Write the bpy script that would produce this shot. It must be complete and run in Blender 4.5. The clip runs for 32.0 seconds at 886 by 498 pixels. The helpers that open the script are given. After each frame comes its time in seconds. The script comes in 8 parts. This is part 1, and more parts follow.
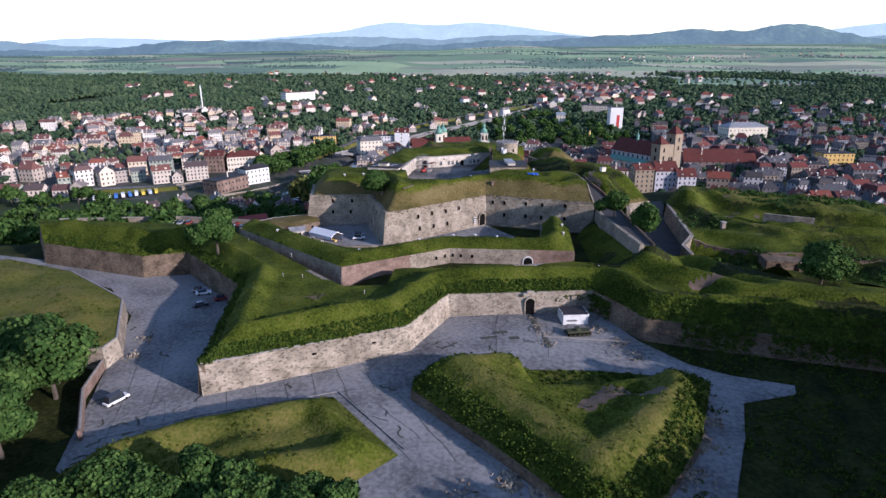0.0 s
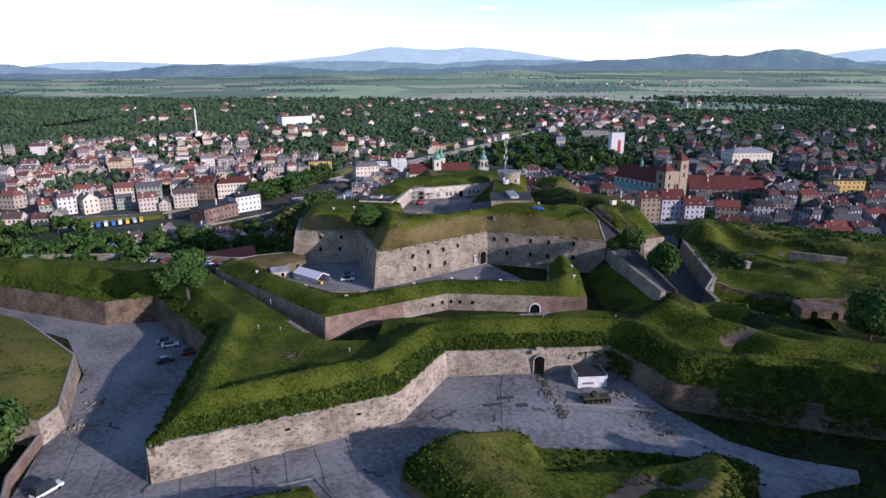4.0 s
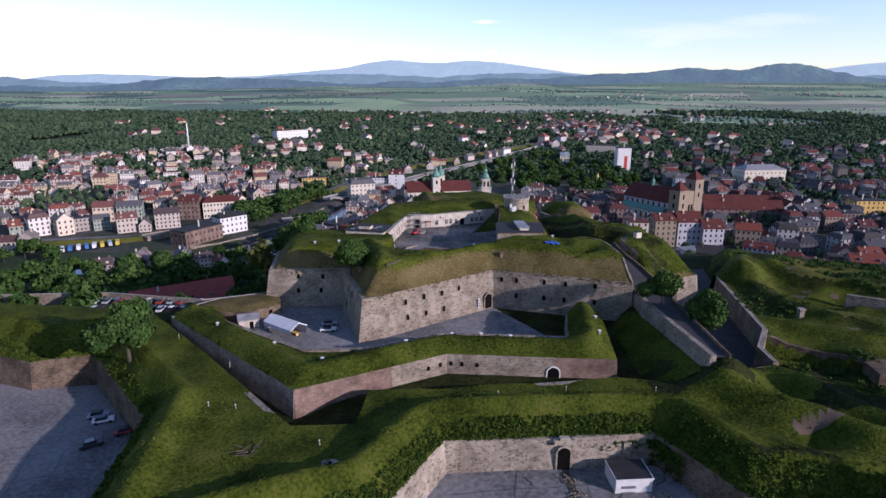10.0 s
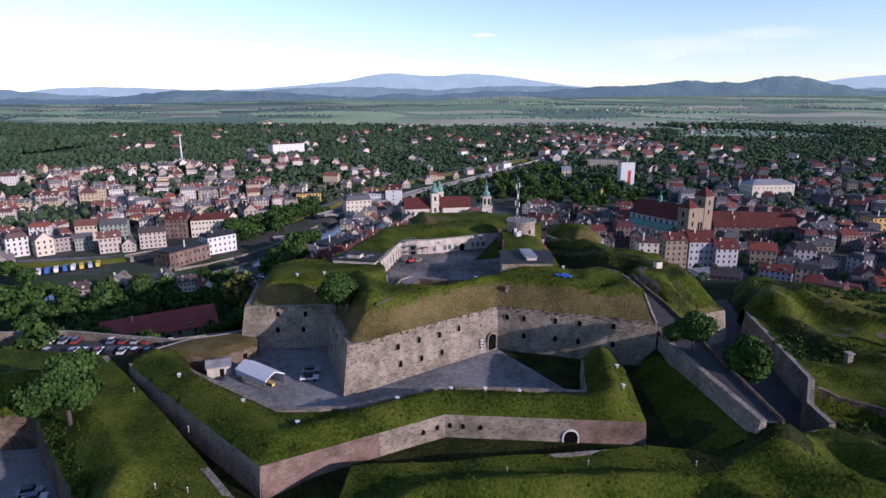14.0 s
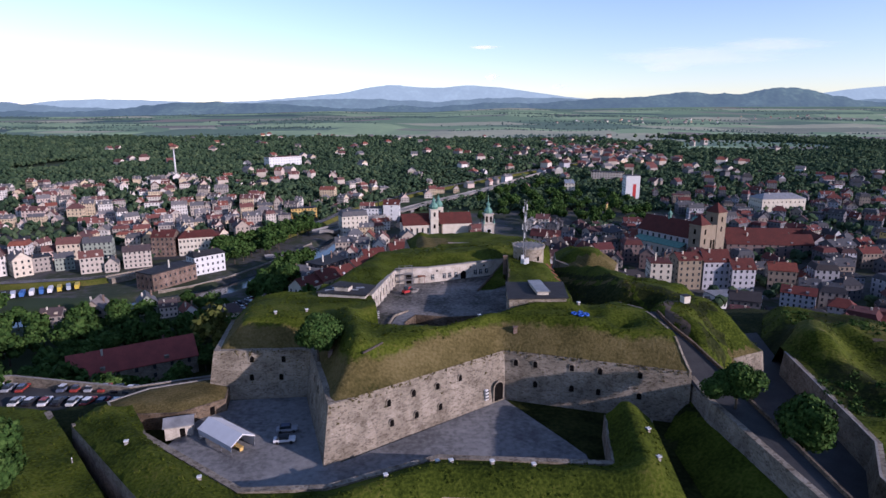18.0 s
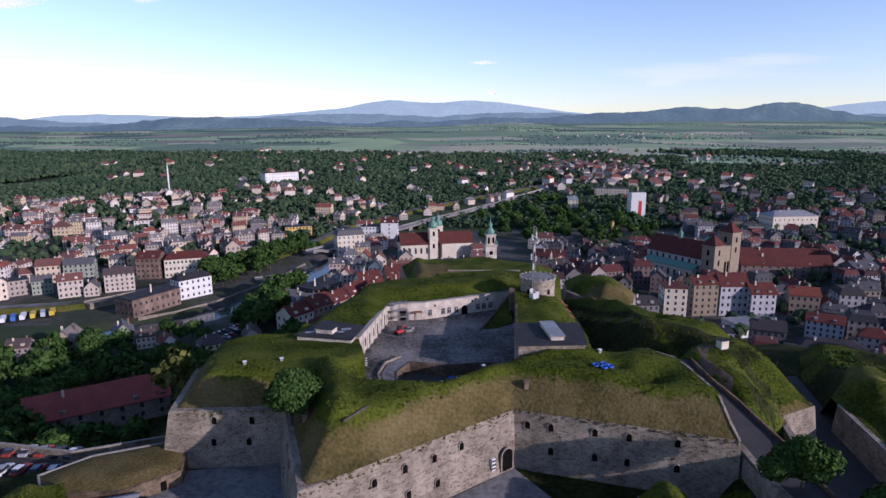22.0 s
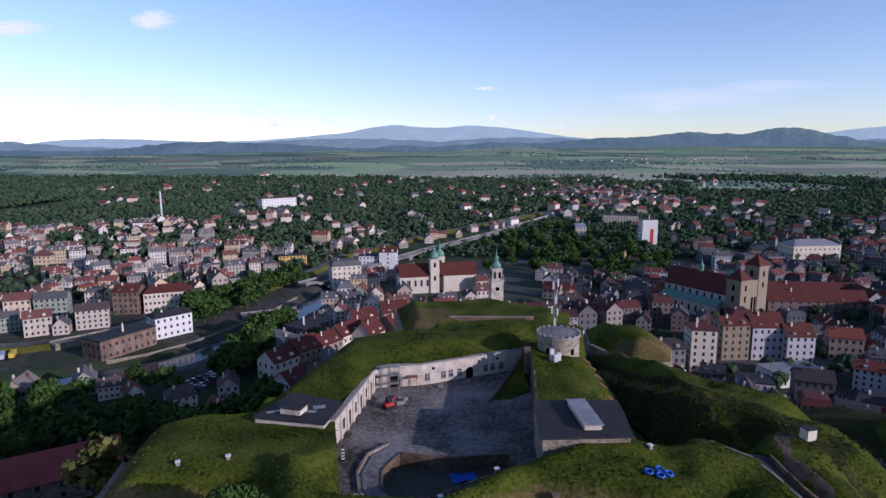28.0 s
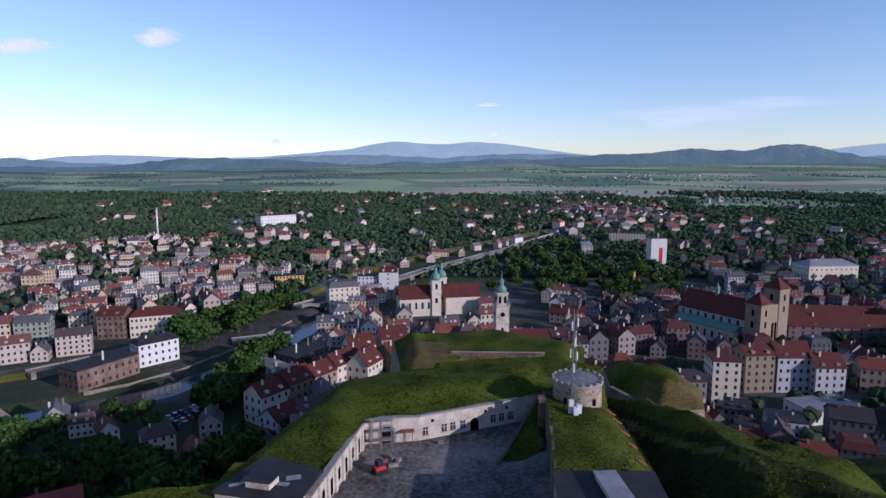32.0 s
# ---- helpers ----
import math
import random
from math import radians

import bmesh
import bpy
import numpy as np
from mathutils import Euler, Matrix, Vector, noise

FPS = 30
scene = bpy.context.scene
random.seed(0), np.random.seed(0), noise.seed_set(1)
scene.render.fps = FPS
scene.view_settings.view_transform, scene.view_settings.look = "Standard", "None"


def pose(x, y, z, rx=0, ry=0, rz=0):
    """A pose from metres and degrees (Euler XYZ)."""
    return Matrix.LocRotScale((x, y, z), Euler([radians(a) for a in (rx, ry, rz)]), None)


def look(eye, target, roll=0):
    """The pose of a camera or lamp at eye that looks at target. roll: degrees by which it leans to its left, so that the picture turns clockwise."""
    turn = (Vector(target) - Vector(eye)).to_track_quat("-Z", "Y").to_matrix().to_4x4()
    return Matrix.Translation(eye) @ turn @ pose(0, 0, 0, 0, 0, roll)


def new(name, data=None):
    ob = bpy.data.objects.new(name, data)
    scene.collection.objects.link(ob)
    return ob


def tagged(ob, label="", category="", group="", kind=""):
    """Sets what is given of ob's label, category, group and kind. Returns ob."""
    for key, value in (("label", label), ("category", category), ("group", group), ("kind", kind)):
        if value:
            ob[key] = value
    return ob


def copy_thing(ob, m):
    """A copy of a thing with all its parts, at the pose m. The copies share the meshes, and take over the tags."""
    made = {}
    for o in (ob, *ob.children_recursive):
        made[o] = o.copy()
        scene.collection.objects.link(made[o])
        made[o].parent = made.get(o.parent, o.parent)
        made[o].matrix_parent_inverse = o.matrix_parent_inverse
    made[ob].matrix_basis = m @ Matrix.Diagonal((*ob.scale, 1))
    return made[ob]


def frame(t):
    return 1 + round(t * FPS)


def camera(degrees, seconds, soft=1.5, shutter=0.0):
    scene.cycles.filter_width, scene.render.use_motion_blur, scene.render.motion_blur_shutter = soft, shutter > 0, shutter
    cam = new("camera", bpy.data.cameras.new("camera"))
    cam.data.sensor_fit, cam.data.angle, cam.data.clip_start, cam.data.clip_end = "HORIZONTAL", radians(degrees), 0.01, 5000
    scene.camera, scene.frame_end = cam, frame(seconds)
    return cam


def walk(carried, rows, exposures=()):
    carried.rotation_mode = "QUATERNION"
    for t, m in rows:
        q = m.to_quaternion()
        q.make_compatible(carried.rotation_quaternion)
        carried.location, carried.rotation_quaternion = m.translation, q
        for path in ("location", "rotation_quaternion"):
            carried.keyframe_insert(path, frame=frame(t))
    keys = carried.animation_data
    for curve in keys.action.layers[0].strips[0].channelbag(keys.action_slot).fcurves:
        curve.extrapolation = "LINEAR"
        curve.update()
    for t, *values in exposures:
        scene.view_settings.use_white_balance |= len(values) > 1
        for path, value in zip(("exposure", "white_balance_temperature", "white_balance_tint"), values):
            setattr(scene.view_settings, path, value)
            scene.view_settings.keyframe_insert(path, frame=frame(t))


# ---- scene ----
cam = camera(73.5, 32.0)
# seconds, x, y, z, pitch, lean, heading
PATH = [
    (0, 0.00, -0.00, 67.00, -18.222, 0.141, -0.007),
    (1, 0.08, 4.86, 67.13, -17.821, 0.140, -0.038),
    (2, 0.15, 9.74, 67.24, -17.161, 0.091, -0.117),
    (3, 0.23, 14.66, 67.31, -16.497, 0.077, -0.148),
    (4.5, 0.32, 22.10, 67.39, -15.988, 0.015, -0.165),
    (6, 0.41, 29.56, 67.49, -15.739, -0.023, -0.184),
    (7, 0.49, 34.57, 67.57, -15.656, -0.041, -0.171),
    (8, 0.55, 39.63, 67.59, -15.442, -0.051, -0.176),
    (9, 0.60, 44.70, 67.57, -15.184, -0.063, -0.172),
    (10, 0.70, 49.81, 67.63, -14.923, -0.086, -0.156),
    (11, 0.83, 54.92, 67.81, -14.639, -0.090, -0.161),
    (12, 0.88, 59.95, 67.98, -14.337, -0.087, -0.185),
    (13, 0.95, 65.00, 68.08, -14.065, -0.056, -0.252),
    (14, 1.08, 70.11, 68.19, -13.778, -0.040, -0.252),
    (15.5, 1.28, 77.81, 68.36, -13.374, -0.001, -0.263),
    (17, 1.41, 85.51, 68.58, -12.960, 0.035, -0.283),
    (18, 1.47, 90.71, 68.79, -12.716, 0.026, -0.258),
    (19, 1.57, 95.98, 69.01, -12.451, 0.009, -0.256),
    (20, 1.69, 101.22, 69.16, -12.107, 0.027, -0.292),
    (21, 1.81, 106.48, 69.22, -11.741, 0.051, -0.275),
    (22, 2.00, 111.80, 69.21, -11.352, 0.059, -0.247),
    (23, 2.11, 117.11, 69.15, -10.985, -0.023, -0.170),
    (24, 2.13, 122.31, 69.04, -10.600, -0.010, -0.147),
    (25, 2.22, 127.37, 68.97, -10.198, -0.034, -0.129),
    (26.5, 2.39, 134.59, 69.09, -9.635, -0.003, -0.080),
    (28, 2.55, 141.60, 69.28, -9.038, 0.001, -0.001),
    (29, 2.64, 146.23, 69.43, -8.646, 0.010, 0.083),
    (30, 2.76, 150.85, 69.56, -8.236, -0.012, 0.157),
    (31, 2.86, 155.42, 69.67, -7.876, -0.010, 0.226),
    (32, 2.88, 159.95, 69.75, -7.501, -0.040, 0.250),
]
walk(cam, [(t, pose(x, y, z, 90 + p, r, w)) for t, x, y, z, p, r, w in PATH], exposures=[(0.0, 0.74, 5350, 24), (6.0, 0.38, 5350, 28), (14.0, 0.27, 5350, 31), (24.0, 0.06, 5300, 32), (32.0, -0.12, 5150, 28)])

# ---- sky and sun ----
SUN_AZ = Vector((0.85, -0.53, 0)).normalized()
SUN_EL = radians(17)
world = bpy.data.worlds.new("world")
scene.world = world
world.use_nodes = True
wn = world.node_tree.nodes
wl = world.node_tree.links
sky = wn.new("ShaderNodeTexSky")
sky.sky_type = "NISHITA"
sky.sun_disc = False
sky.sun_elevation = SUN_EL
sky.sun_rotation = math.atan2(SUN_AZ.x, SUN_AZ.y)
sky.altitude = 300
sky.air_density = 1.0
sky.dust_density = 0.35
sky.ozone_density = 0.6
wn["Background"].inputs["Strength"].default_value = 0.15
wl.new(sky.outputs[0], wn["Background"].inputs["Color"])
sun = new("sun", bpy.data.lights.new("sun", "SUN"))
sun.data.energy = 4.9
sun.data.angle = radians(0.6)
sun.data.color = (1.0, 0.84, 0.67)
sun.matrix_world = look(tuple(SUN_AZ * 100 * math.cos(SUN_EL) + Vector((0, 0, 100 * math.sin(SUN_EL)))), (0, 0, 0))

# ---- materials ----


def material(name, stops, scale=1.0, detail=0.25, rough=0.9, bump=0.3, gloss=0.25, fine=None, metal=0.0, coords="Object", per_object=0.0, island=0.0, stretch=(1, 1, 1), streak=0.0):
    """Noise at two scales drives a ramp of colours; a fine noise gives relief."""
    m = bpy.data.materials.new(name)
    m.use_nodes = True
    n, l = m.node_tree.nodes, m.node_tree.links
    b = n["Principled BSDF"]
    b.inputs["Roughness"].default_value = rough
    b.inputs["Metallic"].default_value = metal
    b.inputs["Specular IOR Level"].default_value = gloss
    tc = n.new("ShaderNodeTexCoord")
    mp = n.new("ShaderNodeMapping")
    mp.inputs["Scale"].default_value = stretch
    l.new(tc.outputs[coords], mp.inputs[0])
    big = n.new("ShaderNodeTexNoise")
    big.inputs["Scale"].default_value = scale
    big.inputs["Detail"].default_value = 5
    l.new(mp.outputs[0], big.inputs["Vector"])
    small = n.new("ShaderNodeTexNoise")
    small.inputs["Scale"].default_value = fine or scale * 9
    small.inputs["Detail"].default_value = 4
    l.new(mp.outputs[0], small.inputs["Vector"])
    mix = n.new("ShaderNodeMix")
    mix.inputs[0].default_value = detail
    l.new(big.outputs["Fac"], mix.inputs[2])
    l.new(small.outputs["Fac"], mix.inputs[3])
    value = mix.outputs[0]
    if per_object or island:
        src = n.new("ShaderNodeObjectInfo").outputs["Random"] if per_object else n.new("ShaderNodeNewGeometry").outputs["Random Per Island"]
        ma = n.new("ShaderNodeMath")
        ma.operation = "MULTIPLY_ADD"
        ma.inputs[1].default_value = per_object or island
        l.new(src, ma.inputs[0])
        off = n.new("ShaderNodeMath")
        off.operation = "SUBTRACT"
        off.inputs[1].default_value = (per_object or island) / 2
        l.new(value, off.inputs[0])
        l.new(off.outputs[0], ma.inputs[2])
        value = ma.outputs[0]
    ramp = n.new("ShaderNodeValToRGB")
    e = ramp.color_ramp.elements
    while len(e) < len(stops):
        e.new(0.5)
    for k, (pos, col) in enumerate(stops):
        e[k].position, e[k].color = pos, (*(c * 0.72 for c in col), 1)
    l.new(value, ramp.inputs[0])
    l.new(ramp.outputs[0], b.inputs["Base Color"])
    if bump:
        bp = n.new("ShaderNodeBump")
        bp.inputs["Strength"].default_value = bump
        bp.inputs["Distance"].default_value = 0.25 / max(scale, 0.2) ** 0.5
        l.new(mix.outputs[0], bp.inputs["Height"])
        l.new(bp.outputs[0], b.inputs["Normal"])
    return m


def palette(name, colours, rough=0.85, source="Random", noise_scale=0.6, spread=0.35):
    """One colour of several for each object (or each island), weathered by noise."""
    m = bpy.data.materials.new(name)
    m.use_nodes = True
    n, l = m.node_tree.nodes, m.node_tree.links
    b = n["Principled BSDF"]
    b.inputs["Roughness"].default_value = rough
    b.inputs["Specular IOR Level"].default_value = 0.2
    src = n.new("ShaderNodeObjectInfo").outputs["Random"] if source == "Random" else n.new("ShaderNodeNewGeometry").outputs["Random Per Island"]
    ramp = n.new("ShaderNodeValToRGB")
    ramp.color_ramp.interpolation = "CONSTANT"
    e = ramp.color_ramp.elements
    while len(e) < len(colours):
        e.new(0.5)
    for k, c in enumerate(colours):
        e[k].position, e[k].color = k / len(colours), (*(v * 0.76 for v in c), 1)
    l.new(src, ramp.inputs[0])
    tc = n.new("ShaderNodeTexCoord")
    no = n.new("ShaderNodeTexNoise")
    no.inputs["Scale"].default_value = noise_scale
    no.inputs["Detail"].default_value = 6
    l.new(tc.outputs["Object"], no.inputs["Vector"])
    hs = n.new("ShaderNodeHueSaturation")
    mr = n.new("ShaderNodeMapRange")
    mr.inputs[3].default_value, mr.inputs[4].default_value = 1 - spread, 1 + spread
    l.new(no.outputs["Fac"], mr.inputs[0])
    l.new(mr.outputs[0], hs.inputs["Value"])
    l.new(ramp.outputs[0], hs.inputs["Color"])
    l.new(hs.outputs[0], b.inputs["Base Color"])
    return m


def masonry(name, stone, dark, mortar, size=(0.9, 0.45), bump=0.6, stain=0.5):
    """Rubble masonry: cells of stone in a Voronoi, pale joints, run-down stains."""
    m = bpy.data.materials.new(name)
    m.use_nodes = True
    n, l = m.node_tree.nodes, m.node_tree.links
    b = n["Principled BSDF"]
    b.inputs["Roughness"].default_value = 0.95
    b.inputs["Specular IOR Level"].default_value = 0.15
    tc = n.new("ShaderNodeTexCoord")
    mp = n.new("ShaderNodeMapping")
    mp.inputs["Scale"].default_value = (1 / size[0], 1 / size[0], 1 / size[1])
    l.new(tc.outputs["Object"], mp.inputs[0])
    vo = n.new("ShaderNodeTexVoronoi")
    vo.inputs["Scale"].default_value = 1.0
    l.new(mp.outputs[0], vo.inputs["Vector"])
    ed = n.new("ShaderNodeTexVoronoi")
    ed.feature = "DISTANCE_TO_EDGE"
    ed.inputs["Scale"].default_value = 1.0
    l.new(mp.outputs[0], ed.inputs["Vector"])
    big = n.new("ShaderNodeTexNoise")
    big.inputs["Scale"].default_value = 0.22
    big.inputs["Detail"].default_value = 8
    big.inputs["Roughness"].default_value = 0.65
    l.new(tc.outputs["Object"], big.inputs["Vector"])
    sep = n.new("ShaderNodeSeparateColor")
    l.new(vo.outputs["Color"], sep.inputs[0])
    ramp = n.new("ShaderNodeValToRGB")
    ramp.color_ramp.elements[0].color, ramp.color_ramp.elements[1].color = (*dark, 1), (*stone, 1)
    ramp.color_ramp.elements[0].position, ramp.color_ramp.elements[1].position = 0.0, 0.7
    l.new(sep.outputs[0], ramp.inputs[0])
    jr = n.new("ShaderNodeMapRange")
    jr.inputs[1].default_value, jr.inputs[2].default_value = 0.02, 0.09
    jr.inputs[3].default_value, jr.inputs[4].default_value = 0.8, 0.0
    l.new(ed.outputs["Distance"], jr.inputs[0])
    mix = n.new("ShaderNodeMix")
    mix.data_type = "RGBA"
    l.new(jr.outputs[0], mix.inputs[0])
    l.new(ramp.outputs[0], mix.inputs[6])
    mix.inputs[7].default_value = (*mortar, 1)
    st = n.new("ShaderNodeValToRGB")
    st.color_ramp.elements[0].position, st.color_ramp.elements[1].position = 0.38, 0.62
    k = 1 - stain
    st.color_ramp.elements[0].color, st.color_ramp.elements[1].color = (k * 0.78, k * 0.75, k * 0.7, 1), (0.88, 0.86, 0.83, 1)
    l.new(big.outputs["Fac"], st.inputs[0])
    mul = n.new("ShaderNodeMix")
    mul.data_type, mul.blend_type = "RGBA", "MULTIPLY"
    mul.inputs[0].default_value = 1.0
    l.new(mix.outputs[2], mul.inputs[6])
    l.new(st.outputs[0], mul.inputs[7])
    l.new(mul.outputs[2], b.inputs["Base Color"])
    bp = n.new("ShaderNodeBump")
    bp.inputs["Strength"].default_value = bump
    bp.inputs["Distance"].default_value = 0.15
    l.new(ed.outputs["Distance"], bp.inputs["Height"])
    l.new(bp.outputs[0], b.inputs["Normal"])
    return m


GRASS = material("grass", [(0.30, (0.015, 0.0223, 0.00298)), (0.44, (0.0393, 0.055, 0.00595)), (0.56, (0.0794, 0.101, 0.0109)), (0.72, (0.14, 0.129, 0.0278))], scale=0.12, detail=0.5, fine=1.7, bump=0.8, gloss=0.04)
ROUGH = material("rough_grass", [(0.30, (0.008, 0.0112, 0.0038)), (0.46, (0.0208, 0.0272, 0.0076)), (0.58, (0.04, 0.0464, 0.0123)), (0.74, (0.072, 0.064, 0.0256))], scale=0.16, detail=0.5, fine=1.1, bump=0.9, gloss=0.04)
MEADOW = material("meadow", [(0.3, (0.0408, 0.0542, 0.0099)), (0.46, (0.0979, 0.108, 0.0198)), (0.58, (0.15, 0.136, 0.0337)), (0.72, (0.205, 0.154, 0.0545))], scale=0.10, detail=0.5, fine=1.3, bump=0.9, gloss=0.04)
DRY = material("dry_grass", [(0.3, (0.045, 0.045, 0.014)), (0.46, (0.105, 0.085, 0.030)), (0.58, (0.15, 0.12, 0.048)), (0.72, (0.20, 0.165, 0.075))], scale=0.2, detail=0.55, fine=2.2, bump=0.9, gloss=0.04)
SHRUB = material("shrub_leaves", [(0.3, (0.0205, 0.0394, 0.0057)), (0.55, (0.0515, 0.0842, 0.0114)), (0.75, (0.0936, 0.126, 0.0209))], scale=0.5, detail=0.5, bump=0.0, island=0.35, gloss=0.04)
LEAF = material("leaves", [(0.25, (0.0243, 0.053, 0.0123)), (0.55, (0.0497, 0.0972, 0.0222)), (0.8, (0.094, 0.15, 0.037))], scale=0.6, bump=0.0, island=0.4, gloss=0.04)
LEAF_YOUNG = material("young_leaves", [(0.25, (0.06, 0.075, 0.018)), (0.55, (0.11, 0.12, 0.03)), (0.8, (0.17, 0.17, 0.05))], scale=0.6, bump=0.0, island=0.4, gloss=0.04)
# leaf colour is lifted towards blue to put haze over the woods
WOODS = material("hazed_wood_leaves", [(0.25, (0.0243, 0.0446, 0.0265)), (0.5, (0.0488, 0.0819, 0.0416)), (0.78, (0.0914, 0.126, 0.0605))], scale=0.012, detail=0.3, fine=0.2, bump=0.0, island=0.35, gloss=0.04)
BARK = material("bark", [(0.3, (0.05, 0.04, 0.03)), (0.7, (0.12, 0.10, 0.08))], scale=2.0)
EARTH = material("earth", [(0.3, (0.07, 0.05, 0.035)), (0.6, (0.15, 0.11, 0.075)), (0.8, (0.22, 0.17, 0.12))], scale=0.5, detail=0.5)
CONCRETE = material("old_concrete", [(0.28, (0.06, 0.06, 0.06)), (0.42, (0.145, 0.143, 0.14)), (0.55, (0.25, 0.245, 0.236)), (0.70, (0.33, 0.322, 0.31))], scale=0.07, detail=0.45, fine=1.1, bump=0.25)
GRAVEL = material("yard_gravel", [(0.34, (0.028, 0.034, 0.018)), (0.43, (0.085, 0.08, 0.07)), (0.53, (0.19, 0.175, 0.155)), (0.66, (0.31, 0.287, 0.255))], scale=0.10, detail=0.45, fine=1.4, bump=0.3)
ASPHALT = material("asphalt", [(0.3, (0.035, 0.035, 0.037)), (0.6, (0.06, 0.06, 0.06)), (0.8, (0.09, 0.088, 0.085))], scale=0.3, detail=0.4)
JOINT = material("joint_weeds", [(0.3, (0.045, 0.047, 0.035)), (0.7, (0.09, 0.092, 0.07))], scale=1.0)
STONE_PALE = masonry("pale_rubble", (0.344, 0.298, 0.232), (0.146, 0.126, 0.096), (0.396, 0.361, 0.304), (0.75, 0.42), stain=0.4)
STONE_GREY = masonry("grey_rubble", (0.30, 0.262, 0.205), (0.15, 0.125, 0.095), (0.34, 0.31, 0.265), (0.62, 0.30), stain=0.38)
STONE_DARK = masonry("brown_rubble", (0.19, 0.14, 0.095), (0.085, 0.065, 0.046), (0.20, 0.17, 0.135), (0.55, 0.30), stain=0.5)
BRICK_WALL = masonry("weathered_brickwork", (0.24, 0.162, 0.125), (0.152, 0.095, 0.075), (0.24, 0.218, 0.19), (0.5, 0.16), bump=0.3, stain=0.45)
PLASTER = material("pale_plaster", [(0.28, (0.24, 0.21, 0.165)), (0.42, (0.44, 0.39, 0.315)), (0.55, (0.60, 0.54, 0.45)), (0.7, (0.70, 0.65, 0.57))], scale=0.45, detail=0.5, fine=3.0, bump=0.3)
COPING = material("coping_stone", [(0.3, (0.22, 0.20, 0.175)), (0.7, (0.38, 0.355, 0.32))], scale=1.5)
WHITE = material("white_paint", [(0.3, (0.62, 0.62, 0.60)), (0.7, (0.80, 0.80, 0.78))], scale=0.8, bump=0.05, rough=0.6)
# near-black: painted shade inside openings, and the colour of plain black parts
DARK = material("black_and_opening_shade", [(0.3, (0.006, 0.005, 0.005)), (0.7, (0.014, 0.013, 0.012))], scale=1.0, bump=0.0, gloss=0.0)
BITUMEN = material("bitumen_roof", [(0.3, (0.018, 0.018, 0.020)), (0.55, (0.035, 0.034, 0.036)), (0.8, (0.07, 0.07, 0.07))], scale=0.4, detail=0.4, rough=0.8)
TIN = material("tin_roof", [(0.3, (0.22, 0.22, 0.22)), (0.7, (0.45, 0.45, 0.45))], scale=0.4, rough=0.5, metal=0.3)
COPPER = material("copper_green", [(0.3, (0.10, 0.22, 0.17)), (0.7, (0.20, 0.38, 0.30))], scale=0.6, rough=0.7)
TILE = palette("roof_tiles", [(0.171, 0.0765, 0.0612), (0.108, 0.0558, 0.0504), (0.2, 0.068, 0.045), (0.117, 0.0738, 0.0675), (0.0945, 0.0918, 0.0945), (0.149, 0.0612, 0.0495), (0.09, 0.0675, 0.0648), (0.144, 0.142, 0.146), (0.108, 0.106, 0.11), (0.198, 0.171, 0.158)])
TILE_ISLE = palette("far_roof_tiles", [(0.20, 0.078, 0.06), (0.13, 0.062, 0.055), (0.22, 0.075, 0.05), (0.13, 0.127, 0.13), (0.16, 0.065, 0.055), (0.095, 0.085, 0.085), (0.19, 0.175, 0.17)], source="Island")
RENDER = palette("house_walls", [(0.62, 0.54, 0.45), (0.41, 0.345, 0.28), (0.68, 0.64, 0.58), (0.58, 0.45, 0.27), (0.34, 0.30, 0.26), (0.60, 0.50, 0.37), (0.55, 0.40, 0.34), (0.50, 0.44, 0.37), (0.66, 0.57, 0.44), (0.30, 0.33, 0.27)], spread=0.35)
# greyer old-town walls and roofs, darkened further to hold a cloud's shade
RENDER_GREY_SHADED = palette("old_town_walls", [(0.224, 0.211, 0.21), (0.145, 0.139, 0.14), (0.409, 0.396, 0.399), (0.277, 0.224, 0.175), (0.119, 0.115, 0.122), (0.33, 0.29, 0.252), (0.198, 0.145, 0.133), (0.462, 0.455, 0.476)], spread=0.3)
TILE_SHADED = palette("old_town_tiles", [(0.105, 0.0338, 0.03), (0.0562, 0.03, 0.03), (0.0488, 0.048, 0.0525), (0.143, 0.0413, 0.0315), (0.045, 0.0405, 0.0413), (0.09, 0.0315, 0.0285), (0.075, 0.075, 0.081), (0.18, 0.0525, 0.0338)])
RENDER_ISLE = palette("far_house_walls", [(0.60, 0.54, 0.46), (0.46, 0.40, 0.33), (0.70, 0.66, 0.60), (0.56, 0.45, 0.30), (0.38, 0.34, 0.30), (0.58, 0.46, 0.39)], source="Island", spread=0.35)
# the same cloud shade in the colours of the joined far houses
SHADED_ISLE = palette("shaded_outer_town_walls", [(0.277, 0.264, 0.266), (0.178, 0.172, 0.175), (0.409, 0.403, 0.42), (0.264, 0.224, 0.182), (0.158, 0.152, 0.161)], source="Island", spread=0.3)
SHADED_TILE_ISLE = palette("shaded_outer_town_tiles", [(0.112, 0.0375, 0.033), (0.0675, 0.0345, 0.033), (0.0638, 0.063, 0.0675), (0.143, 0.045, 0.0345), (0.0525, 0.0488, 0.0503), (0.09, 0.09, 0.0938)], source="Island")
RED_TILE = material("red_roof_tiles", [(0.3, (0.065, 0.022, 0.018)), (0.6, (0.12, 0.032, 0.024)), (0.8, (0.19, 0.055, 0.034))], scale=0.3, detail=0.5)
BARN_TILE = material("bright_barn_tiles", [(0.3, (0.22, 0.06, 0.05)), (0.6, (0.36, 0.09, 0.07)), (0.8, (0.44, 0.13, 0.09))], scale=0.3, detail=0.5)
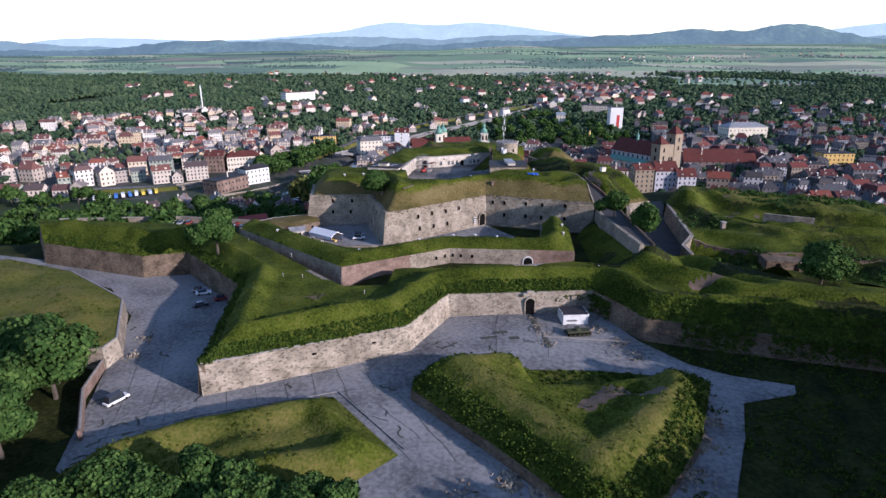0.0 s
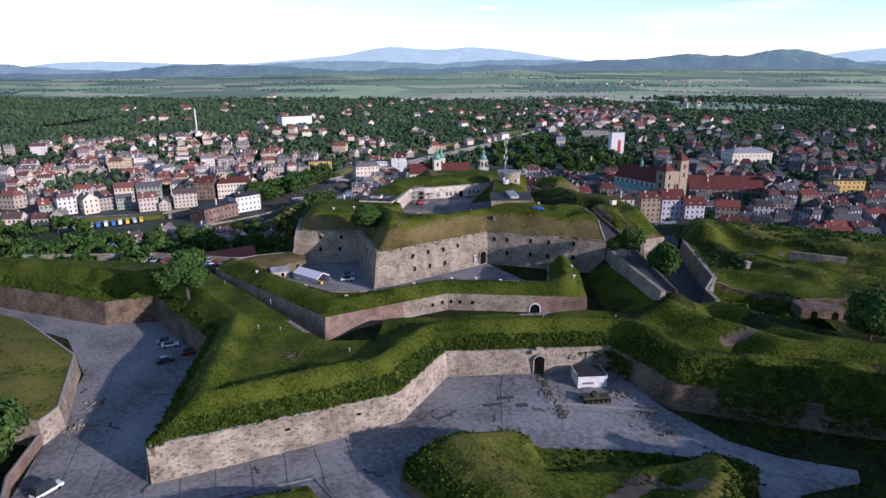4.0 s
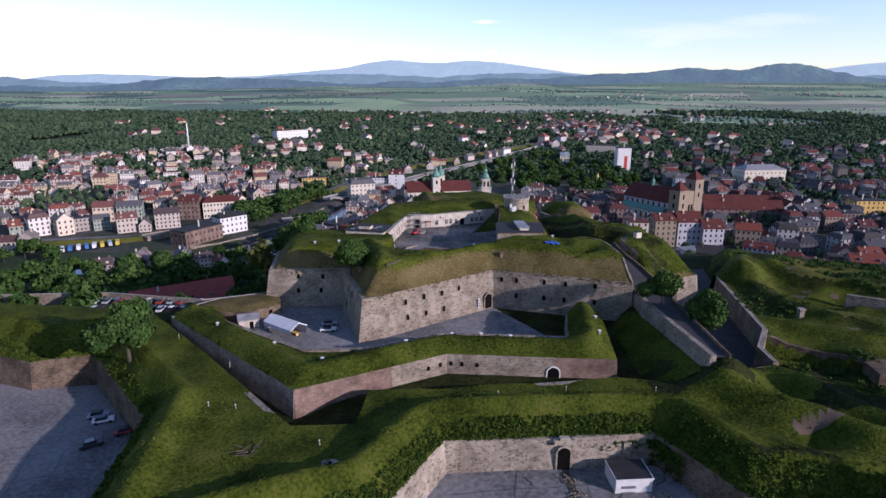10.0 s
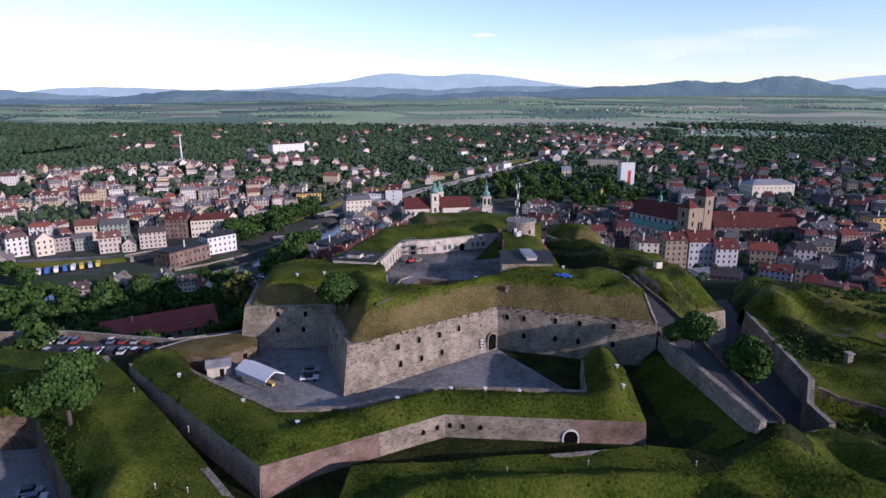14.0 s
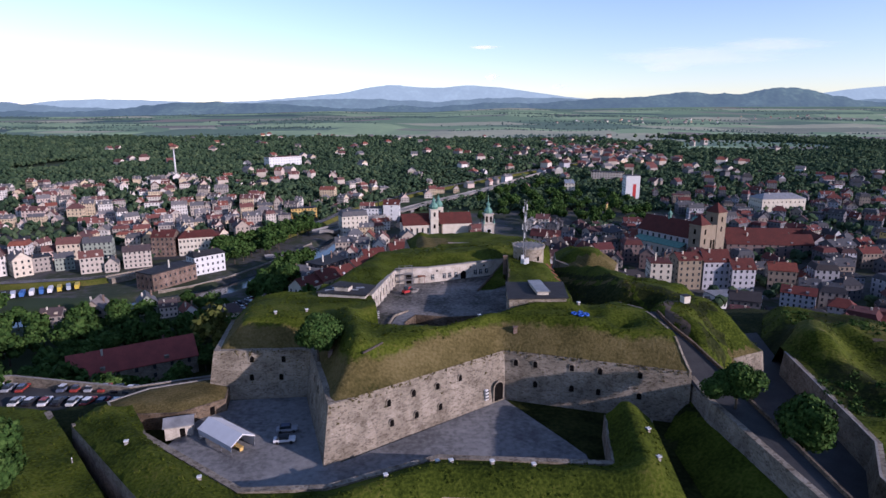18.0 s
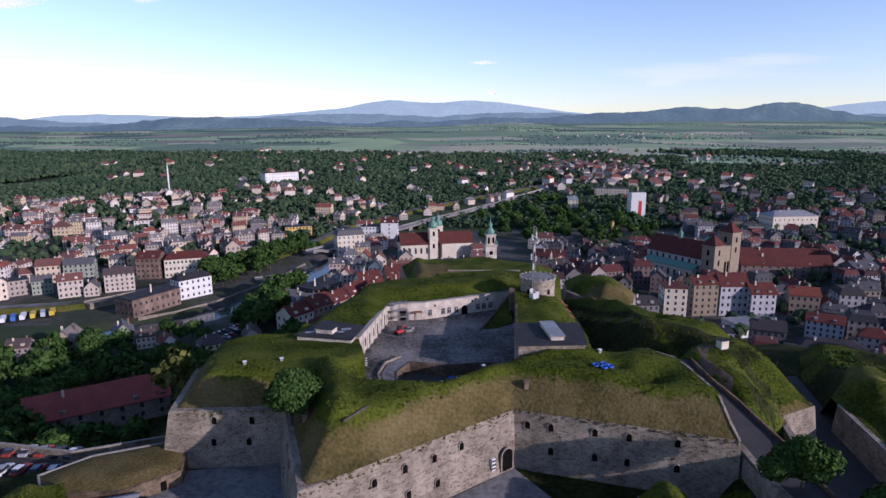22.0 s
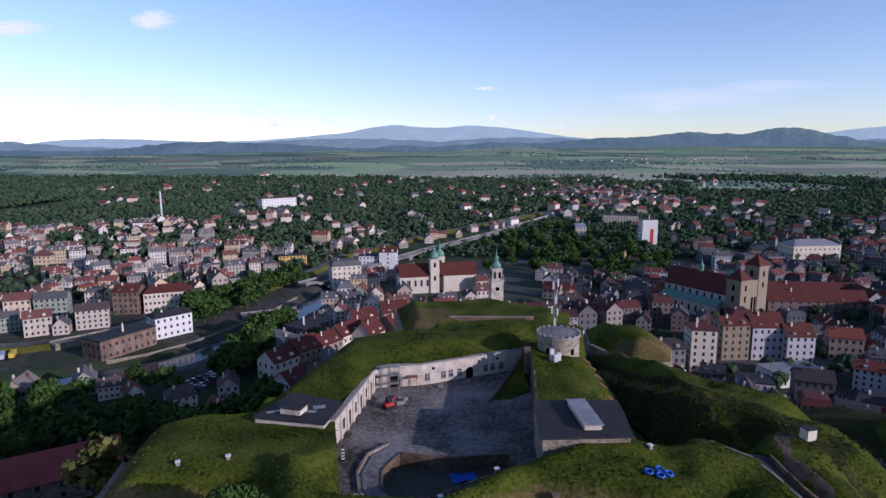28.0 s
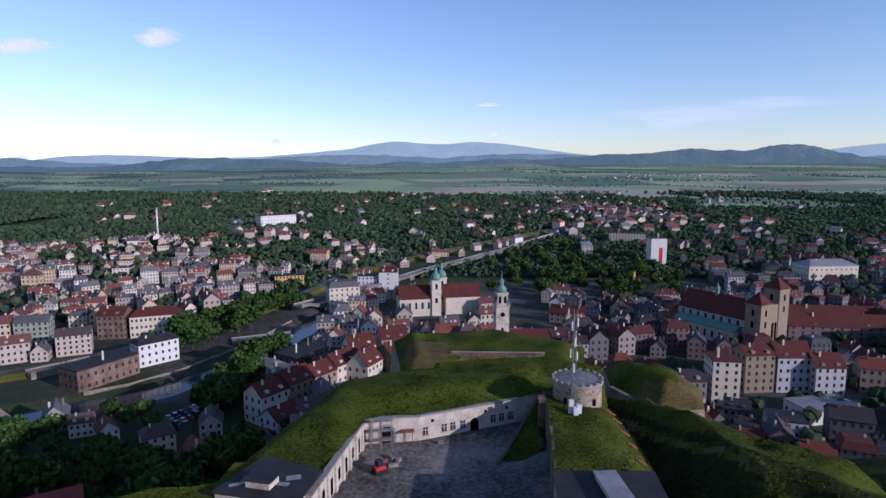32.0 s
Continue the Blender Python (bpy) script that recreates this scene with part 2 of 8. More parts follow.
SANDSTONE = material("sandstone", [(0.3, (0.211, 0.168, 0.114)), (0.6, (0.31, 0.255, 0.182)), (0.8, (0.372, 0.313, 0.234))], scale=0.4, detail=0.5)
CREAM = material("cream_render", [(0.3, (0.58, 0.52, 0.40)), (0.7, (0.74, 0.68, 0.56))], scale=0.3)
OCHRE = material("yellow_render", [(0.3, (0.55, 0.36, 0.10)), (0.7, (0.70, 0.48, 0.16))], scale=0.3)
GLASS = material("window_glass", [(0.3, (0.02, 0.025, 0.03)), (0.7, (0.05, 0.06, 0.07))], scale=0.5, rough=0.15, bump=0.0)
WATER = material("river_water", [(0.3, (0.03, 0.05, 0.06)), (0.7, (0.06, 0.08, 0.09))], scale=0.1, rough=0.08, bump=0.15, fine=1.5)
RED = material("red_paint", [(0.3, (0.42, 0.03, 0.03)), (0.7, (0.55, 0.05, 0.045))], scale=0.5, bump=0.05, rough=0.6)
BLUE = material("blue_plastic", [(0.3, (0.02, 0.08, 0.40)), (0.7, (0.04, 0.14, 0.55))], scale=1.0, bump=0.0, rough=0.4)
STEEL = material("grey_steel", [(0.3, (0.22, 0.22, 0.23)), (0.7, (0.38, 0.38, 0.39))], scale=1.0, rough=0.5, metal=0.6)
RUST = material("rusty_steel", [(0.3, (0.16, 0.06, 0.04)), (0.7, (0.30, 0.12, 0.07))], scale=1.0, rough=0.8)
CANVAS = material("white_canvas", [(0.3, (0.70, 0.70, 0.70)), (0.7, (0.82, 0.82, 0.82))], scale=0.5, bump=0.1, rough=0.7)
CARPAINT = palette("car_paint", [(0.75, 0.75, 0.75), (0.05, 0.05, 0.055), (0.35, 0.36, 0.38), (0.12, 0.14, 0.2), (0.6, 0.6, 0.58), (0.3, 0.05, 0.04), (0.02, 0.02, 0.025)], rough=0.25, spread=0.05)
LORRY = palette("lorry_paint", [(0.75, 0.75, 0.75), (0.06, 0.16, 0.42), (0.7, 0.7, 0.72), (0.6, 0.45, 0.06), (0.4, 0.45, 0.5), (0.75, 0.75, 0.73)], rough=0.5, spread=0.05)
RUBBER = material("tyre_rubber", [(0.3, (0.015, 0.015, 0.015)), (0.7, (0.03, 0.03, 0.03))], scale=2.0, bump=0.0)



def meld(name, first, second):
    """Two grasses in one material, the second where the mesh's "dry" value rises, with a ragged edge."""
    m = first.copy()
    m.name = name
    n, l = m.node_tree.nodes, m.node_tree.links
    r1 = next(k for k in n if k.bl_idname == "ShaderNodeValToRGB")
    source = next(k for k in second.node_tree.nodes if k.bl_idname == "ShaderNodeValToRGB")
    r2 = n.new("ShaderNodeValToRGB")
    while len(r2.color_ramp.elements) < len(source.color_ramp.elements):
        r2.color_ramp.elements.new(0.5)
    for e, f in zip(r2.color_ramp.elements, source.color_ramp.elements):
        e.position, e.color = f.position, f.color
    l.new(r1.inputs[0].links[0].from_socket, r2.inputs[0])
    value = n.new("ShaderNodeAttribute")
    value.attribute_name = "dry"
    ragged = n.new("ShaderNodeTexNoise")
    ragged.inputs["Scale"].default_value = 0.7
    ragged.inputs["Detail"].default_value = 6
    tc = next(k for k in n if k.bl_idname == "ShaderNodeTexCoord")
    l.new(tc.outputs["Object"], ragged.inputs["Vector"])
    add = n.new("ShaderNodeMath")
    l.new(value.outputs["Fac"], add.inputs[0])
    l.new(ragged.outputs["Fac"], add.inputs[1])
    edge = n.new("ShaderNodeMapRange")
    edge.inputs[1].default_value, edge.inputs[2].default_value = 0.82, 1.18
    l.new(add.outputs[0], edge.inputs[0])
    mix = n.new("ShaderNodeMix")
    mix.data_type = "RGBA"
    l.new(edge.outputs[0], mix.inputs[0])
    l.new(r1.outputs[0], mix.inputs[6])
    l.new(r2.outputs[0], mix.inputs[7])
    l.new(mix.outputs[2], n["Principled BSDF"].inputs["Base Color"])
    return m


GRASS_DRY = meld("grass_turning_dry", GRASS, DRY)
GRASS_MEADOW = meld("grass_and_meadow", GRASS, MEADOW)
GRASS_ROUGH = meld("grass_and_rough", GRASS, ROUGH)

# ---- mesh helpers ----


def noise2(x, y, scale, seed=0):
    """Smooth value noise in -1..1 over arrays."""
    x, y = np.asarray(x, float) / scale, np.asarray(y, float) / scale
    i, j = np.floor(x), np.floor(y)
    u, v = x - i, y - j
    u, v = u * u * (3 - 2 * u), v * v * (3 - 2 * v)

    def rnd(a, b):
        s = np.sin(a * 127.1 + b * 311.7 + seed * 74.7) * 43758.5453
        return (s - np.floor(s)) * 2 - 1

    return (rnd(i, j) * (1 - u) + rnd(i + 1, j) * u) * (1 - v) + (rnd(i, j + 1) * (1 - u) + rnd(i + 1, j + 1) * u) * v


def smooth(v):
    v = np.clip(v, 0, 1)
    return v * v * (3 - 2 * v)


def along(points, x, y, closed=False):
    """The distance from each place to a line of points."""
    x, y = np.asarray(x, float), np.asarray(y, float)
    best = np.full(x.shape, 1e9)
    ring = list(points) + ([points[0]] if closed else [])
    for (ax, ay), (bx, by) in zip(ring[:-1], ring[1:]):
        dx, dy = bx - ax, by - ay
        s = np.clip(((x - ax) * dx + (y - ay) * dy) / (dx * dx + dy * dy + 1e-9), 0, 1)
        best = np.minimum(best, np.hypot(x - ax - s * dx, y - ay - s * dy))
    return best


def within(points, x, y):
    """Whether each place lies inside a ring of points."""
    x, y = np.asarray(x, float), np.asarray(y, float)
    odd = np.zeros(x.shape, bool)
    for (ax, ay), (bx, by) in zip(points, list(points[1:]) + [points[0]]):
        cross = (ay > y) != (by > y)
        odd ^= cross & (x < (bx - ax) * (y - ay) / (by - ay + 1e-12) + ax)
    return odd


def cut(points, step, closed=True):
    """The line with a point at about every step."""
    ring = list(points) + ([points[0]] if closed else [])
    out = []
    for (ax, ay), (bx, by) in zip(ring[:-1], ring[1:]):
        k = max(1, round(math.hypot(bx - ax, by - ay) / step))
        out += [(ax + (bx - ax) * i / k, ay + (by - ay) * i / k) for i in range(k)]
    return out if closed else out + [ring[-1]]


def mesh_object(name, verts, faces, mat, parent=None, label="", smooth_faces=False):
    me = bpy.data.meshes.new(name)
    me.from_pydata([tuple(v) for v in verts], [], [tuple(f) for f in faces])
    for m in mat if isinstance(mat, (list, tuple)) else [mat]:
        me.materials.append(m)
    if smooth_faces:
        me.polygons.foreach_set("use_smooth", [True] * len(me.polygons))
    ob = new(name, me)
    if parent:
        ob.parent = parent
    if label:
        tagged(ob, label=label)
    return ob


def part(name, bm, mat, parent=None, label="", smooth_faces=False):
    me = bpy.data.meshes.new(name)
    bmesh.ops.recalc_face_normals(bm, faces=bm.faces)
    bm.to_mesh(me)
    bm.free()
    for m in mat if isinstance(mat, (list, tuple)) else [mat]:
        me.materials.append(m)
    if smooth_faces:
        me.polygons.foreach_set("use_smooth", [True] * len(me.polygons))
    ob = new(name, me)
    if parent:
        ob.parent = parent
    if label:
        tagged(ob, label=label)
    return ob


def thing(name, m=None, label="", category="", group="", kind=""):
    ob = new(name)
    ob.matrix_world = m or Matrix()
    ob.empty_display_size = 0.5
    return tagged(ob, label, category, group, kind)


def sheet(name, outline, height, step, mat, holes=(), parent=None, label="", bands=None, dry=None):
    """A sheet of triangles over a plan outline, with its edges kept; height(x, y) of arrays gives z."""
    from mathutils.geometry import delaunay_2d_cdt
    rng = np.random.default_rng(len(name) * 7 + len(outline))
    rings = [cut(r, step) for r in (outline, *holes)]
    pts, edges = [], []
    for r in rings:
        a = len(pts)
        pts += r
        edges += [(a + i, a + (i + 1) % len(r)) for i in range(len(r))]
    xs, ys = np.array(outline).T
    gx, gy = np.meshgrid(np.arange(xs.min(), xs.max(), step), np.arange(ys.min(), ys.max(), step * 0.9))
    gx = gx + (np.arange(gx.shape[0]) % 2)[:, None] * step * 0.5
    gx, gy = gx.ravel() + rng.uniform(-0.15, 0.15, gx.size) * step, gy.ravel() + rng.uniform(-0.15, 0.15, gx.size) * step
    keep = within(outline, gx, gy)
    for r in holes:
        keep &= ~within(r, gx, gy)
    for r in (outline, *holes):
        keep &= along(r, gx, gy, True) > step * 0.45
    pts += list(zip(gx[keep].tolist(), gy[keep].tolist()))
    vs, _, fs, *_ = delaunay_2d_cdt([Vector(p) for p in pts], edges, [], 0, 1e-4)
    vs = np.array([tuple(v) for v in vs])
    fs = np.array([f for f in fs if len(f) == 3])
    c = vs[fs].mean(1)
    ok = within(outline, c[:, 0], c[:, 1])
    for r in holes:
        ok &= ~within(r, c[:, 0], c[:, 1])
    fs = fs[ok]
    z = height(vs[:, 0], vs[:, 1])
    a, b_, d = vs[fs[:, 0]], vs[fs[:, 1]], vs[fs[:, 2]]
    flip = (b_[:, 0] - a[:, 0]) * (d[:, 1] - a[:, 1]) - (b_[:, 1] - a[:, 1]) * (d[:, 0] - a[:, 0]) < 0
    fs[flip] = fs[flip][:, ::-1]
    ob = mesh_object(name, np.c_[vs, z].tolist(), fs.tolist(), mat, parent, label, True)
    if dry is not None:
        ob.data.attributes.new("dry", "FLOAT", "POINT").data.foreach_set("value", np.clip(dry(vs[:, 0], vs[:, 1]), 0, 1).astype(np.float32))
    if bands is not None:
        c = vs[fs].mean(1)
        ob.data.polygons.foreach_set("material_index", bands(c[:, 0], c[:, 1]).astype(int))
    return ob


def offset(points, d, closed=False):
    """The line moved to its left by d, with mitred corners."""
    p = [Vector(q) for q in points]
    out = []
    for i, v in enumerate(p):
        dirs = []
        if closed or i > 0:
            dirs.append((v - p[i - 1]).normalized())
        if closed or i < len(p) - 1:
            dirs.append((p[(i + 1) % len(p)] - v).normalized())
        nrm = [Vector((-q.y, q.x)) for q in dirs]
        m = sum(nrm, Vector((0, 0))).normalized()
        k = max(0.4, m.dot(nrm[0]))
        out.append(tuple(v + m * (d / k)))
    return out


def wall(name, line, z0, z1, mat, thick=1.2, batter=0.12, parent=None, label="", closed=False, cope=True, kind="structure", category=""):
    """A battered wall along a line; its face is on the line's right, its body on the left. z0, z1: numbers or functions of x, y."""
    line = cut(line, 3.0, closed)
    f0 = z0 if callable(z0) else (lambda x, y: z0)
    f1 = z1 if callable(z1) else (lambda x, y: z1)
    n = len(line)
    rows = []
    hgt = [float(f1(*p)) - float(f0(*p)) for p in line]
    foot = offset(line, -batter * max(hgt), closed)
    mid = [tuple(np.array(a) * 0.5 + np.array(b) * 0.5) for a, b in zip(foot, line)]
    back = offset(line, thick, closed)
    rows.append([(*p, float(f0(*q)) - 0.6) for p, q in zip(foot, line)])
    rows.append([(*p, (float(f0(*q)) + float(f1(*q))) / 2) for p, q in zip(mid, line)])
    rows.append([(*q, float(f1(*q))) for q in line])
    rows.append([(*p, float(f1(*q))) for p, q in zip(back, line)])
    rows.append([(*p, float(f0(*q)) - 0.6) for p, q in zip(back, line)])
    verts = [v for r in rows for v in r]
    faces = []
    last = n if closed else n - 1
    for r in range(len(rows) - 1):
        for i in range(last):
            j = (i + 1) % n
            faces.append((r * n + i, r * n + j, (r + 1) * n + j, (r + 1) * n + i))
    if not closed:
        faces += [tuple(r * n for r in range(5))[::-1], tuple(r * n + n - 1 for r in range(5))]
    ob = mesh_object(name, verts, faces, mat, parent, label)
    if parent is None:
        tagged(ob, kind=kind, category=category)
    if cope:
        a, b_ = offset(line, -0.1, closed), offset(line, 0.3, closed)
        vs = [(*p, float(f1(*q)) + h) for h in (0.02, 0.22) for ln in (a, b_) for p, q in zip(ln, line)]
        fs = []
        for i in range(last):
            j = (i + 1) % n
            fs += [(i, j, 2 * n + j, 2 * n + i), (2 * n + i, 2 * n + j, 3 * n + j, 3 * n + i), (n + i, 3 * n + i, 3 * n + j, n + j)]
        mesh_object("coping", vs, fs, COPING, ob)
    return ob


def box(bm, x0, x1, y0, y1, z0, z1, bevel=0.0, m=None):
    r = bmesh.ops.create_cube(bm, size=1.0)["verts"]
    for v in r:
        v.co = Vector((x0 + (v.co.x + 0.5) * (x1 - x0), y0 + (v.co.y + 0.5) * (y1 - y0), z0 + (v.co.z + 0.5) * (z1 - z0)))
    if bevel:
        es = list({e for v in r for e in v.link_edges})
        made = bmesh.ops.bevel(bm, geom=es, offset=bevel, segments=1, affect="EDGES")
        r = list({v for v in made["verts"]} | {v for v in r if v.is_valid})
    if m is not None:
        bmesh.ops.transform(bm, matrix=m, verts=r)
    return r


def cyl(bm, r0, r1, z0, z1, seg=12, m=None, caps=True):
    r = bmesh.ops.create_cone(bm, cap_ends=caps, segments=seg, radius1=r0, radius2=max(r1, 0.001), depth=z1 - z0)["verts"]
    bmesh.ops.translate(bm, verts=r, vec=(0, 0, (z0 + z1) / 2))
    if m is not None:
        bmesh.ops.transform(bm, matrix=m, verts=r)
    return r

# ---- the lie of the land ----
TOWN = -28.0
HILL = [(-260, 40), (-240, 196), (-140, 204), (-84, 212), (-58, 222), (-44, 258), (-34, 285), (-8, 312), (45, 318), (64, 308), (86, 282), (114, 290), (170, 245), (240, 190), (280, 60), (280, -200), (-260, -200)]
RIVER = [(-70, 620), (-88, 520), (-97, 485), (-110, 448), (-127, 417), (-146, 404), (-166, 390), (-190, 372), (-240, 350), (-330, 340), (-480, 345)]
DITCH_EDGE = [(-82, 207), (-51, 173.4), (-26.6, 145.7), (-15, 146.5), (-13.9, 158.8), (3, 160), (38, 164.7), (49, 162.5), (52, 200), (60, 250)]


def outer_floor(x, y):
    return 2.2 * smooth((x + 50) / 75) * smooth((y - 88) / 52)


def fort_floor(x, y):
    x, y = np.asarray(x, float), np.asarray(y, float)
    inner = within(DITCH_EDGE + [(60, 330), (-60, 330), (-75, 225)], x, y)
    return np.where(inner, 5.6 - 1.6 * smooth((-20 - x) / 8) * smooth((206 - y) / 8), outer_floor(x, y))


def ground_z(x, y):
    x, y = np.asarray(x, float), np.asarray(y, float)
    d = np.where(within(HILL, x, y), 0.0, along(HILL, x, y, True))
    top = np.where(within(HILL, x, y), fort_floor(x, y) - 0.15, 1.0)
    back = smooth((y - 620) / 330)
    low = TOWN + (15 + 3 * smooth(-x / 200)) * back + np.clip(y - 950, 0, 1e9) * 0.0125 + noise2(x, y, 260, 3) * 3 * back
    bed = along(RIVER, x, y)
    low = low - 3.4 * smooth((13 - bed) / 5)
    return top + (low - top) * smooth(d / 62)


def spaced(a, b, fine0, fine1, step):
    out = list(np.arange(fine0, fine1 + 1e-6, step))
    s, v = step, fine1
    while v < b:
        s *= 1.14
        v += s
        out.append(min(v, b))
    s, v = step, fine0
    while v > a:
        s *= 1.14
        v -= s
        out.insert(0, max(v, a))
    return np.array(out)


gx, gy = spaced(-4800, 4800, -330, 330, 5.0), spaced(-900, 5200, 60, 640, 5.0)
mx, my = np.meshgrid(gx, gy)
mz = ground_z(mx, my)
ny, nx = mx.shape
idx = np.arange(nx * ny).reshape(ny, nx)
quads = np.stack([idx[:-1, :-1], idx[:-1, 1:], idx[1:, 1:], idx[1:, :-1]], -1).reshape(-1, 4)
ground_mat = ROUGH.copy()
ground_mat.name = "open_ground"
WOODFLOOR = material("wood_floor", [(0.3, (0.018, 0.035, 0.010)), (0.7, (0.045, 0.07, 0.02))], scale=0.02, fine=0.2)
STREETS = material("town_ground", [(0.36, (0.022, 0.038, 0.012)), (0.48, (0.045, 0.055, 0.025)), (0.53, (0.075, 0.073, 0.068)), (0.7, (0.12, 0.115, 0.11))], scale=0.03, detail=0.4, fine=0.25, bump=0.1)
ground = mesh_object("ground", np.stack([mx.ravel(), my.ravel(), mz.ravel()], -1).tolist(), quads.tolist(), [ground_mat, STREETS, WOODFLOOR, MEADOW], smooth_faces=True)
cx, cy = mx.ravel()[quads].mean(1), my.ravel()[quads].mean(1)
down = (~within(HILL, cx, cy)) & (along(HILL, cx, cy, True) > 66)
zone = np.where(down, 1, 0)
zone = np.where(down & (cx < -40) & (cy < 400), 2, zone)
zone = np.where(down & (cy > 640 + 120 * np.abs(cx + 80) / 400), 2, zone)
zone = np.where(cy > 1750 + 250 * noise2(cx, cy, 900, 4) - np.where(cx > 300, 350, 0), 3, zone)
zone = np.where((cx > 560) & (cy > 1250) & (cy < 2200) & (noise2(cx, cy, 300, 6) > -0.5), 3, zone)
ground.data.polygons.foreach_set("material_index", zone.astype(int))
tagged(ground, "grassy ground falling from the fortress hill to the town plain", "ground", kind="structure")

# ---- outer ditch paving ----
PAVING = [(-165, 200), (-136, 192), (-95, 176), (-80, 178), (-64, 160), (-48, 150), (-48, 109), (-8, 126), (2, 145), (22, 145), (40, 143), (46.5, 127), (54.5, 117), (62, 112.6), (73.5, 109), (72, 105.8), (60, 103), (55, 92), (47, 78), (36, 56), (-30, 56), (-66, 84), (-74, 112), (-84, 146), (-100, 166), (-140, 186)]
paving = sheet("pavement", PAVING, lambda x, y: outer_floor(x, y) + 0.06 + 0.05 * noise2(x, y, 6), 3.0, CONCRETE)
tagged(paving, "worn grey concrete paving of the dry outer ditch", "pavement", kind="structure")

# ---- counterguard: the long outer rampart ----
FRONT = [(-50.0, 107.4), (-8.2, 125.0), (1.2, 142.4), (39.4, 144.8), (47.6, 128.5), (67.0, 122.5), (96.0, 115.0), (160, 97)]
LEFT_FLANK = [(-150, 212), (-134, 189.6), (-94.5, 175.9), (-81.5, 179.6), (-56.5, 152), (-50.0, 107.4)]
BACK = [(165, 140), (118, 142), (92, 151), (75, 171), (49, 163), (38, 164.7), (3, 160), (-13.9, 158.8), (-15, 146.6), (-26.6, 145.7), (-51, 173.4), (-80, 204.5)]
GUARD = FRONT + BACK + LEFT_FLANK[:-1]


def ridge(x, y, line, high, wide):
    return high * np.exp(-((along(line, x, y) / wide) ** 2))


def guard_top(x, y):
    return 7.0 + 0.9 * smooth((np.asarray(y, float) - 112) / 28) * smooth((62 - np.abs(np.asarray(x, float) - 5)) / 20)


def guard_z(x, y):
    d = np.minimum(along(FRONT, x, y), along(LEFT_FLANK[1:], x, y))
    z = np.interp(d, [0, 1.0, 6.5, 7.6, 10.6, 18], [7.0, 7.5, 11.6, 11.9, 9.2, 9.0]) + (guard_top(x, y) - 7) * smooth((8 - d) / 8)
    z = z + ridge(x, y, [(-3, 127), (0, 140), (2, 149), (38, 151.5)], 0.5, 3.6) * smooth(d / 5)
    z = z + ridge(x, y, [(-40, 128), (-22, 127)], 0.6, 6) * smooth(d / 5)
    right = smooth((x - 40) / 8)
    wing = [(42.4, 153.2), (47.7, 145.6), (53.4, 140.7), (59, 138), (66, 132.5), (90, 124.5), (130, 112)]
    rear = [(49, 164), (57, 158.6), (65, 151), (71, 147), (76, 141), (95, 133), (130, 124)]
    z = z + right * (ridge(x, y, wing, 1.5, 2.6) * smooth(d / 5) + ridge(x, y, rear, 3.0, 2.9) + ridge(x, y, [(67, 168), (72.5, 165), (77, 158.5), (80, 150), (86, 141), (110, 133)], 2.4, 2.8))
    z = z - right * (2.4 * np.exp(-(((x - 66.5) / 4.2) ** 2 + ((y - 142) / 3.0) ** 2)) + 1.0 * np.exp(-(((x - 52) / 5) ** 2 + ((y - 151) / 3) ** 2)))
    z = z + ridge(x, y, [(-128, 196), (-100, 187), (-84, 190)], 1.8, 5) * smooth(d / 4)
    db = along(BACK[3:], x, y)
    z = 8.7 + (z - 8.7) * smooth(db / 8) + 5.3 * np.exp(-(((x - 60.5) / 5.5) ** 2 + ((y - 163.5) / 5) ** 2))
    return z + (0.22 * noise2(x, y, 5, 1) + 0.35 * noise2(x, y, 13, 2)) * smooth(d / 2)


guard = thing("outer_rampart", label="long grass-topped stone rampart with angled fronts round the ditch", category="rampart", kind="structure")
sheet("grass_top", GUARD, guard_z, 1.5, [GRASS, EARTH, ROUGH], parent=guard, bands=lambda x, y: np.where(((x - 69) / 4.5) ** 2 + ((y - 145.5) / 1.6) ** 2 < 0.45 + 0.5 * noise2(x, y, 2.5), 1, np.where((x > 44) & (noise2(x, y, 9, 45) > 0.35), 2, 0)))
wall("stone_face", [FRONT[0], FRONT[1], FRONT[2], (24.2, 143.0)], outer_floor, lambda x, y: float(guard_top(x, y)) - 0.05, STONE_PALE, parent=guard, label="pale sunlit rubble stone facing", cope=False)
wall("gate_flank", [(24.2, 143.0), FRONT[3]], outer_floor, lambda x, y: float(guard_top(x, y)) + 0.05, STONE_GREY, parent=guard, cope=False)
wall("wing_face", FRONT[3:], outer_floor, lambda x, y: float(guard_top(x, y)), STONE_DARK, parent=guard, label="brown rubble stone wing wall under ivy", cope=False)
wall("flank_face", LEFT_FLANK, outer_floor, 7.0, STONE_DARK, parent=guard, label="brown rubble stone flank wall", cope=False)
wall("ditch_face", BACK[3:], 3.6, 8.65, STONE_GREY, parent=guard, batter=0.08, cope=False)

# ---- low battery in front of the keep ----
RAVELIN = [(-70, 195.5), (-28.6, 156.3), (2.0, 173.0), (39.6, 170.0), (43, 197), (34, 198.5), (31, 182.5), (1, 184.6), (-17, 176.0), (-30.5, 175.2), (-54, 192.2), (-62, 203)]
RAV_FRONT = RAVELIN[:5]
RAV_BACK = RAVELIN[5:11]


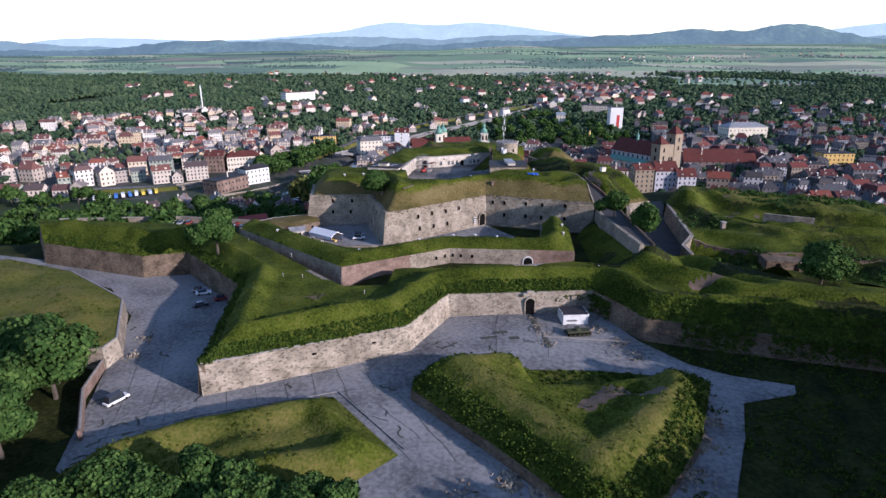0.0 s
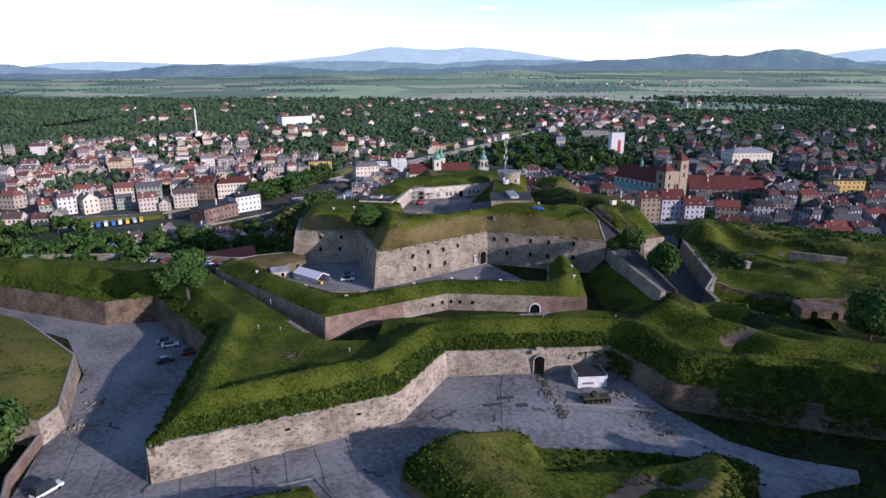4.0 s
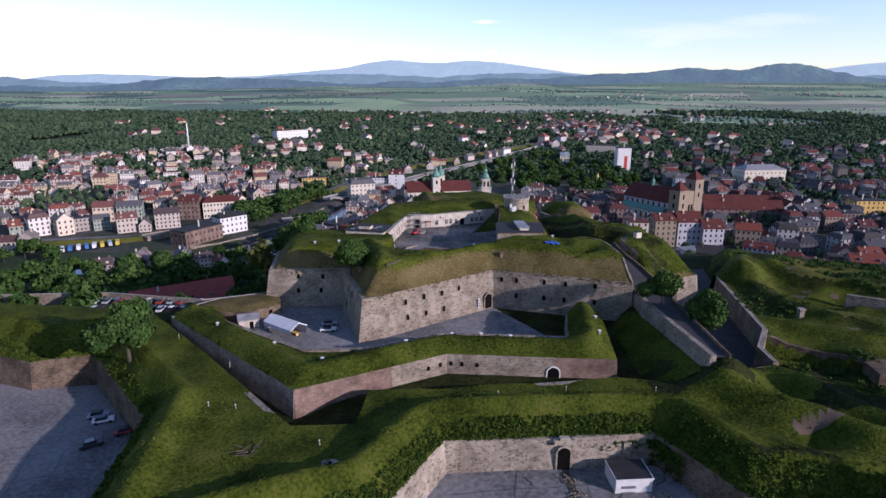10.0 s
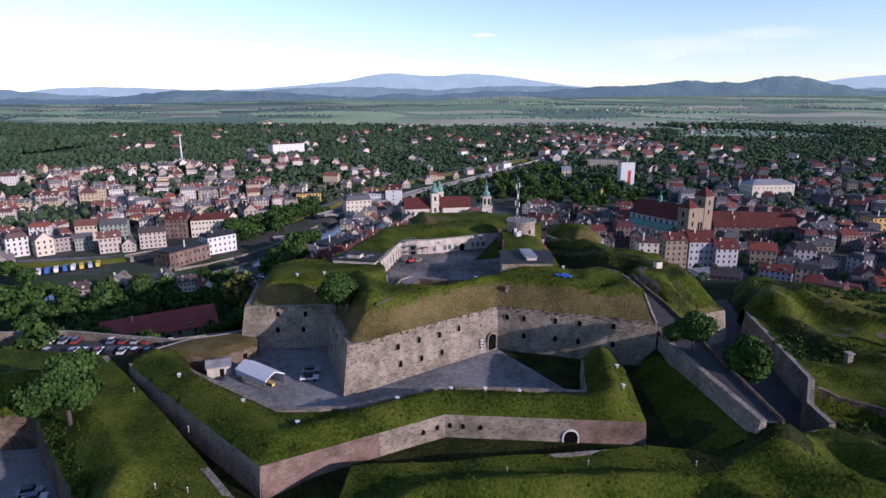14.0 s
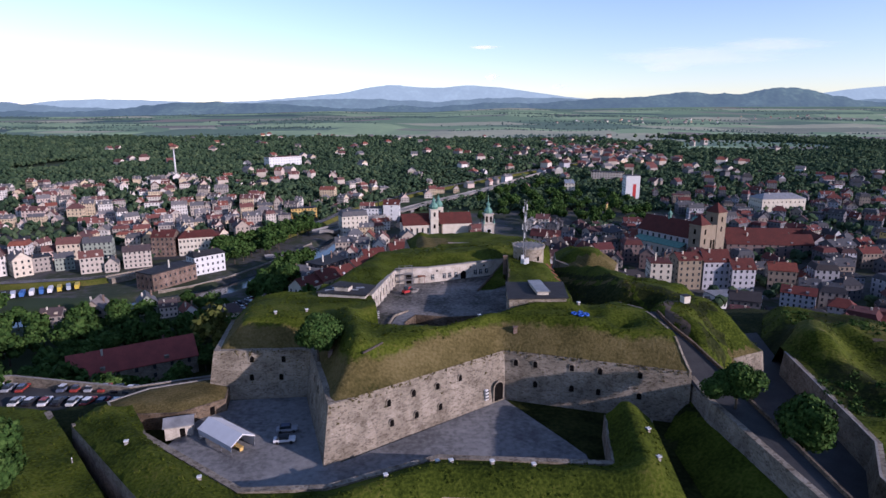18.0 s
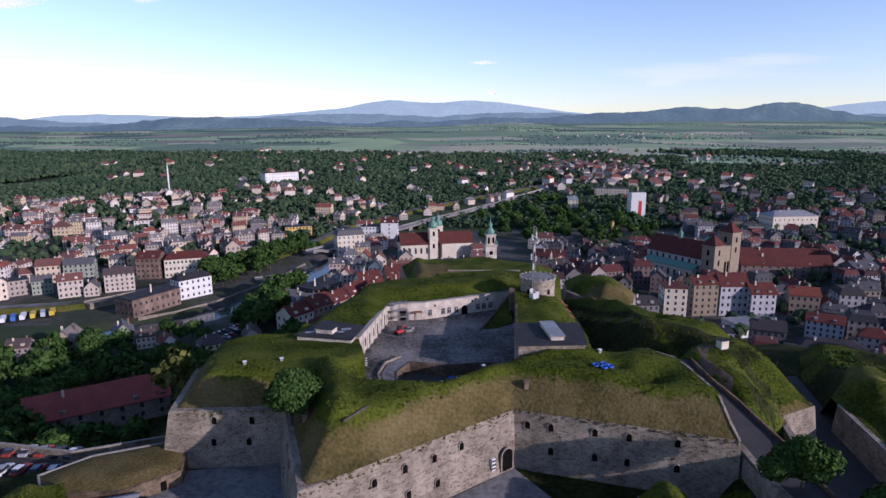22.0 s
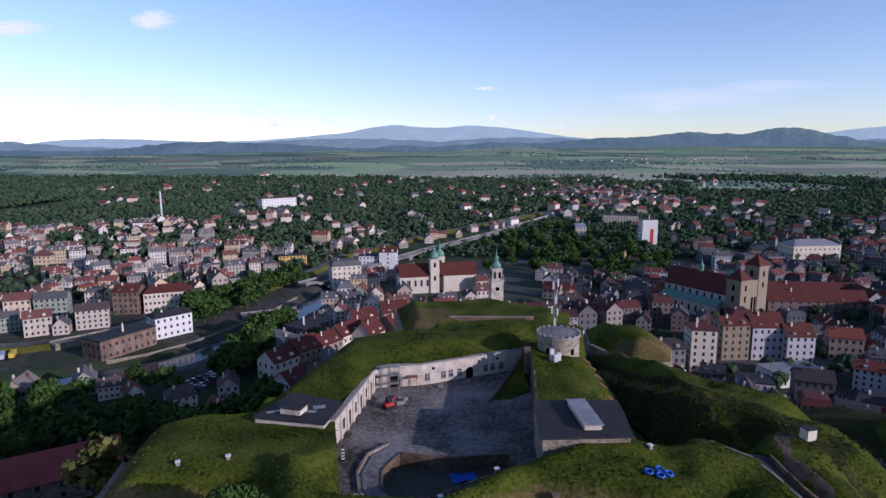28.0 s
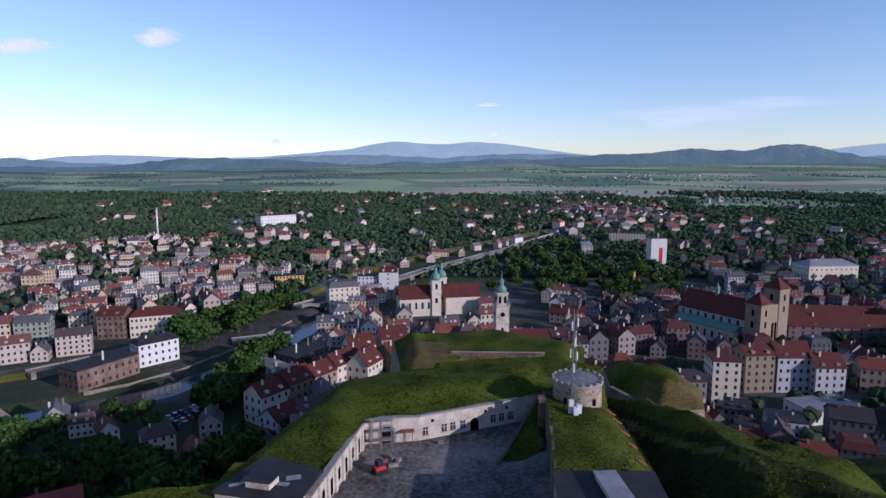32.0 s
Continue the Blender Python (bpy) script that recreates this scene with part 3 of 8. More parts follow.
def ravelin_z(x, y):
    d = along(RAV_FRONT, x, y)
    z = np.interp(d, [0, 0.6, 4.4, 6.0, 8.4, 12], [10.3, 10.7, 12.5, 12.6, 10.9, 10.7])
    z = z + ridge(x, y, [(34, 172), (38, 196)], 1.8, 3.5) * smooth(d / 3)
    z = z - smooth(1 - along(RAV_BACK, x, y) / 3) * 0.8
    return z + 0.15 * noise2(x, y, 5, 5) * smooth(d / 2)


battery = thing("low_battery", label="low grass-covered battery with brick and stone facing before the keep", category="rampart", kind="structure")
sheet("grass_top", RAVELIN, ravelin_z, 1.5, [GRASS], parent=battery)
wall("flank_face", RAV_FRONT[:2], 3.6, 10.3, STONE_GREY, parent=battery, batter=0.06, cope=False)
wall("brick_face", [RAV_FRONT[1], (-10, 166.5)], 3.8, 10.3, BRICK_WALL, parent=battery, batter=0.06, label="weathered reddish brick facing", cope=False)
wall("stone_face", [(-10, 166.5), RAV_FRONT[2], (26, 171.1)], 5.4, 10.3, STONE_GREY, parent=battery, batter=0.06, cope=False)
wall("brick_end", [(26, 171.1), RAV_FRONT[3], RAV_FRONT[4]], 5.4, 10.3, BRICK_WALL, parent=battery, batter=0.06, cope=False)
wall("yard_face", RAVELIN[4:] + RAVELIN[:1], 5.4, 10.6, STONE_GREY, parent=battery, batter=0.03, cope=False)

# ---- inner ditch floor and yard before the keep ----
inner_floor = sheet("inner_ditch_floor", [(-84, 210), (-50.5, 174), (-25.6, 146.2), (-14, 147), (-13, 160), (50, 166), (56, 200), (62, 260), (-20, 235), (-52, 224)], lambda x, y: 5.62 - 1.6 * smooth((-20 - x) / 8) * smooth((206 - y) / 8) + 0.06 * noise2(x, y, 7), 4.0, ROUGH)
tagged(inner_floor, "grassy floor of the inner dry ditch", "ground", kind="structure")
ditch_bank = sheet("ditch_bank", [(45.5, 168), (49, 163.4), (57.2, 163.2), (55.2, 180), (54.4, 196), (54.6, 205), (50, 203), (46.5, 199)], lambda x, y: 5.7 + 5.2 * smooth((x - 45.5) / 10) + 0.2 * noise2(x, y, 4, 29), 1.4, [GRASS, ROUGH], bands=lambda x, y: noise2(x, y, 5, 37) > 0.3)
tagged(ditch_bank, "grassy bank rising to the causeway wall", "bank", kind="structure")
keep_yard = sheet("keep_yard", [(-52, 195), (-30, 177), (-17, 178), (1, 186.5), (30, 184), (29, 192), (16, 214.5), (-17, 189.5), (-22, 198), (-29, 216), (-48, 214)], lambda x, y: 5.9 + 0.04 * noise2(x, y, 5), 3.0, CONCRETE)
tagged(keep_yard, "grey paved yard at the foot of the keep", "pavement", kind="structure")

# ---- the keep ----
KEEP_FRONT = [(-53, 238), (-49.8, 216.6), (-28.0, 217.6), (-19.2, 190.8), (15.9, 216.8), (53.6, 205.0), (51.8, 214), (50.2, 227), (46.5, 232.5), (39.2, 237.5), (38.6, 247), (40, 259), (40.6, 274), (39.5, 288)]
KEEP_SLOPES = KEEP_FRONT[:6], KEEP_FRONT[9:]
KEEP_BACK = [(40, 298), (26, 304), (2, 300), (-14, 295), (-22.5, 288), (-27.5, 270), (-30.6, 256), (-32.2, 245.8), (-36, 244)]
KEEP = KEEP_FRONT + KEEP_BACK
YARD = [(-13.0, 224), (-16.8, 241.5), (-12.4, 268.3), (-2.2, 270.0), (18.4, 279.0), (23.6, 282), (21.8, 262), (19.6, 245), (18.6, 233), (10, 230), (0, 222)]
YARD_WALL = YARD[1:6]
WING = [(-31.0, 241.8), (-18.4, 239.2), (-17.6, 247.3), (-26.8, 251.6)]


def keep_z(x, y):
    d = np.minimum(along(KEEP_SLOPES[0], x, y), along(KEEP_SLOPES[1], x, y))
    z = np.interp(d, [0, 0.6, 5.4, 6.6, 10], [16.8, 17.0, 22.1, 22.9, 23.2])
    left = smooth((-14 - x) / 8) * smooth((244 - y) / 6)
    z = z - 0.8 * left + ridge(x, y, [(-21, 226), (-17.5, 214), (-15.5, 203)], 1.9, 2.6) * smooth(d / 5)
    z = z + 0.9 * np.exp(-(((x - 30) / 8) ** 2 + ((y - 222) / 6) ** 2)) - 1.7 * np.exp(-(((x - 43) / 3.4) ** 2 + ((y - 219) / 2.4) ** 2)) - 1.3 * np.exp(-(((x - 37.5) / 2.4) ** 2 + ((y - 224) / 2.2) ** 2)) + 0.8 * np.exp(-(((x - 44) / 5) ** 2 + ((y - 226) / 2.5) ** 2))
    north = along(YARD_WALL, x, y)
    z = np.where(y > 243, np.maximum(z, 0) + (22.5 + np.interp(north, [0, 2, 7, 11, 18], [0, 0.5, 2.0, 2.2, 1.2]) - z) * smooth((27 - x) / 6) * smooth((y - 243) / 4), z)
    roofside = np.clip(24.5 - along([(19, 228.6), (33.5, 229.2)], x, y) * 0.32 - z, 0, 9)
    z = z + roofside * smooth((d - 4) / 5) * (y < 246)
    z = np.where((x < -15) & (y > 236), np.minimum(z, 22.0 + 0.12 * along(WING, x, y, True)), z)
    near = along([YARD[0], YARD[-1], YARD[-2], YARD[-3]], x, y)
    z = np.where(y < 243, z - (z - 18.2) * smooth(1 - near / 7.0), z)
    z = np.where((y > 252) & (x < 0), np.minimum(z, 20.8 + 0.7 * along(KEEP_BACK, x, y)), z)
    z = z + 1.5 * np.exp(-(((x - 29) / 7) ** 2 + ((y - 266) / 11) ** 2))
    return z + (0.2 * noise2(x, y, 4, 8) + 0.3 * noise2(x, y, 11, 9)) * smooth(d / 2)


keep = thing("keep", label="high stone keep with grass-covered ramparts round a courtyard", category="fortress", kind="structure")
sheet("grass_top", KEEP, keep_z, 1.3, [GRASS_DRY], holes=[YARD, WING], parent=keep, dry=lambda x, y: 0.5 + (4.9 + 0.6 * noise2(x, y, 6) - along(KEEP_FRONT[:6], x, y)) * 0.35 - 2 * smooth((y - 232) / 8))
wall("stone_face", KEEP_FRONT[:6], 5.4, 16.8, STONE_GREY, parent=keep, batter=0.16, label="tall rubble stone facing with gun ports", cope=False)
wall("east_face", KEEP_FRONT[5:], 5.4, lambda x, y: float(keep_z(np.array([x]), np.array([y]))[0]) + 0.03, STONE_GREY, thick=0.45, parent=keep, batter=0.04, cope=False)
wall("rear_face", KEEP_BACK + KEEP_FRONT[:1], 2.0, 16.8, STONE_GREY, parent=keep, batter=0.1, cope=False)
wall("yard_front", YARD_WALL, 17.3, 22.4, PLASTER, parent=keep, batter=0.0, thick=0.8, label="pale plastered courtyard front of the casemates")
wall("yard_east_face", YARD[5:8], 17.3, lambda x, y: float(keep_z(np.array([x + 0.6]), np.array([y]))[0]), STONE_DARK, parent=keep, batter=0.02, thick=0.4, cope=False)
SUNK = [(-5.0, 238.6), (-7.4, 233), (-6.9, 227.5), (-3.6, 224.2), (1.5, 225.5), (8, 230.2), (14.5, 234.0), (14.0, 238.2), (3, 236.8)]
yard = sheet("courtyard", YARD, lambda x, y: 17.5 + 0.05 * noise2(x, y, 6), 2.0, GRAVEL, holes=[SUNK])
tagged(yard, "worn gravel courtyard inside the keep", "pavement", kind="structure")

inside = sheet("courtyard_bank", [(22.6, 281), (12.2, 261), (17, 262), (21.4, 266)], lambda x, y: 17.4 + 4.2 * smooth((y - 260) / 22) + 0.1 * noise2(x, y, 3), 1.0, [GRASS])
tagged(inside, "grassy bank rising along the courtyard's side", "bank", kind="structure")

# ---- bastion and moat beside the keep ----
KERB = [(61, 163), (62, 196), (62.8, 207.5), (60.0, 218.5), (57.4, 224.5), (55.6, 231), (54.2, 238)]
GULLY = [(50.5, 239.5), (44.6, 246), (42.4, 258), (42.2, 272), (41.2, 286), (40.4, 299)]
CAUSEWAY = [(53.7, 204), (51.9, 214), (50.3, 227), (46.6, 232.6), (39.3, 237.6), (38.7, 247), (40.1, 259), (40.7, 274), (39.6, 288), (39, 298)] + GULLY[::-1] + KERB[::-1] + [(56.8, 163), (53.8, 196)]


def road_z(x, y):
    return np.interp(y, [163, 200, 208, 218, 226, 231, 234, 242, 270, 299], [14.2, 14.2, 14.6, 17.0, 19.4, 20.8, 20.2, 13.4, 12.0, 12.0]) + 0 * np.asarray(x, float)


causeway = thing("causeway", label="narrow paved causeway on a stone retaining wall", category="causeway", kind="structure")
sheet("road_top", CAUSEWAY, road_z, 2.0, [ASPHALT, GRASS], parent=causeway, bands=lambda x, y: y > 233)
wall("retaining_wall", [(54.6, 214), (53.8, 196), (56.8, 163)], 5.4, 14.6, STONE_GREY, parent=causeway, batter=0.1, cope=False)
wall("kerb", KERB[:6], lambda x, y: float(road_z(x, y)) - 0.4, lambda x, y: float(road_z(x, y)) + 0.7, STONE_DARK, 0.45, 0.0, causeway, cope=False)
BAST_FACE = [(61, 163), (70, 176), (67, 200), (72.0, 224), (81.5, 228.5), (82, 246), (72, 259), (62, 267.5), (55, 276), (49, 288), (44, 300)]
BASTION = KERB[1:][::-1] + BAST_FACE + GULLY[::-1]
RIDGE = [(40.5, 299), (43.5, 284), (47.3, 270), (52.4, 255), (55.6, 244), (57.2, 234)]


def bastion_z(x, y):
    x, y = np.asarray(x, float), np.asarray(y, float)
    d = along(BAST_FACE, x, y)
    z = 11.5 + np.interp(d, [0, 1, 8, 12], [0, 0.8, 8.6, 10.5])
    far_side = smooth((y - 246) / 10)
    z = z + far_side * (17.5 + np.interp(d, [0, 0.6, 3], [0, 1.6, 5.2]) - z)
    bank = 2.6 + along(BAST_FACE[:4], x, y) * 1.35
    z = np.where(y < 222, np.minimum(z, bank) + (z - np.minimum(z, bank)) * smooth((y - 214) / 8), z)
    z = np.minimum(z, np.interp(y, [160, 200, 214, 224, 236, 260], [14.0, 14.2, 17.5, 21.0, 22.7, 22.2]))
    crest = along(RIDGE, x, y)
    z = z - far_side * np.clip(crest - 3.0, 0, 6) * 0.16
    z = np.where(y > 236, np.maximum(z, 23.1 - np.maximum(0, crest - 0.8) * 0.8), z)
    inner = along(KERB + GULLY, x, y)
    z = np.minimum(z, road_z(x, y) + 0.2 + inner * np.where(y > 238, 0.95, 1.1))
    z = z - 1.2 * np.exp(-(((x - 68) / 3) ** 2 + ((y - 247) / 4) ** 2)) - 0.9 * np.exp(-(((x - 59) / 2.5) ** 2 + ((y - 262) / 3) ** 2))
    return z + (0.3 * noise2(x, y, 5, 11) + 0.18 * noise2(x, y, 2.6, 12)) * smooth(d / 2)


bastion = thing("side_bastion", label="grassy side bastion with a stone corner above the moat", category="bastion", kind="structure")
# darker rough grass on the gully slope puts its deep shade into colour
sheet("grass_top", BASTION, bastion_z, 1.3, [GRASS, DRY, EARTH, ROUGH], parent=bastion, bands=lambda x, y: np.where((y > 238) & (along(KERB + GULLY, x, y) < along(BAST_FACE, x, y)) & (along(RIDGE, x, y) > 0.7) & (bastion_z(x, y) < 22.6) & (along(KERB + GULLY, x, y) < 15), 3, np.where(along([(59.5, 222), (57.5, 229), (58.5, 234), (62, 237.5)], x, y) < 0.9 + 0.4 * noise2(x, y, 3), 2, np.where((y < 246) & (x > 63) & (noise2(x, y, 3.5, 47) > 0.1), 3, np.where((along(BAST_FACE, x, y) < 1.5) | ((along(RIDGE, x, y) < 0.9) & (noise2(x, y, 4) > -0.3)), 1, 0)))))
wall("stone_face", [(69.5, 214), *BAST_FACE[3:6]], 0.5, 11.6, STONE_GREY, parent=bastion, batter=0.12, cope=False)
wall("back_face", BAST_FACE[5:], 0.5, lambda x, y: 11.6 + 5.9 * float(smooth((y - 246) / 10)), STONE_GREY, parent=bastion, batter=0.2, cope=False)

# ---- far bastion with a hollow top ----
FAR_BAST = [(43.5, 300), (51, 286.5), (61.5, 288.5), (66, 300), (62, 314), (46, 317)]


def far_bast_z(x, y):
    d = along(FAR_BAST, x, y, True)
    z = np.interp(d, [0, 0.5, 7.0, 8.5], [16.2, 16.8, 21.6, 22.0])
    z = z - 1.7 * np.exp(-(((x - 53) / 3.4) ** 2 + ((y - 307) / 3.0) ** 2))
    return z + 0.2 * noise2(x, y, 4, 71)


far_bastion = thing("far_bastion", label="small far bastion with a hollow top and brown slopes", category="bastion", kind="structure")
sheet("grass_top", FAR_BAST, far_bast_z, 1.2, [GRASS, DRY], parent=far_bastion, bands=lambda x, y: (along(FAR_BAST, x, y, True) < 5.6 + noise2(x, y, 5)) & (x - y > -246))
wall("stone_face", FAR_BAST, -2.0, 16.3, STONE_GREY, parent=far_bastion, batter=0.1, closed=True, cope=False)

# ---- work behind the keep ----
REAR = [(-14, 346), (-9, 314), (0, 308), (40, 314), (46, 338), (20, 354)]


def rear_z(x, y):
    d = along(REAR, x, y, True)
    z = np.interp(d, [0, 1, 6], [15.5, 16.0, 18.6])
    pit = np.exp(-(((x - 18) / 13) ** 4 + ((y - 317.5) / 5.0) ** 4))
    z = z + ridge(x, y, [(-6, 318), (-8, 340)], 1.5, 3.0) * smooth(d / 3)
    return z - pit * 3.4 + 0.3 * noise2(x, y, 5, 23) * smooth(d / 2)


rear = thing("rear_work", label="grassy rear work with stone faces behind the keep", category="rampart", kind="structure")
sheet("grass_top", REAR, rear_z, 1.5, [GRASS, DRY], parent=rear, bands=lambda x, y: ((x < 6 + 3 * noise2(x, y, 5)) & (x > -8) & (y < 334)) | ((np.abs(y - 319) < 4) & (np.abs(x - 17) < 10) & (noise2(x, y, 3) > -0.3)))
wall("stone_face", [REAR[5], REAR[0], REAR[1], REAR[2], REAR[3]], -6, 15.6, STONE_GREY, parent=rear, batter=0.1, cope=False)
wall("parapet_wall", [(4.5, 322.5), (31, 322.0)], 14.4, 18.9, STONE_DARK, parent=rear, batter=0.03, thick=0.8)

# ---- overgrown outworks on the far side of the moat ----
FIELD = [(76, 180), (75.5, 172), (92, 152), (118, 143), (165, 141), (260, 120), (270, 200), (205, 236), (150, 262), (112, 288), (98, 262), (92, 240), (83, 191)]
CLIFF = [(81.5, 188), (91.6, 183), (99.5, 176), (112, 173), (135, 168)]


def field_z(x, y):
    x, y = np.asarray(x, float), np.asarray(y, float)
    edge = np.minimum(along(FIELD[4:11], x, y), along([FIELD[10], FIELD[11]], x, y) + 8 * smooth((246 - y) / 10))
    z = 7.6 + ridge(x, y, [(89, 242), (98, 236), (103, 244)], 6.8, 7.5) + ridge(x, y, [(99, 231), (99, 212), (106, 200), (117, 190), (142, 180)], 3.0, 4.5)
    z = z + 4.2 * smooth((15 - along([(122, 241), (152, 219), (185, 205)], x, y)) / 6) - 1.6 * np.exp(-(((x - 129) / 7) ** 2 + ((y - 232) / 4) ** 2))
    z = z + ridge(x, y, [(118, 206), (140, 197), (180, 186)], 2.4, 4.0) - ridge(x, y, [(108, 214), (128, 207), (150, 203)], 1.8, 4.0) + ridge(x, y, [(88, 200), (96, 192), (112, 184)], 1.3, 3.5)
    south = y - np.interp(x, [p[0] for p in CLIFF], [p[1] for p in CLIFF])
    low = 4.3 + ridge(x, y, [(92, 152), (118, 143), (165, 141)], 4.2, 5) + ridge(x, y, [(76, 178), (75, 172), (92, 152)], 3.5, 3)
    z = z + (low - z) * smooth(-south / 1.2) * smooth((134 - x) / 10)
    edge_d = along(FIELD[11:] + FIELD[:1], x, y)
    z = np.where(south > 0, 8.7 + (z - 8.7) * smooth(edge_d / 6), z)
    z = z + (0.9 * noise2(x, y, 15, 13) + 0.7 * noise2(x, y, 7, 14) + 0.25 * noise2(x, y, 3.4, 24)) * smooth(edge_d / 4)
    return z * smooth(edge / 8) + 1.0 * (1 - smooth(edge / 8))


outworks = thing("outworks", label="overgrown grassy mounds of ruined outworks", category="earthwork", kind="structure")
sheet("grass_top", FIELD, field_z, 1.5, [GRASS_ROUGH, GRASS_MEADOW, EARTH], parent=outworks, bands=lambda x, y: np.where((noise2(x, y, 5, 31) > 0.85) & (x < 125), 2, np.where(field_z(x, y) > 10.6, 1, 0)), dry=lambda x, y: 0.45 + 0.55 * noise2(x, y, 11, 33))
wall("cliff_face", CLIFF, 3.8, lambda x, y: float(field_z(np.array([x]), np.array([y + 0.8]))[0]), STONE_DARK, parent=outworks, batter=0.08, label="dark ruined retaining wall", cope=False)
wall("plateau_wall", [(118.5, 212.5), (127, 207.5), (133, 205)], 7.0, 10.6, STONE_GREY, parent=outworks, batter=0.05, cope=False)
wall("moat_face", [(90.6, 234.5), FIELD[12], FIELD[0], FIELD[1]], 1.0, 8.8, STONE_GREY, parent=outworks, batter=0.1)
moat_floor = sheet("moat_floor", [(66, 168), (76, 180), (84, 192), (94, 240), (100, 265), (84, 262), (80, 226), (70, 222), (66, 198), (69, 178)], lambda x, y: 2.6 + 0.05 * noise2(x, y, 6), 4.0, ASPHALT)
tagged(moat_floor, "dark paved floor of the side moat", "pavement", kind="structure")

# ---- lunettes in the ditch ----
LUN_A = [(-62, 88), (-49, 97.5), (-22.6, 106), (-8, 87.5), (-16, 79.5), (-40, 70), (-70, 70)]
LUN_B = [(-6.6, 105), (-6, 111.5), (1, 116.5), (14.5, 118), (19, 114.5), (33, 114), (46, 112), (54.5, 106.5), (45, 88), (30, 70), (22, 70), (9, 87)]
LUN_SCARP = [LUN_B[0], *LUN_B[:6:-1]]
LUN_CREST = [(14, 113.5), (2.5, 110.5), (10, 100), (25.5, 80.5), (46.5, 100.5), (47, 106)]


def lun_a_z(x, y):
    d = along(LUN_A, x, y, True)
    return outer_floor(x, y) + np.interp(d, [0, 1.5, 5.5, 7, 10.5, 14], [0.1, 0.9, 4.3, 4.4, 2.2, 2.6]) + (0.3 * noise2(x, y, 5, 15) + 0.5 * noise2(x, y, 11, 16)) * smooth(d / 3)


def lun_b_z(x, y):
    x, y = np.asarray(x, float), np.asarray(y, float)
    d = along(LUN_B, x, y, True)
    scarp = smooth(1 - along(LUN_SCARP, x, y) / 9)
    out = np.interp(d, [0, 0.6, 5.0, 6.2], [0.2, 0.8, 6.0, 6.6]) + scarp * np.interp(d, [0, 5], [2.2, 0.6])
    z = np.minimum(out, 6.9 - np.interp(along(LUN_CREST, x, y), [0, 1.2, 5, 14], [0, 0.1, 2.0, 3.6]))
    gorge = smooth((y - 103.5 - 0.06 * (x - 17)) / 5) * smooth((x - 15.5) / 3.5) * smooth((47 - x) / 4)
    z = z + (0.5 - z) * gorge
    z = z - 1.5 * np.exp(-(((x - 38) / 2.2) ** 2 + ((y - 101.5) / 1.6) ** 2))
    return outer_floor(x, y) + z + (0.2 * noise2(x, y, 4, 17) + 0.35 * noise2(x, y, 9, 18)) * smooth(d / 3)


tagged(sheet("lunette_mound", LUN_A, lun_a_z, 1.4, [GRASS_MEADOW], dry=lambda x, y: 0.5 + 0.5 * noise2(x, y, 8, 51)), "low grassy lunette mound in the ditch", "earthwork", kind="structure")
tagged(sheet("overgrown_lunette", LUN_B, lun_b_z, 1.3, [GRASS_MEADOW, EARTH], bands=lambda x, y: along([(27, 97), (33, 101), (40, 99)], x, y) < 1.6 + 1.6 * noise2(x, y, 4), dry=lambda x, y: 0.35 + 0.5 * smooth(1 - along(LUN_CREST, x, y) / 3) + 0.3 * noise2(x, y, 6, 39)), "overgrown earth lunette in the ditch with bushy slopes", "earthwork", kind="structure")
scarp = wall("lunette_scarp", LUN_SCARP, outer_floor, lambda x, y: float(outer_floor(x, y)) + 2.3, STONE_DARK, thick=0.8, batter=0.1, cope=False)
tagged(scarp, "broken brown rubble scarp round the lunette's foot", "wall")
TENAILLE = [(-140, 180), (-112, 168), (-86, 147), (-75.5, 124), (-76, 118.5), (-103, 121.5), (-150, 124), (-165, 160)]


def tenaille_z(x, y):
    d = along(TENAILLE, x, y, True)
    return np.interp(d, [0, 4, 9, 14], [4.8, 5.6, 7.0, 6.2]) + 0.5 * noise2(x, y, 9, 19) * smooth(d / 3)


tenaille = thing("small_outwork", label="low grassy outwork with a stone front beside the ditch road", category="rampart", kind="structure")
sheet("grass_top", TENAILLE, tenaille_z, 1.8, [MEADOW], parent=tenaille)
wall("stone_face", (TENAILLE[1:6])[::-1], -0.2, 4.8, STONE_PALE, parent=tenaille)


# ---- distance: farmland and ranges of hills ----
# aerial haze, put into the far materials as an even bluish emission
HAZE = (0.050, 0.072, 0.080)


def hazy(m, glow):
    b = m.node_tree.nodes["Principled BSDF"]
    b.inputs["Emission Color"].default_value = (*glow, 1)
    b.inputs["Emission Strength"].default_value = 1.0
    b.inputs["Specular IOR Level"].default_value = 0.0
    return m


def crest_line(slopes, u):
    """A skyline through (bearing, rise) marks, in slopes seen from the fortress, with softened corners."""
    c = np.interp(u, [p[0] for p in slopes], [p[1] for p in slopes])
    k = np.hanning(15)
    return np.convolve(np.pad(c, 7, mode="edge"), k / k.sum(), "valid")


def at(marks):
    return [((c - 784) / 1050, h / 1050) for c, h in marks]


FARM_TOP = at([(-200, -3), (200, -2), (420, 2), (600, 7), (760, 5), (900, 12), (1000, 10), (1150, 13), (1300, 14), (1500, 14), (1800, 15)])
FARM_NEAR, FARM_FAR = 1720.0, 4100.0


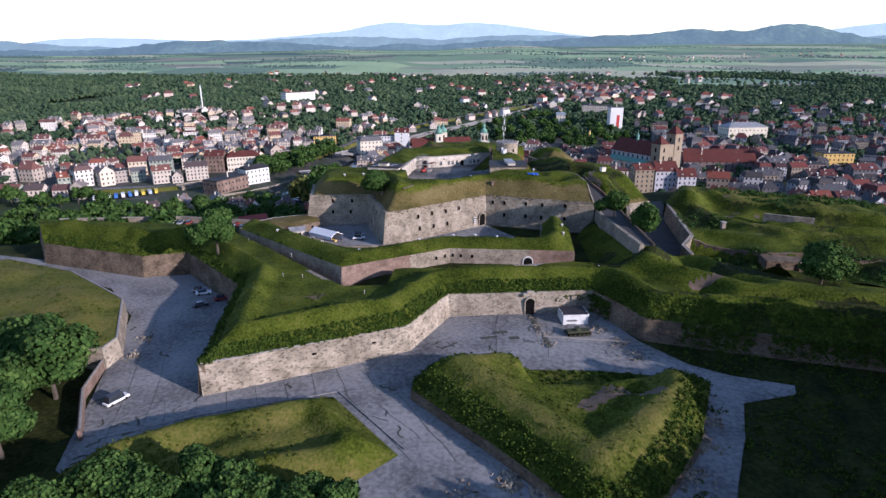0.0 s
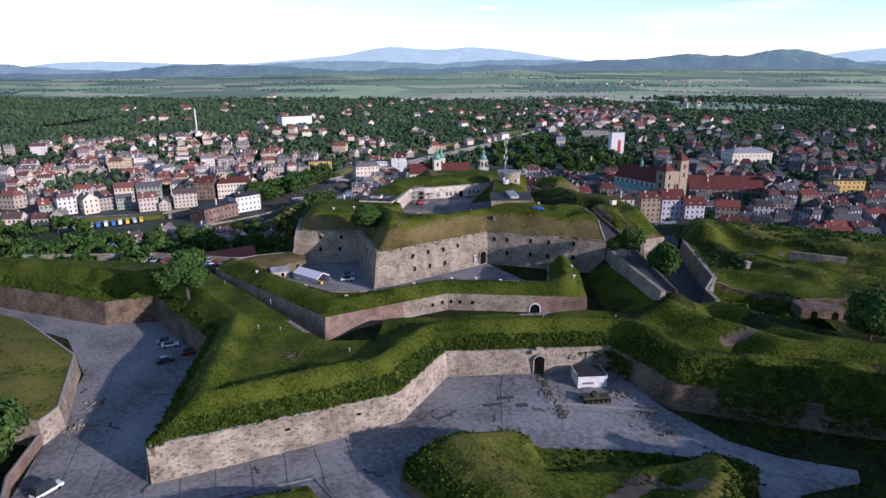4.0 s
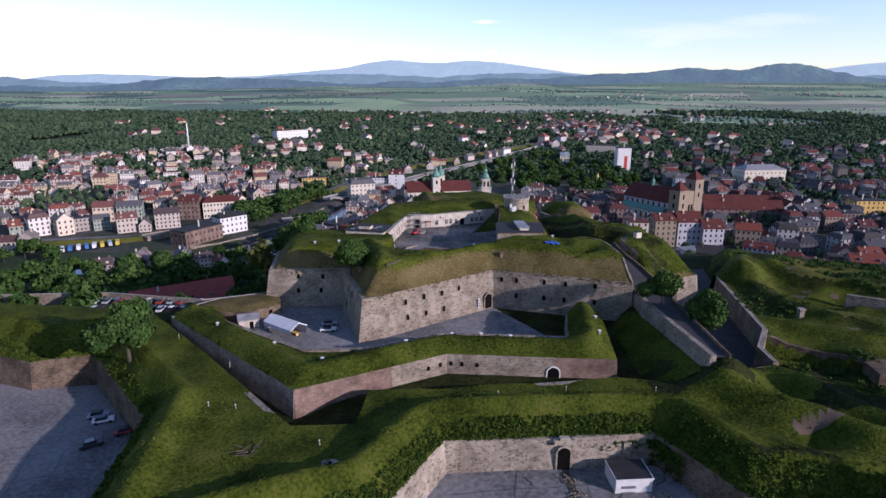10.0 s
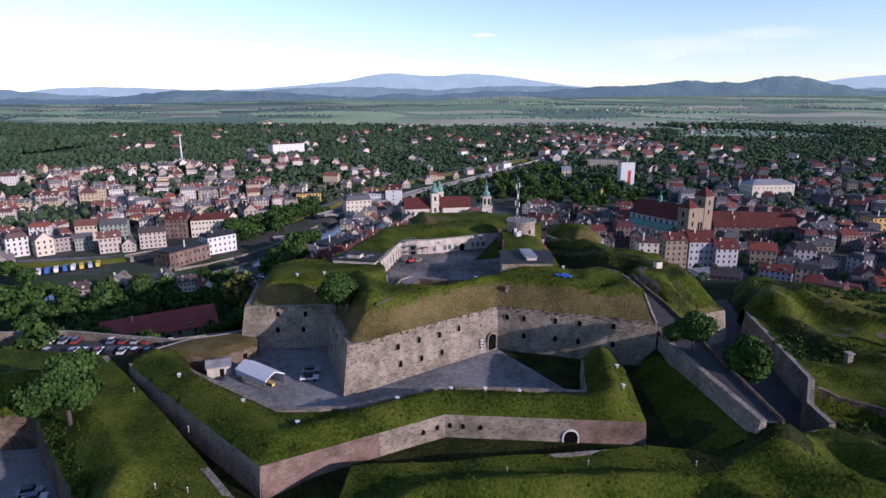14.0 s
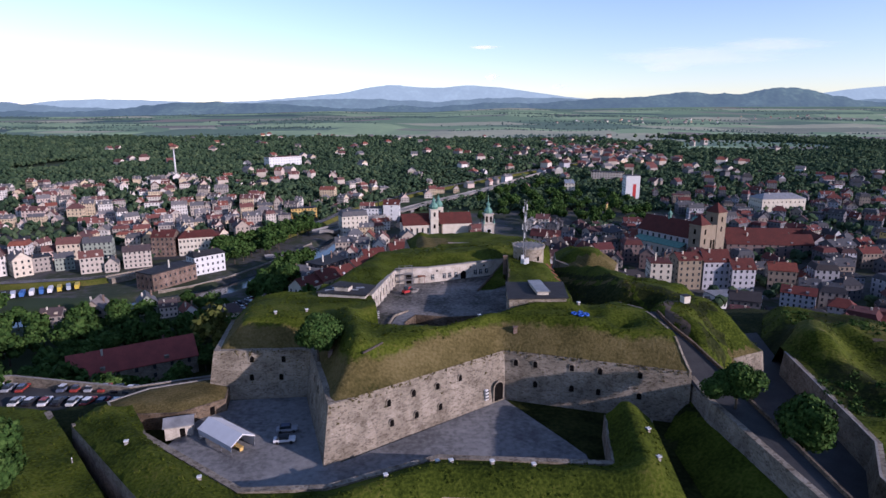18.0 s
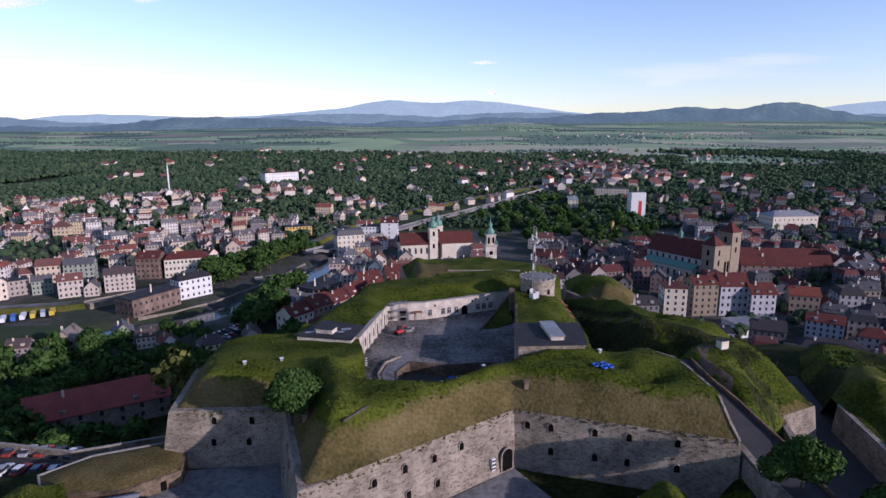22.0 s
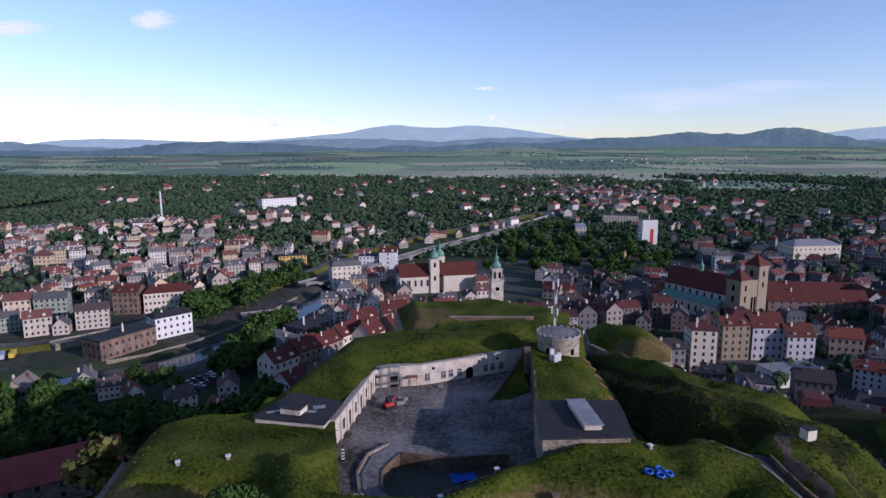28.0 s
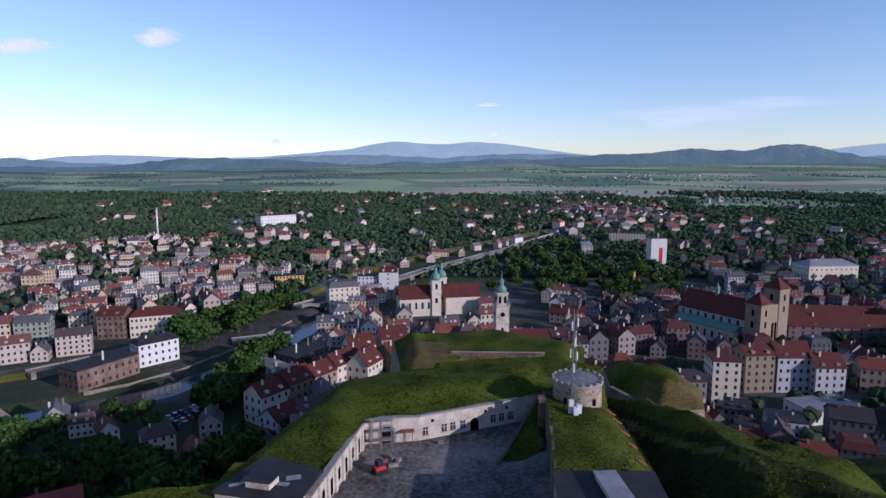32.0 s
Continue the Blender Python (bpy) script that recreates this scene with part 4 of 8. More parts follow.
def farm_z(x, y):
    x, y = np.asarray(x, float), np.asarray(y, float)
    u = x / y
    s_ = np.clip((y - FARM_NEAR) / (FARM_FAR - FARM_NEAR), 0, 1)
    near = ground_z(u * FARM_NEAR, 0 * y + FARM_NEAR) - 1.0
    top = 68 + np.interp(u, [p[0] for p in FARM_TOP], [p[1] for p in FARM_TOP]) * FARM_FAR
    roll = 13 * noise2(x, y, 620, 71) + 5 * noise2(x, y, 230, 72)
    return near + (top - near) * s_ ** 1.15 + roll * np.sin(np.pi * s_) ** 0.7


u_ = np.linspace(-0.95, 0.95, 640)
v_ = FARM_NEAR * (FARM_FAR / FARM_NEAR) ** np.linspace(0, 1, 170)
uu, vv = np.meshgrid(u_, v_)
fx, fy = uu * vv, vv
ids = np.arange(uu.size).reshape(uu.shape)
f_quads = np.stack([ids[:-1, :-1], ids[:-1, 1:], ids[1:, 1:], ids[1:, :-1]], -1).reshape(-1, 4)
qx, qy = fx.ravel()[f_quads].mean(1), fy.ravel()[f_quads].mean(1)
# strips of fields of uneven depth, each cut into parcels with slanting edges
rng = np.random.default_rng(401)
crop = np.zeros(len(qx), int)
edge_y = FARM_NEAR - 60
hedges = []
while edge_y < FARM_FAR:
    deep = rng.uniform(70, 230)
    line_y = qy + 50 * noise2(qx, 0 * qx, 700, 73) + 0.05 * qx
    row = (line_y >= edge_y) & (line_y < edge_y + deep)
    x0, slant = -4300.0, rng.uniform(-0.9, 0.9)
    while x0 < 4300:
        wide = rng.uniform(110, 620)
        cell = row & (qx - (line_y - edge_y) * slant >= x0) & (qx - (line_y - edge_y) * slant < x0 + wide)
        crop[cell] = rng.choice(7, p=[0.26, 0.27, 0.17, 0.12, 0.05, 0.07, 0.06])
        if rng.uniform() < 0.30:
            hedges.append((x0, edge_y, x0 + wide, edge_y))
        x0 += wide
    edge_y += deep
crop[(qx / qy > 0.36) & (qy < 2050) & (noise2(qx, qy, 190, 74) > 0.1)] = 4
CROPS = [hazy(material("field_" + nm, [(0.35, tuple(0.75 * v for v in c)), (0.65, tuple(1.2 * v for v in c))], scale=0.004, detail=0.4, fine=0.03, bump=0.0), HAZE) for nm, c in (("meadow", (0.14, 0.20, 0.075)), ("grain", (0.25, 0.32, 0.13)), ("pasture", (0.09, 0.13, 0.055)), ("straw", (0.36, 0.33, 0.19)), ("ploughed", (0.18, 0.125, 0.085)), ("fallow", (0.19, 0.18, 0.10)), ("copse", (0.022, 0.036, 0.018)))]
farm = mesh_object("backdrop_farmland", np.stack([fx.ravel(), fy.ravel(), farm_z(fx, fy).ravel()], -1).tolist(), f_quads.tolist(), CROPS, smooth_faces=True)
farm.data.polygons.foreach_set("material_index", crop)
# the open ground's fields take these materials too, haze emission included
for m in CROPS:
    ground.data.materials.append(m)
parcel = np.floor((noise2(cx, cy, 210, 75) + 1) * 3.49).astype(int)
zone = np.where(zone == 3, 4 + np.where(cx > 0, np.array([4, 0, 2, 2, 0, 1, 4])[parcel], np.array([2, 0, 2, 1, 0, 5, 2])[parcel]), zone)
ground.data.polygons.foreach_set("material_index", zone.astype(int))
tagged(farm, "hazy green and brown farm fields rolling up to the hills", "fields", kind="structure")


def hill_range(name, far, deep, marks, colour, glow, seed, rough, label):
    """A range of hills across the view, with a skyline of (bearing, rise) marks."""
    u = np.linspace(-1.15, 1.15, 620)
    v = np.linspace(0, 1, 26)
    uu, vv = np.meshgrid(u, v)
    crest = crest_line(marks, u) + rough * (0.0011 * noise2(u * 1000, 0 * u, 24, seed) + 0.0006 * noise2(u * 1000, 0 * u, 7, seed + 1) + 0.0004 * noise2(u * 1000, 0 * u, 2.6, seed + 5))
    yy = far - deep * (1 - vv)
    xx = uu * yy
    zz = 68 + (-0.012 + (crest[None, :] + 0.012) * vv ** 0.8) * yy + rough * (5 * noise2(xx, yy, 160, seed + 2) + 3 * noise2(xx, yy, 60, seed + 3)) * np.sin(vv * np.pi)
    ids = np.arange(uu.size).reshape(uu.shape)
    f = np.stack([ids[:-1, :-1], ids[:-1, 1:], ids[1:, 1:], ids[1:, :-1]], -1).reshape(-1, 4)
    # glow is the blue haze, emitted by the slopes over their own colour
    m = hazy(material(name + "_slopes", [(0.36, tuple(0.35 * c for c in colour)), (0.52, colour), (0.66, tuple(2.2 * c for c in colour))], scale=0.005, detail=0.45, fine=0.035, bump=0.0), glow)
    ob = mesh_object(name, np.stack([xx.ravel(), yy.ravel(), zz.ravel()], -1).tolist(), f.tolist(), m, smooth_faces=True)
    return tagged(ob, label, "hills", kind="structure")


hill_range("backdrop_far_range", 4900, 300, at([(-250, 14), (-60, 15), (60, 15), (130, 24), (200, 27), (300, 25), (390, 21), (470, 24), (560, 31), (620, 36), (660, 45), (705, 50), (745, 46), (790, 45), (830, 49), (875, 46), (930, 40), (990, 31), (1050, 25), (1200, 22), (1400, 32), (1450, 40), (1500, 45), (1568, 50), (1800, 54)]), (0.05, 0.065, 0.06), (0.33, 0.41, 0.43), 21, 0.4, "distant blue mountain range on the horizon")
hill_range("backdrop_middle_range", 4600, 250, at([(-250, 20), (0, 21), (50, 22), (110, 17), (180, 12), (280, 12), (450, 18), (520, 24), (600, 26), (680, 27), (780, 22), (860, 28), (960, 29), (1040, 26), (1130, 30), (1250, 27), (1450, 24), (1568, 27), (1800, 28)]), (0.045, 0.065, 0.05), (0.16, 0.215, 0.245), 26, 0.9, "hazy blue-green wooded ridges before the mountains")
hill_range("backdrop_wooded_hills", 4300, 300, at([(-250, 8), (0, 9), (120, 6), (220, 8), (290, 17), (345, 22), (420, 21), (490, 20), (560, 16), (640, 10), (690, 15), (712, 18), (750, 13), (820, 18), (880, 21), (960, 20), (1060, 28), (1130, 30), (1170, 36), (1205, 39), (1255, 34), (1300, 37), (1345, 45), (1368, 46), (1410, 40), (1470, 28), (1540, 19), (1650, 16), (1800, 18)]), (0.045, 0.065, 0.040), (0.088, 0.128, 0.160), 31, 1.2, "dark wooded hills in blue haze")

# ---- woods and trees ----
RIVERSIDE = [(-146, 376), (-133, 371), (-121, 366), (-97, 355), (-85, 372), (-66, 372), (-58, 392), (-62, 352), (-165, 366), (-180, 356), (-78, 345), (-48, 376), (-54, 410), (-52, 428)]
PHI = (1 + 5 ** 0.5) / 2
ICO_V = np.array([(-1, PHI, 0), (1, PHI, 0), (-1, -PHI, 0), (1, -PHI, 0), (0, -1, PHI), (0, 1, PHI), (0, -1, -PHI), (0, 1, -PHI), (PHI, 0, -1), (PHI, 0, 1), (-PHI, 0, -1), (-PHI, 0, 1)]) / math.hypot(1, PHI)
ICO_F = np.array([(0, 11, 5), (0, 5, 1), (0, 1, 7), (0, 7, 10), (0, 10, 11), (1, 5, 9), (5, 11, 4), (11, 10, 2), (10, 7, 6), (7, 1, 8), (3, 9, 4), (3, 4, 2), (3, 2, 6), (3, 6, 8), (3, 8, 9), (4, 9, 5), (2, 4, 11), (6, 2, 10), (8, 6, 7), (9, 8, 1)])


def clumps(name, centres, radii, mat, seed, label, category, flat=0.85, lobes=3):
    """One mesh of many uneven tree crowns, each of a few jagged lobes."""
    rng = np.random.default_rng(seed)
    k = len(radii)
    c = np.repeat(centres, lobes, 0)
    r = np.repeat(radii, lobes)
    sh = rng.uniform(-0.55, 0.55, (k * lobes, 3)) * r[:, None]
    sh[:, 2] *= 0.7
    rr = r * rng.uniform(0.45, 0.8, k * lobes)
    v = ICO_V[None] * rng.uniform(0.55, 1.4, (k * lobes, 12, 1)) * rr[:, None, None]
    v[:, :, 2] *= flat * rng.uniform(0.9, 1.35, (k * lobes, 1))
    v += (c + sh)[:, None]
    f = ICO_F[None] + (np.arange(k * lobes) * 12)[:, None, None]
    ob = mesh_object(name, v.reshape(-1, 3).tolist(), f.reshape(-1, 3).tolist(), mat)
    return tagged(ob, label, category, kind="stuff")


LEFT_TOWN = [(-430, 385), (-262, 396), (-205, 435), (-150, 500), (-105, 585), (-66, 660), (-60, 820), (-210, 900), (-360, 850), (-560, 760), (-540, 500)]
MID_TOWN = [(-78, 395), (-45, 352), (-15, 352), (60, 372), (100, 345), (112, 420), (105, 620), (-50, 640), (-82, 520)]
RIGHT_TOWN = [(105, 345), (165, 318), (260, 290), (380, 360), (520, 620), (640, 900), (360, 940), (240, 780), (238, 620), (112, 600)]
BACK_TOWN = [(-60, 690), (20, 690), (230, 900), (300, 1010), (360, 1300), (300, 1460), (150, 1400), (60, 1050), (-40, 900)]
PARK = [(10, 600), (200, 600), (205, 720), (150, 860), (60, 780)]

rng = np.random.default_rng(5)
wx, wy, wr = [], [], []
y = 690.0
while y < 2500:
    r = 2.1 + 0.0021 * (y - 600)
    step = r * 1.5
    xs = np.arange(-0.86 * y - 60, 0.86 * y + 60, step)
    wx += list(xs + rng.uniform(-0.6, 0.6, len(xs)) * step)
    wy += list(y + rng.uniform(-0.6, 0.6, len(xs)) * step)
    wr += list(r * rng.uniform(0.65, 1.45, len(xs)))
    y += step * 0.95
wx, wy, wr = np.array(wx), np.array(wy), np.array(wr)
town = within(LEFT_TOWN, wx, wy) | within(MID_TOWN, wx, wy) | within(RIGHT_TOWN, wx, wy) | within(BACK_TOWN, wx, wy)
keepw = rng.uniform(0, 1, len(wx)) < np.where(town, np.clip((wy - 560) / 500, 0.08, 0.75), 1.0)
open_land = (wx > 500) & (wy > 1320) & (noise2(wx, wy, 260, 6) > -0.1)
keepw &= ~open_land | (rng.uniform(0, 1, len(wx)) < 0.03)
keepw &= (noise2(wx, wy, 120, 7) > -0.82)
keepw &= wy < 1760 + 260 * noise2(wx, wy, 500, 8)
RAIL = [(-110, 575), (-78, 668), (-4, 780), (130, 915), (260, 1080), (300, 1200)]
keepw &= along(RAIL, wx, wy) > 24
wx, wy, wr = wx[keepw], wy[keepw], wr[keepw]
hx, hy, hr = [], [], []
for x0, y0, x1, y1 in hedges:
    k = int((x1 - x0) / 7)
    hx.append(np.linspace(x0, x1, k) + rng.normal(size=k) * 4)
    ln = hx[-1] * 0 + y0
    hy.append(ln - 50 * noise2(hx[-1], 0 * hx[-1], 700, 73) - 0.05 * hx[-1] + rng.normal(size=k) * 4)
    hr.append(rng.uniform(2.0, 5.0, k))
for _ in range(26):
    x0, y0 = rng.uniform(-2300, 2300), rng.uniform(1800, 3400)
    k = int(rng.uniform(40, 160))
    hx.append(x0 + rng.normal(size=k) * rng.uniform(60, 190))
    hy.append(y0 + rng.normal(size=k) * 22)
    hr.append(rng.uniform(3, 5.5, k))
hx, hy, hr = np.concatenate(hx), np.clip(np.concatenate(hy), FARM_NEAR + 10, FARM_FAR), np.concatenate(hr)
# hedges emit a weaker share of the same haze
HEDGE = hazy(material("hazy_hedge_leaves", [(0.25, (0.018, 0.032, 0.014)), (0.75, (0.05, 0.075, 0.03))], scale=0.02, bump=0.0, island=0.3, gloss=0.0), tuple(0.7 * v for v in HAZE))
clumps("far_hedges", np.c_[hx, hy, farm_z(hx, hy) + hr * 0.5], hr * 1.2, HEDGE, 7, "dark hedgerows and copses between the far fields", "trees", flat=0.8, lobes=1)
lift = 2.5 * noise2(wx, wy, 45, 61) + 1.6 * noise2(wx, wy, 17, 62)
clumps("far_woods", np.c_[wx, wy, ground_z(wx, wy) + wr * 1.3 + lift], wr * 1.25, WOODS, 6, "broad dark green deciduous woods beyond the town", "woods", flat=0.8, lobes=1)


def leafy(bm_name, height, spread, leaves, seed, leaf_size, mat, trunk=0.25, sparse=False):
    """A tree at the origin: tapered trunk, limbs and a crown of small leaf clusters in uneven lobes."""
    rg = np.random.default_rng(seed)
    root = thing(bm_name)
    bm = bmesh.new()
    th = height * 0.35
    cyl(bm, trunk, trunk * 0.65, -0.4, th, 7)
    tips = []
    for k in range(6):
        a = k * 1.05 + rg.uniform(-0.3, 0.3)
        tilt = rg.uniform(0.35, 0.8)
        ln = height * rg.uniform(0.28, 0.42)
        m = Matrix.Translation((0, 0, th * rg.uniform(0.75, 1.0))) @ Matrix.Rotation(a, 4, "Z") @ Matrix.Rotation(tilt, 4, "Y")
        cyl(bm, trunk * 0.45, trunk * 0.12, 0, ln, 5, m)
        tips.append(np.array(m @ Vector((0, 0, ln))))
    cyl(bm, trunk * 0.6, trunk * 0.1, th, height * 0.85, 5)
    tips.append(np.array((0, 0, height * 0.82)))
    part("trunk", bm, BARK, root)
    n_l = len(tips) + 5
    cs = np.array(tips + [np.array((rg.normal() * spread * 0.45, rg.normal() * spread * 0.45, height * rg.uniform(0.45, 0.85))) for _ in range(5)])
    rad = spread * rg.uniform(0.38, 0.62, n_l)
    pick = rg.integers(0, n_l, leaves)
    d = rg.normal(size=(leaves, 3))
    d /= np.linalg.norm(d, axis=1)[:, None]
    rr = rad[pick] * rg.uniform(0.3 if sparse else 0.62, 1.08, leaves)
    p = cs[pick] + d * rr[:, None] * (1, 1, 0.85)
    p[:, 2] = np.maximum(p[:, 2], height * 0.1 + rg.uniform(0, 1, leaves) * height * 0.12)
    nrm = d + rg.normal(size=(leaves, 3)) * 0.45
    nrm /= np.linalg.norm(nrm, axis=1)[:, None]
    t1 = np.cross(nrm, rg.normal(size=(leaves, 3)))
    t1 /= np.linalg.norm(t1, axis=1)[:, None]
    t2 = np.cross(nrm, t1)
    s = leaf_size * rg.uniform(0.6, 1.4, leaves)[:, None]
    vs = np.stack([p + t1 * s, p + t2 * s * 0.8, p - t1 * s, p - t2 * s * 0.8], 1).reshape(-1, 3)
    fs = np.arange(leaves * 4).reshape(-1, 4)
    mesh_object("crown", vs.tolist(), fs.tolist(), mat, root)
    return root


def place(ob, x, y, z, s=1.0, turn=0.0, **tags):
    c = copy_thing(ob, pose(x, y, z, 0, 0, turn) @ Matrix.Diagonal((s, s, s, 1)))
    return tagged(c, **tags) if tags else c


def remove(ob):
    for o in [*ob.children_recursive, ob]:
        bpy.data.objects.remove(o)


near_kinds = [leafy("tree", 9.0, 4.1, 12000, 11 + k, 0.27, LEAF, 0.3) for k in range(3)]
mid_kinds = [leafy("tree", 10.0, 4.2, 800, 31 + k, 0.68, LEAF, 0.3) for k in range(4)]
young = leafy("tree", 9.0, 3.0, 900, 51, 0.36, LEAF_YOUNG, 0.2, True)



def thicket(name, places, kinds, label, category):
    """Many trees joined into one mesh: places of x, y, z, size, turn."""
    vs, fs, ms, at_ = [], [], [], 0
    for i, (x, y, z, s_, a) in enumerate(places):
        m = np.array(pose(x, y, z, 0, 0, a)) @ np.diag((s_, s_, s_, 1))
        for p in kinds[i % len(kinds)].children:
            co = np.empty(len(p.data.vertices) * 3)
            p.data.vertices.foreach_get("co", co)
            vs.append(co.reshape(-1, 3) @ m[:3, :3].T + m[:3, 3])
            fs += [[at_ + v for v in f.vertices] for f in p.data.polygons]
            ms += [0 if p.name.startswith("crown") else 1] * len(p.data.polygons)
            at_ += len(vs[-1])
    ob = mesh_object(name, np.concatenate(vs).tolist(), fs, [LEAF, BARK])
    ob.data.polygons.foreach_set("material_index", ms)
    return tagged(ob, label, category, kind="stuff")


# single trees on the ramparts
for k, (x, y, z, s, what) in enumerate([
    (-68.5, 171, 9.0, 1.55, "round leafy green tree on the grassy outer rampart"),
    (-25.0, 211, 17.2, 1.12, "leafy green tree growing from the keep's grass slope"),
    (57.6, 194, 14.3, 1.0, "leafy green tree beside the causeway road"),
    (65.2, 184.5, 9.5, 1.3, "broad leafy green tree beside the causeway wall"),
    (99, 145, 8.0, 1.35, "bushy green tree among the outworks"),
    (106, 153, 6.5, 1.2, "bushy green tree among the outworks"),
]):
    place(near_kinds[k % 3], x, y, z, s, 70 * k, label=what, category="tree")
place(young, -58, 240, 3.0, 2.0, 20, label="thin yellow-green young tree behind the keep", category="tree")

# trees round the foot of the hill, along the river and in the town
rng = np.random.default_rng(9)
spots = []


def scatter(ring, count, gap, near=None):
    xs, ys = np.array(ring).T
    tries = 0
    made = 0
    while made < count and tries < count * 30:
        tries += 1
        x, y = rng.uniform(xs.min(), xs.max()), rng.uniform(ys.min(), ys.max())
        if not within(ring, x, y):
            continue
        if along(RIVER, x, y) < 15 or any((x - a) ** 2 + (y - b) ** 2 < gap * gap for a, b in spots[-160:]):
            continue
        spots.append((x, y))
        made += 1


scatter([(-330, 215), (-200, 212), (-110, 218), (-92, 250), (-100, 300), (-160, 345), (-260, 330), (-330, 310)], 120, 6.5)
scatter([(-100, 400), (-88, 385), (-84, 425), (-86, 480), (-96, 470)], 20, 6)
scatter([(-160, 500), (-150, 495), (-105, 575), (-112, 590)], 20, 5)
scatter([(-150, 440), (-135, 470), (-115, 520), (-125, 530)], 10, 6)
scatter(PARK, 60, 9)
for x, y in spots:
    z = float(ground_z(x, y))
    place(mid_kinds[rng.integers(4)], x, y, z - 0.2, rng.uniform(1.0, 1.6), rng.uniform(0, 360), label="leafy green deciduous tree below the fortress", category="tree", group="trees below the fortress")

spots.clear()
scatter([(-420, 230), (-200, 216), (-112, 232), (-75, 232), (-52, 245), (-46, 300), (-70, 350), (-150, 362), (-230, 385), (-420, 400)], 215, 6.0)
side = [(x, y, float(ground_z(x, y)) - 0.2, rng.uniform(0.8, 1.5), rng.uniform(0, 360)) for x, y in spots if math.hypot(x + 106, y - 296) > 29]
thicket("hillside_wood", side, mid_kinds, "dense green trees on the slope below the fortress", "trees")

# trees on the bank beside the ditch and at the near edge
spots.clear()
scatter([(-150, 92), (-98, 116), (-80, 112), (-71, 96), (-72, 66), (-110, 40), (-170, 60)], 46, 5.5)
scatter([(-60, 60), (-20, 60), (-12, 72), (-30, 76), (-64, 76)], 20, 4.2)
for x, y in spots:
    place(near_kinds[rng.integers(3)], x, y, float(ground_z(x, y)) - (1.2 if y < 80 and x > -66 else 0.3), rng.uniform(1.3, 1.9) * (0.62 if x > -66 and y < 80 else 1), rng.uniform(0, 360), label="leafy green tree on the bank beside the ditch", category="tree", group="trees beside the ditch")
# a wood out of view, added to throw shade over lunette and wing wall
spots.clear()
scatter([(99, 88), (102, 103), (118, 102), (158, 90), (210, 70), (210, -60), (36, -60), (44, -4), (60, 42), (96, 48)], 190, 8.0)
bank = []
for x, y in spots:
    bank.append((x, y, float(ground_z(x, y)) - 0.2, rng.uniform(1.9, 2.7), rng.uniform(0, 360)))
thicket("bank_wood", bank, mid_kinds, "tall leafy wood added out of view to shade the ditch", "trees")
# gardens and yards between the hill and the river
spots.clear()
scatter([(-44, 318), (-46, 352), (-52, 440), (-66, 460), (-100, 368), (-118, 384), (-160, 372), (-190, 360), (-150, 330), (-80, 300)], 95, 6.0)
gardens = [(x, y, float(ground_z(x, y)) - 0.2, rng.uniform(0.55, 1.15), rng.uniform(0, 360)) for x, y in spots if all((x - u) ** 2 + (y - v) ** 2 > 64 for u, v in RIVERSIDE) and math.hypot(x + 111, y - 304) > 17]
thicket("garden_trees", gardens, mid_kinds, "dark leafy garden trees among the riverside houses", "trees")
for o in near_kinds + mid_kinds + [young]:
    remove(o)

# trees between the houses
rng = np.random.default_rng(12)
tx, ty = rng.uniform(-560, 640, 11000), rng.uniform(330, 1000, 11000)
ok = (within(LEFT_TOWN, tx, ty) | within(RIGHT_TOWN, tx, ty)) & (rng.uniform(0, 1, 11000) < np.clip((ty - 300) / np.where(tx > 100, 300, 420), 0.25, 0.98)) & ((noise2(tx, ty, 34, 81) > -0.1) | (noise2(tx, ty, 55, 83) > 0.38)) & (along(RIVER, tx, ty) > 14) & (along(RAIL, tx, ty) > 20)
tx, ty = tx[ok], ty[ok]
tr = rng.uniform(2.2, 4.4, len(tx))
clumps("town_trees", np.c_[tx, ty, ground_z(tx, ty) + tr * 1.1], tr, WOODS, 13, "green garden and street trees between the houses", "trees", lobes=4)

# ---- river, quays and railway ----


def ribbon(name, line, half, z, mat, step=6.0, parent=None, label="", category="", kind="structure", lift=0.0):
    line = cut(line, step, False)
    a, b_ = offset(line, half), offset(line, -half)
    zf = z if callable(z) else (lambda x, y: z)
    vs = [(*p, float(zf(*q)) + lift) for ln in (a, b_) for p, q in zip(ln, line)]
    n = len(line)
    fs = [(i, n + i, n + i + 1, i + 1) for i in range(n - 1)]
    ob = mesh_object(name, vs, fs, mat, parent, label, True)
    if parent is None:
        tagged(ob, label, category, kind=kind)
    return ob


ribbon("water", RIVER, 11.5, TOWN - 2.4, WATER, 8.0, label="slow dark river running between stone quays", category="river")
quay = wall("quay_wall", [(-157, 411), (-143, 421), (-128, 441), (-116, 470), (-106, 500), (-98, 540)], TOWN - 3, TOWN + 0.6, STONE_GREY, thick=0.8, batter=0.05)
tagged(quay, "grey stone quay wall along the river", "quay")
EMBANK = [(-330, 405), (-207, 431), (-188, 443), (-168, 473), (-150, 516), (-134, 546), (-110, 613), (-92, 690), (-16, 800), (130, 945), (270, 1120)]
railway = thing("railway", label="railway line on a low grassy embankment by the river", category="railway", kind="structure")


def rail_z(x, y):
    return float(ground_z(x, y)) + 2.4


line = cut(EMBANK, 7.0, False)
prof = [(-8, 0.0), (-4.2, 1.0), (4.2, 1.0), (8, 0.0)]
vs = []
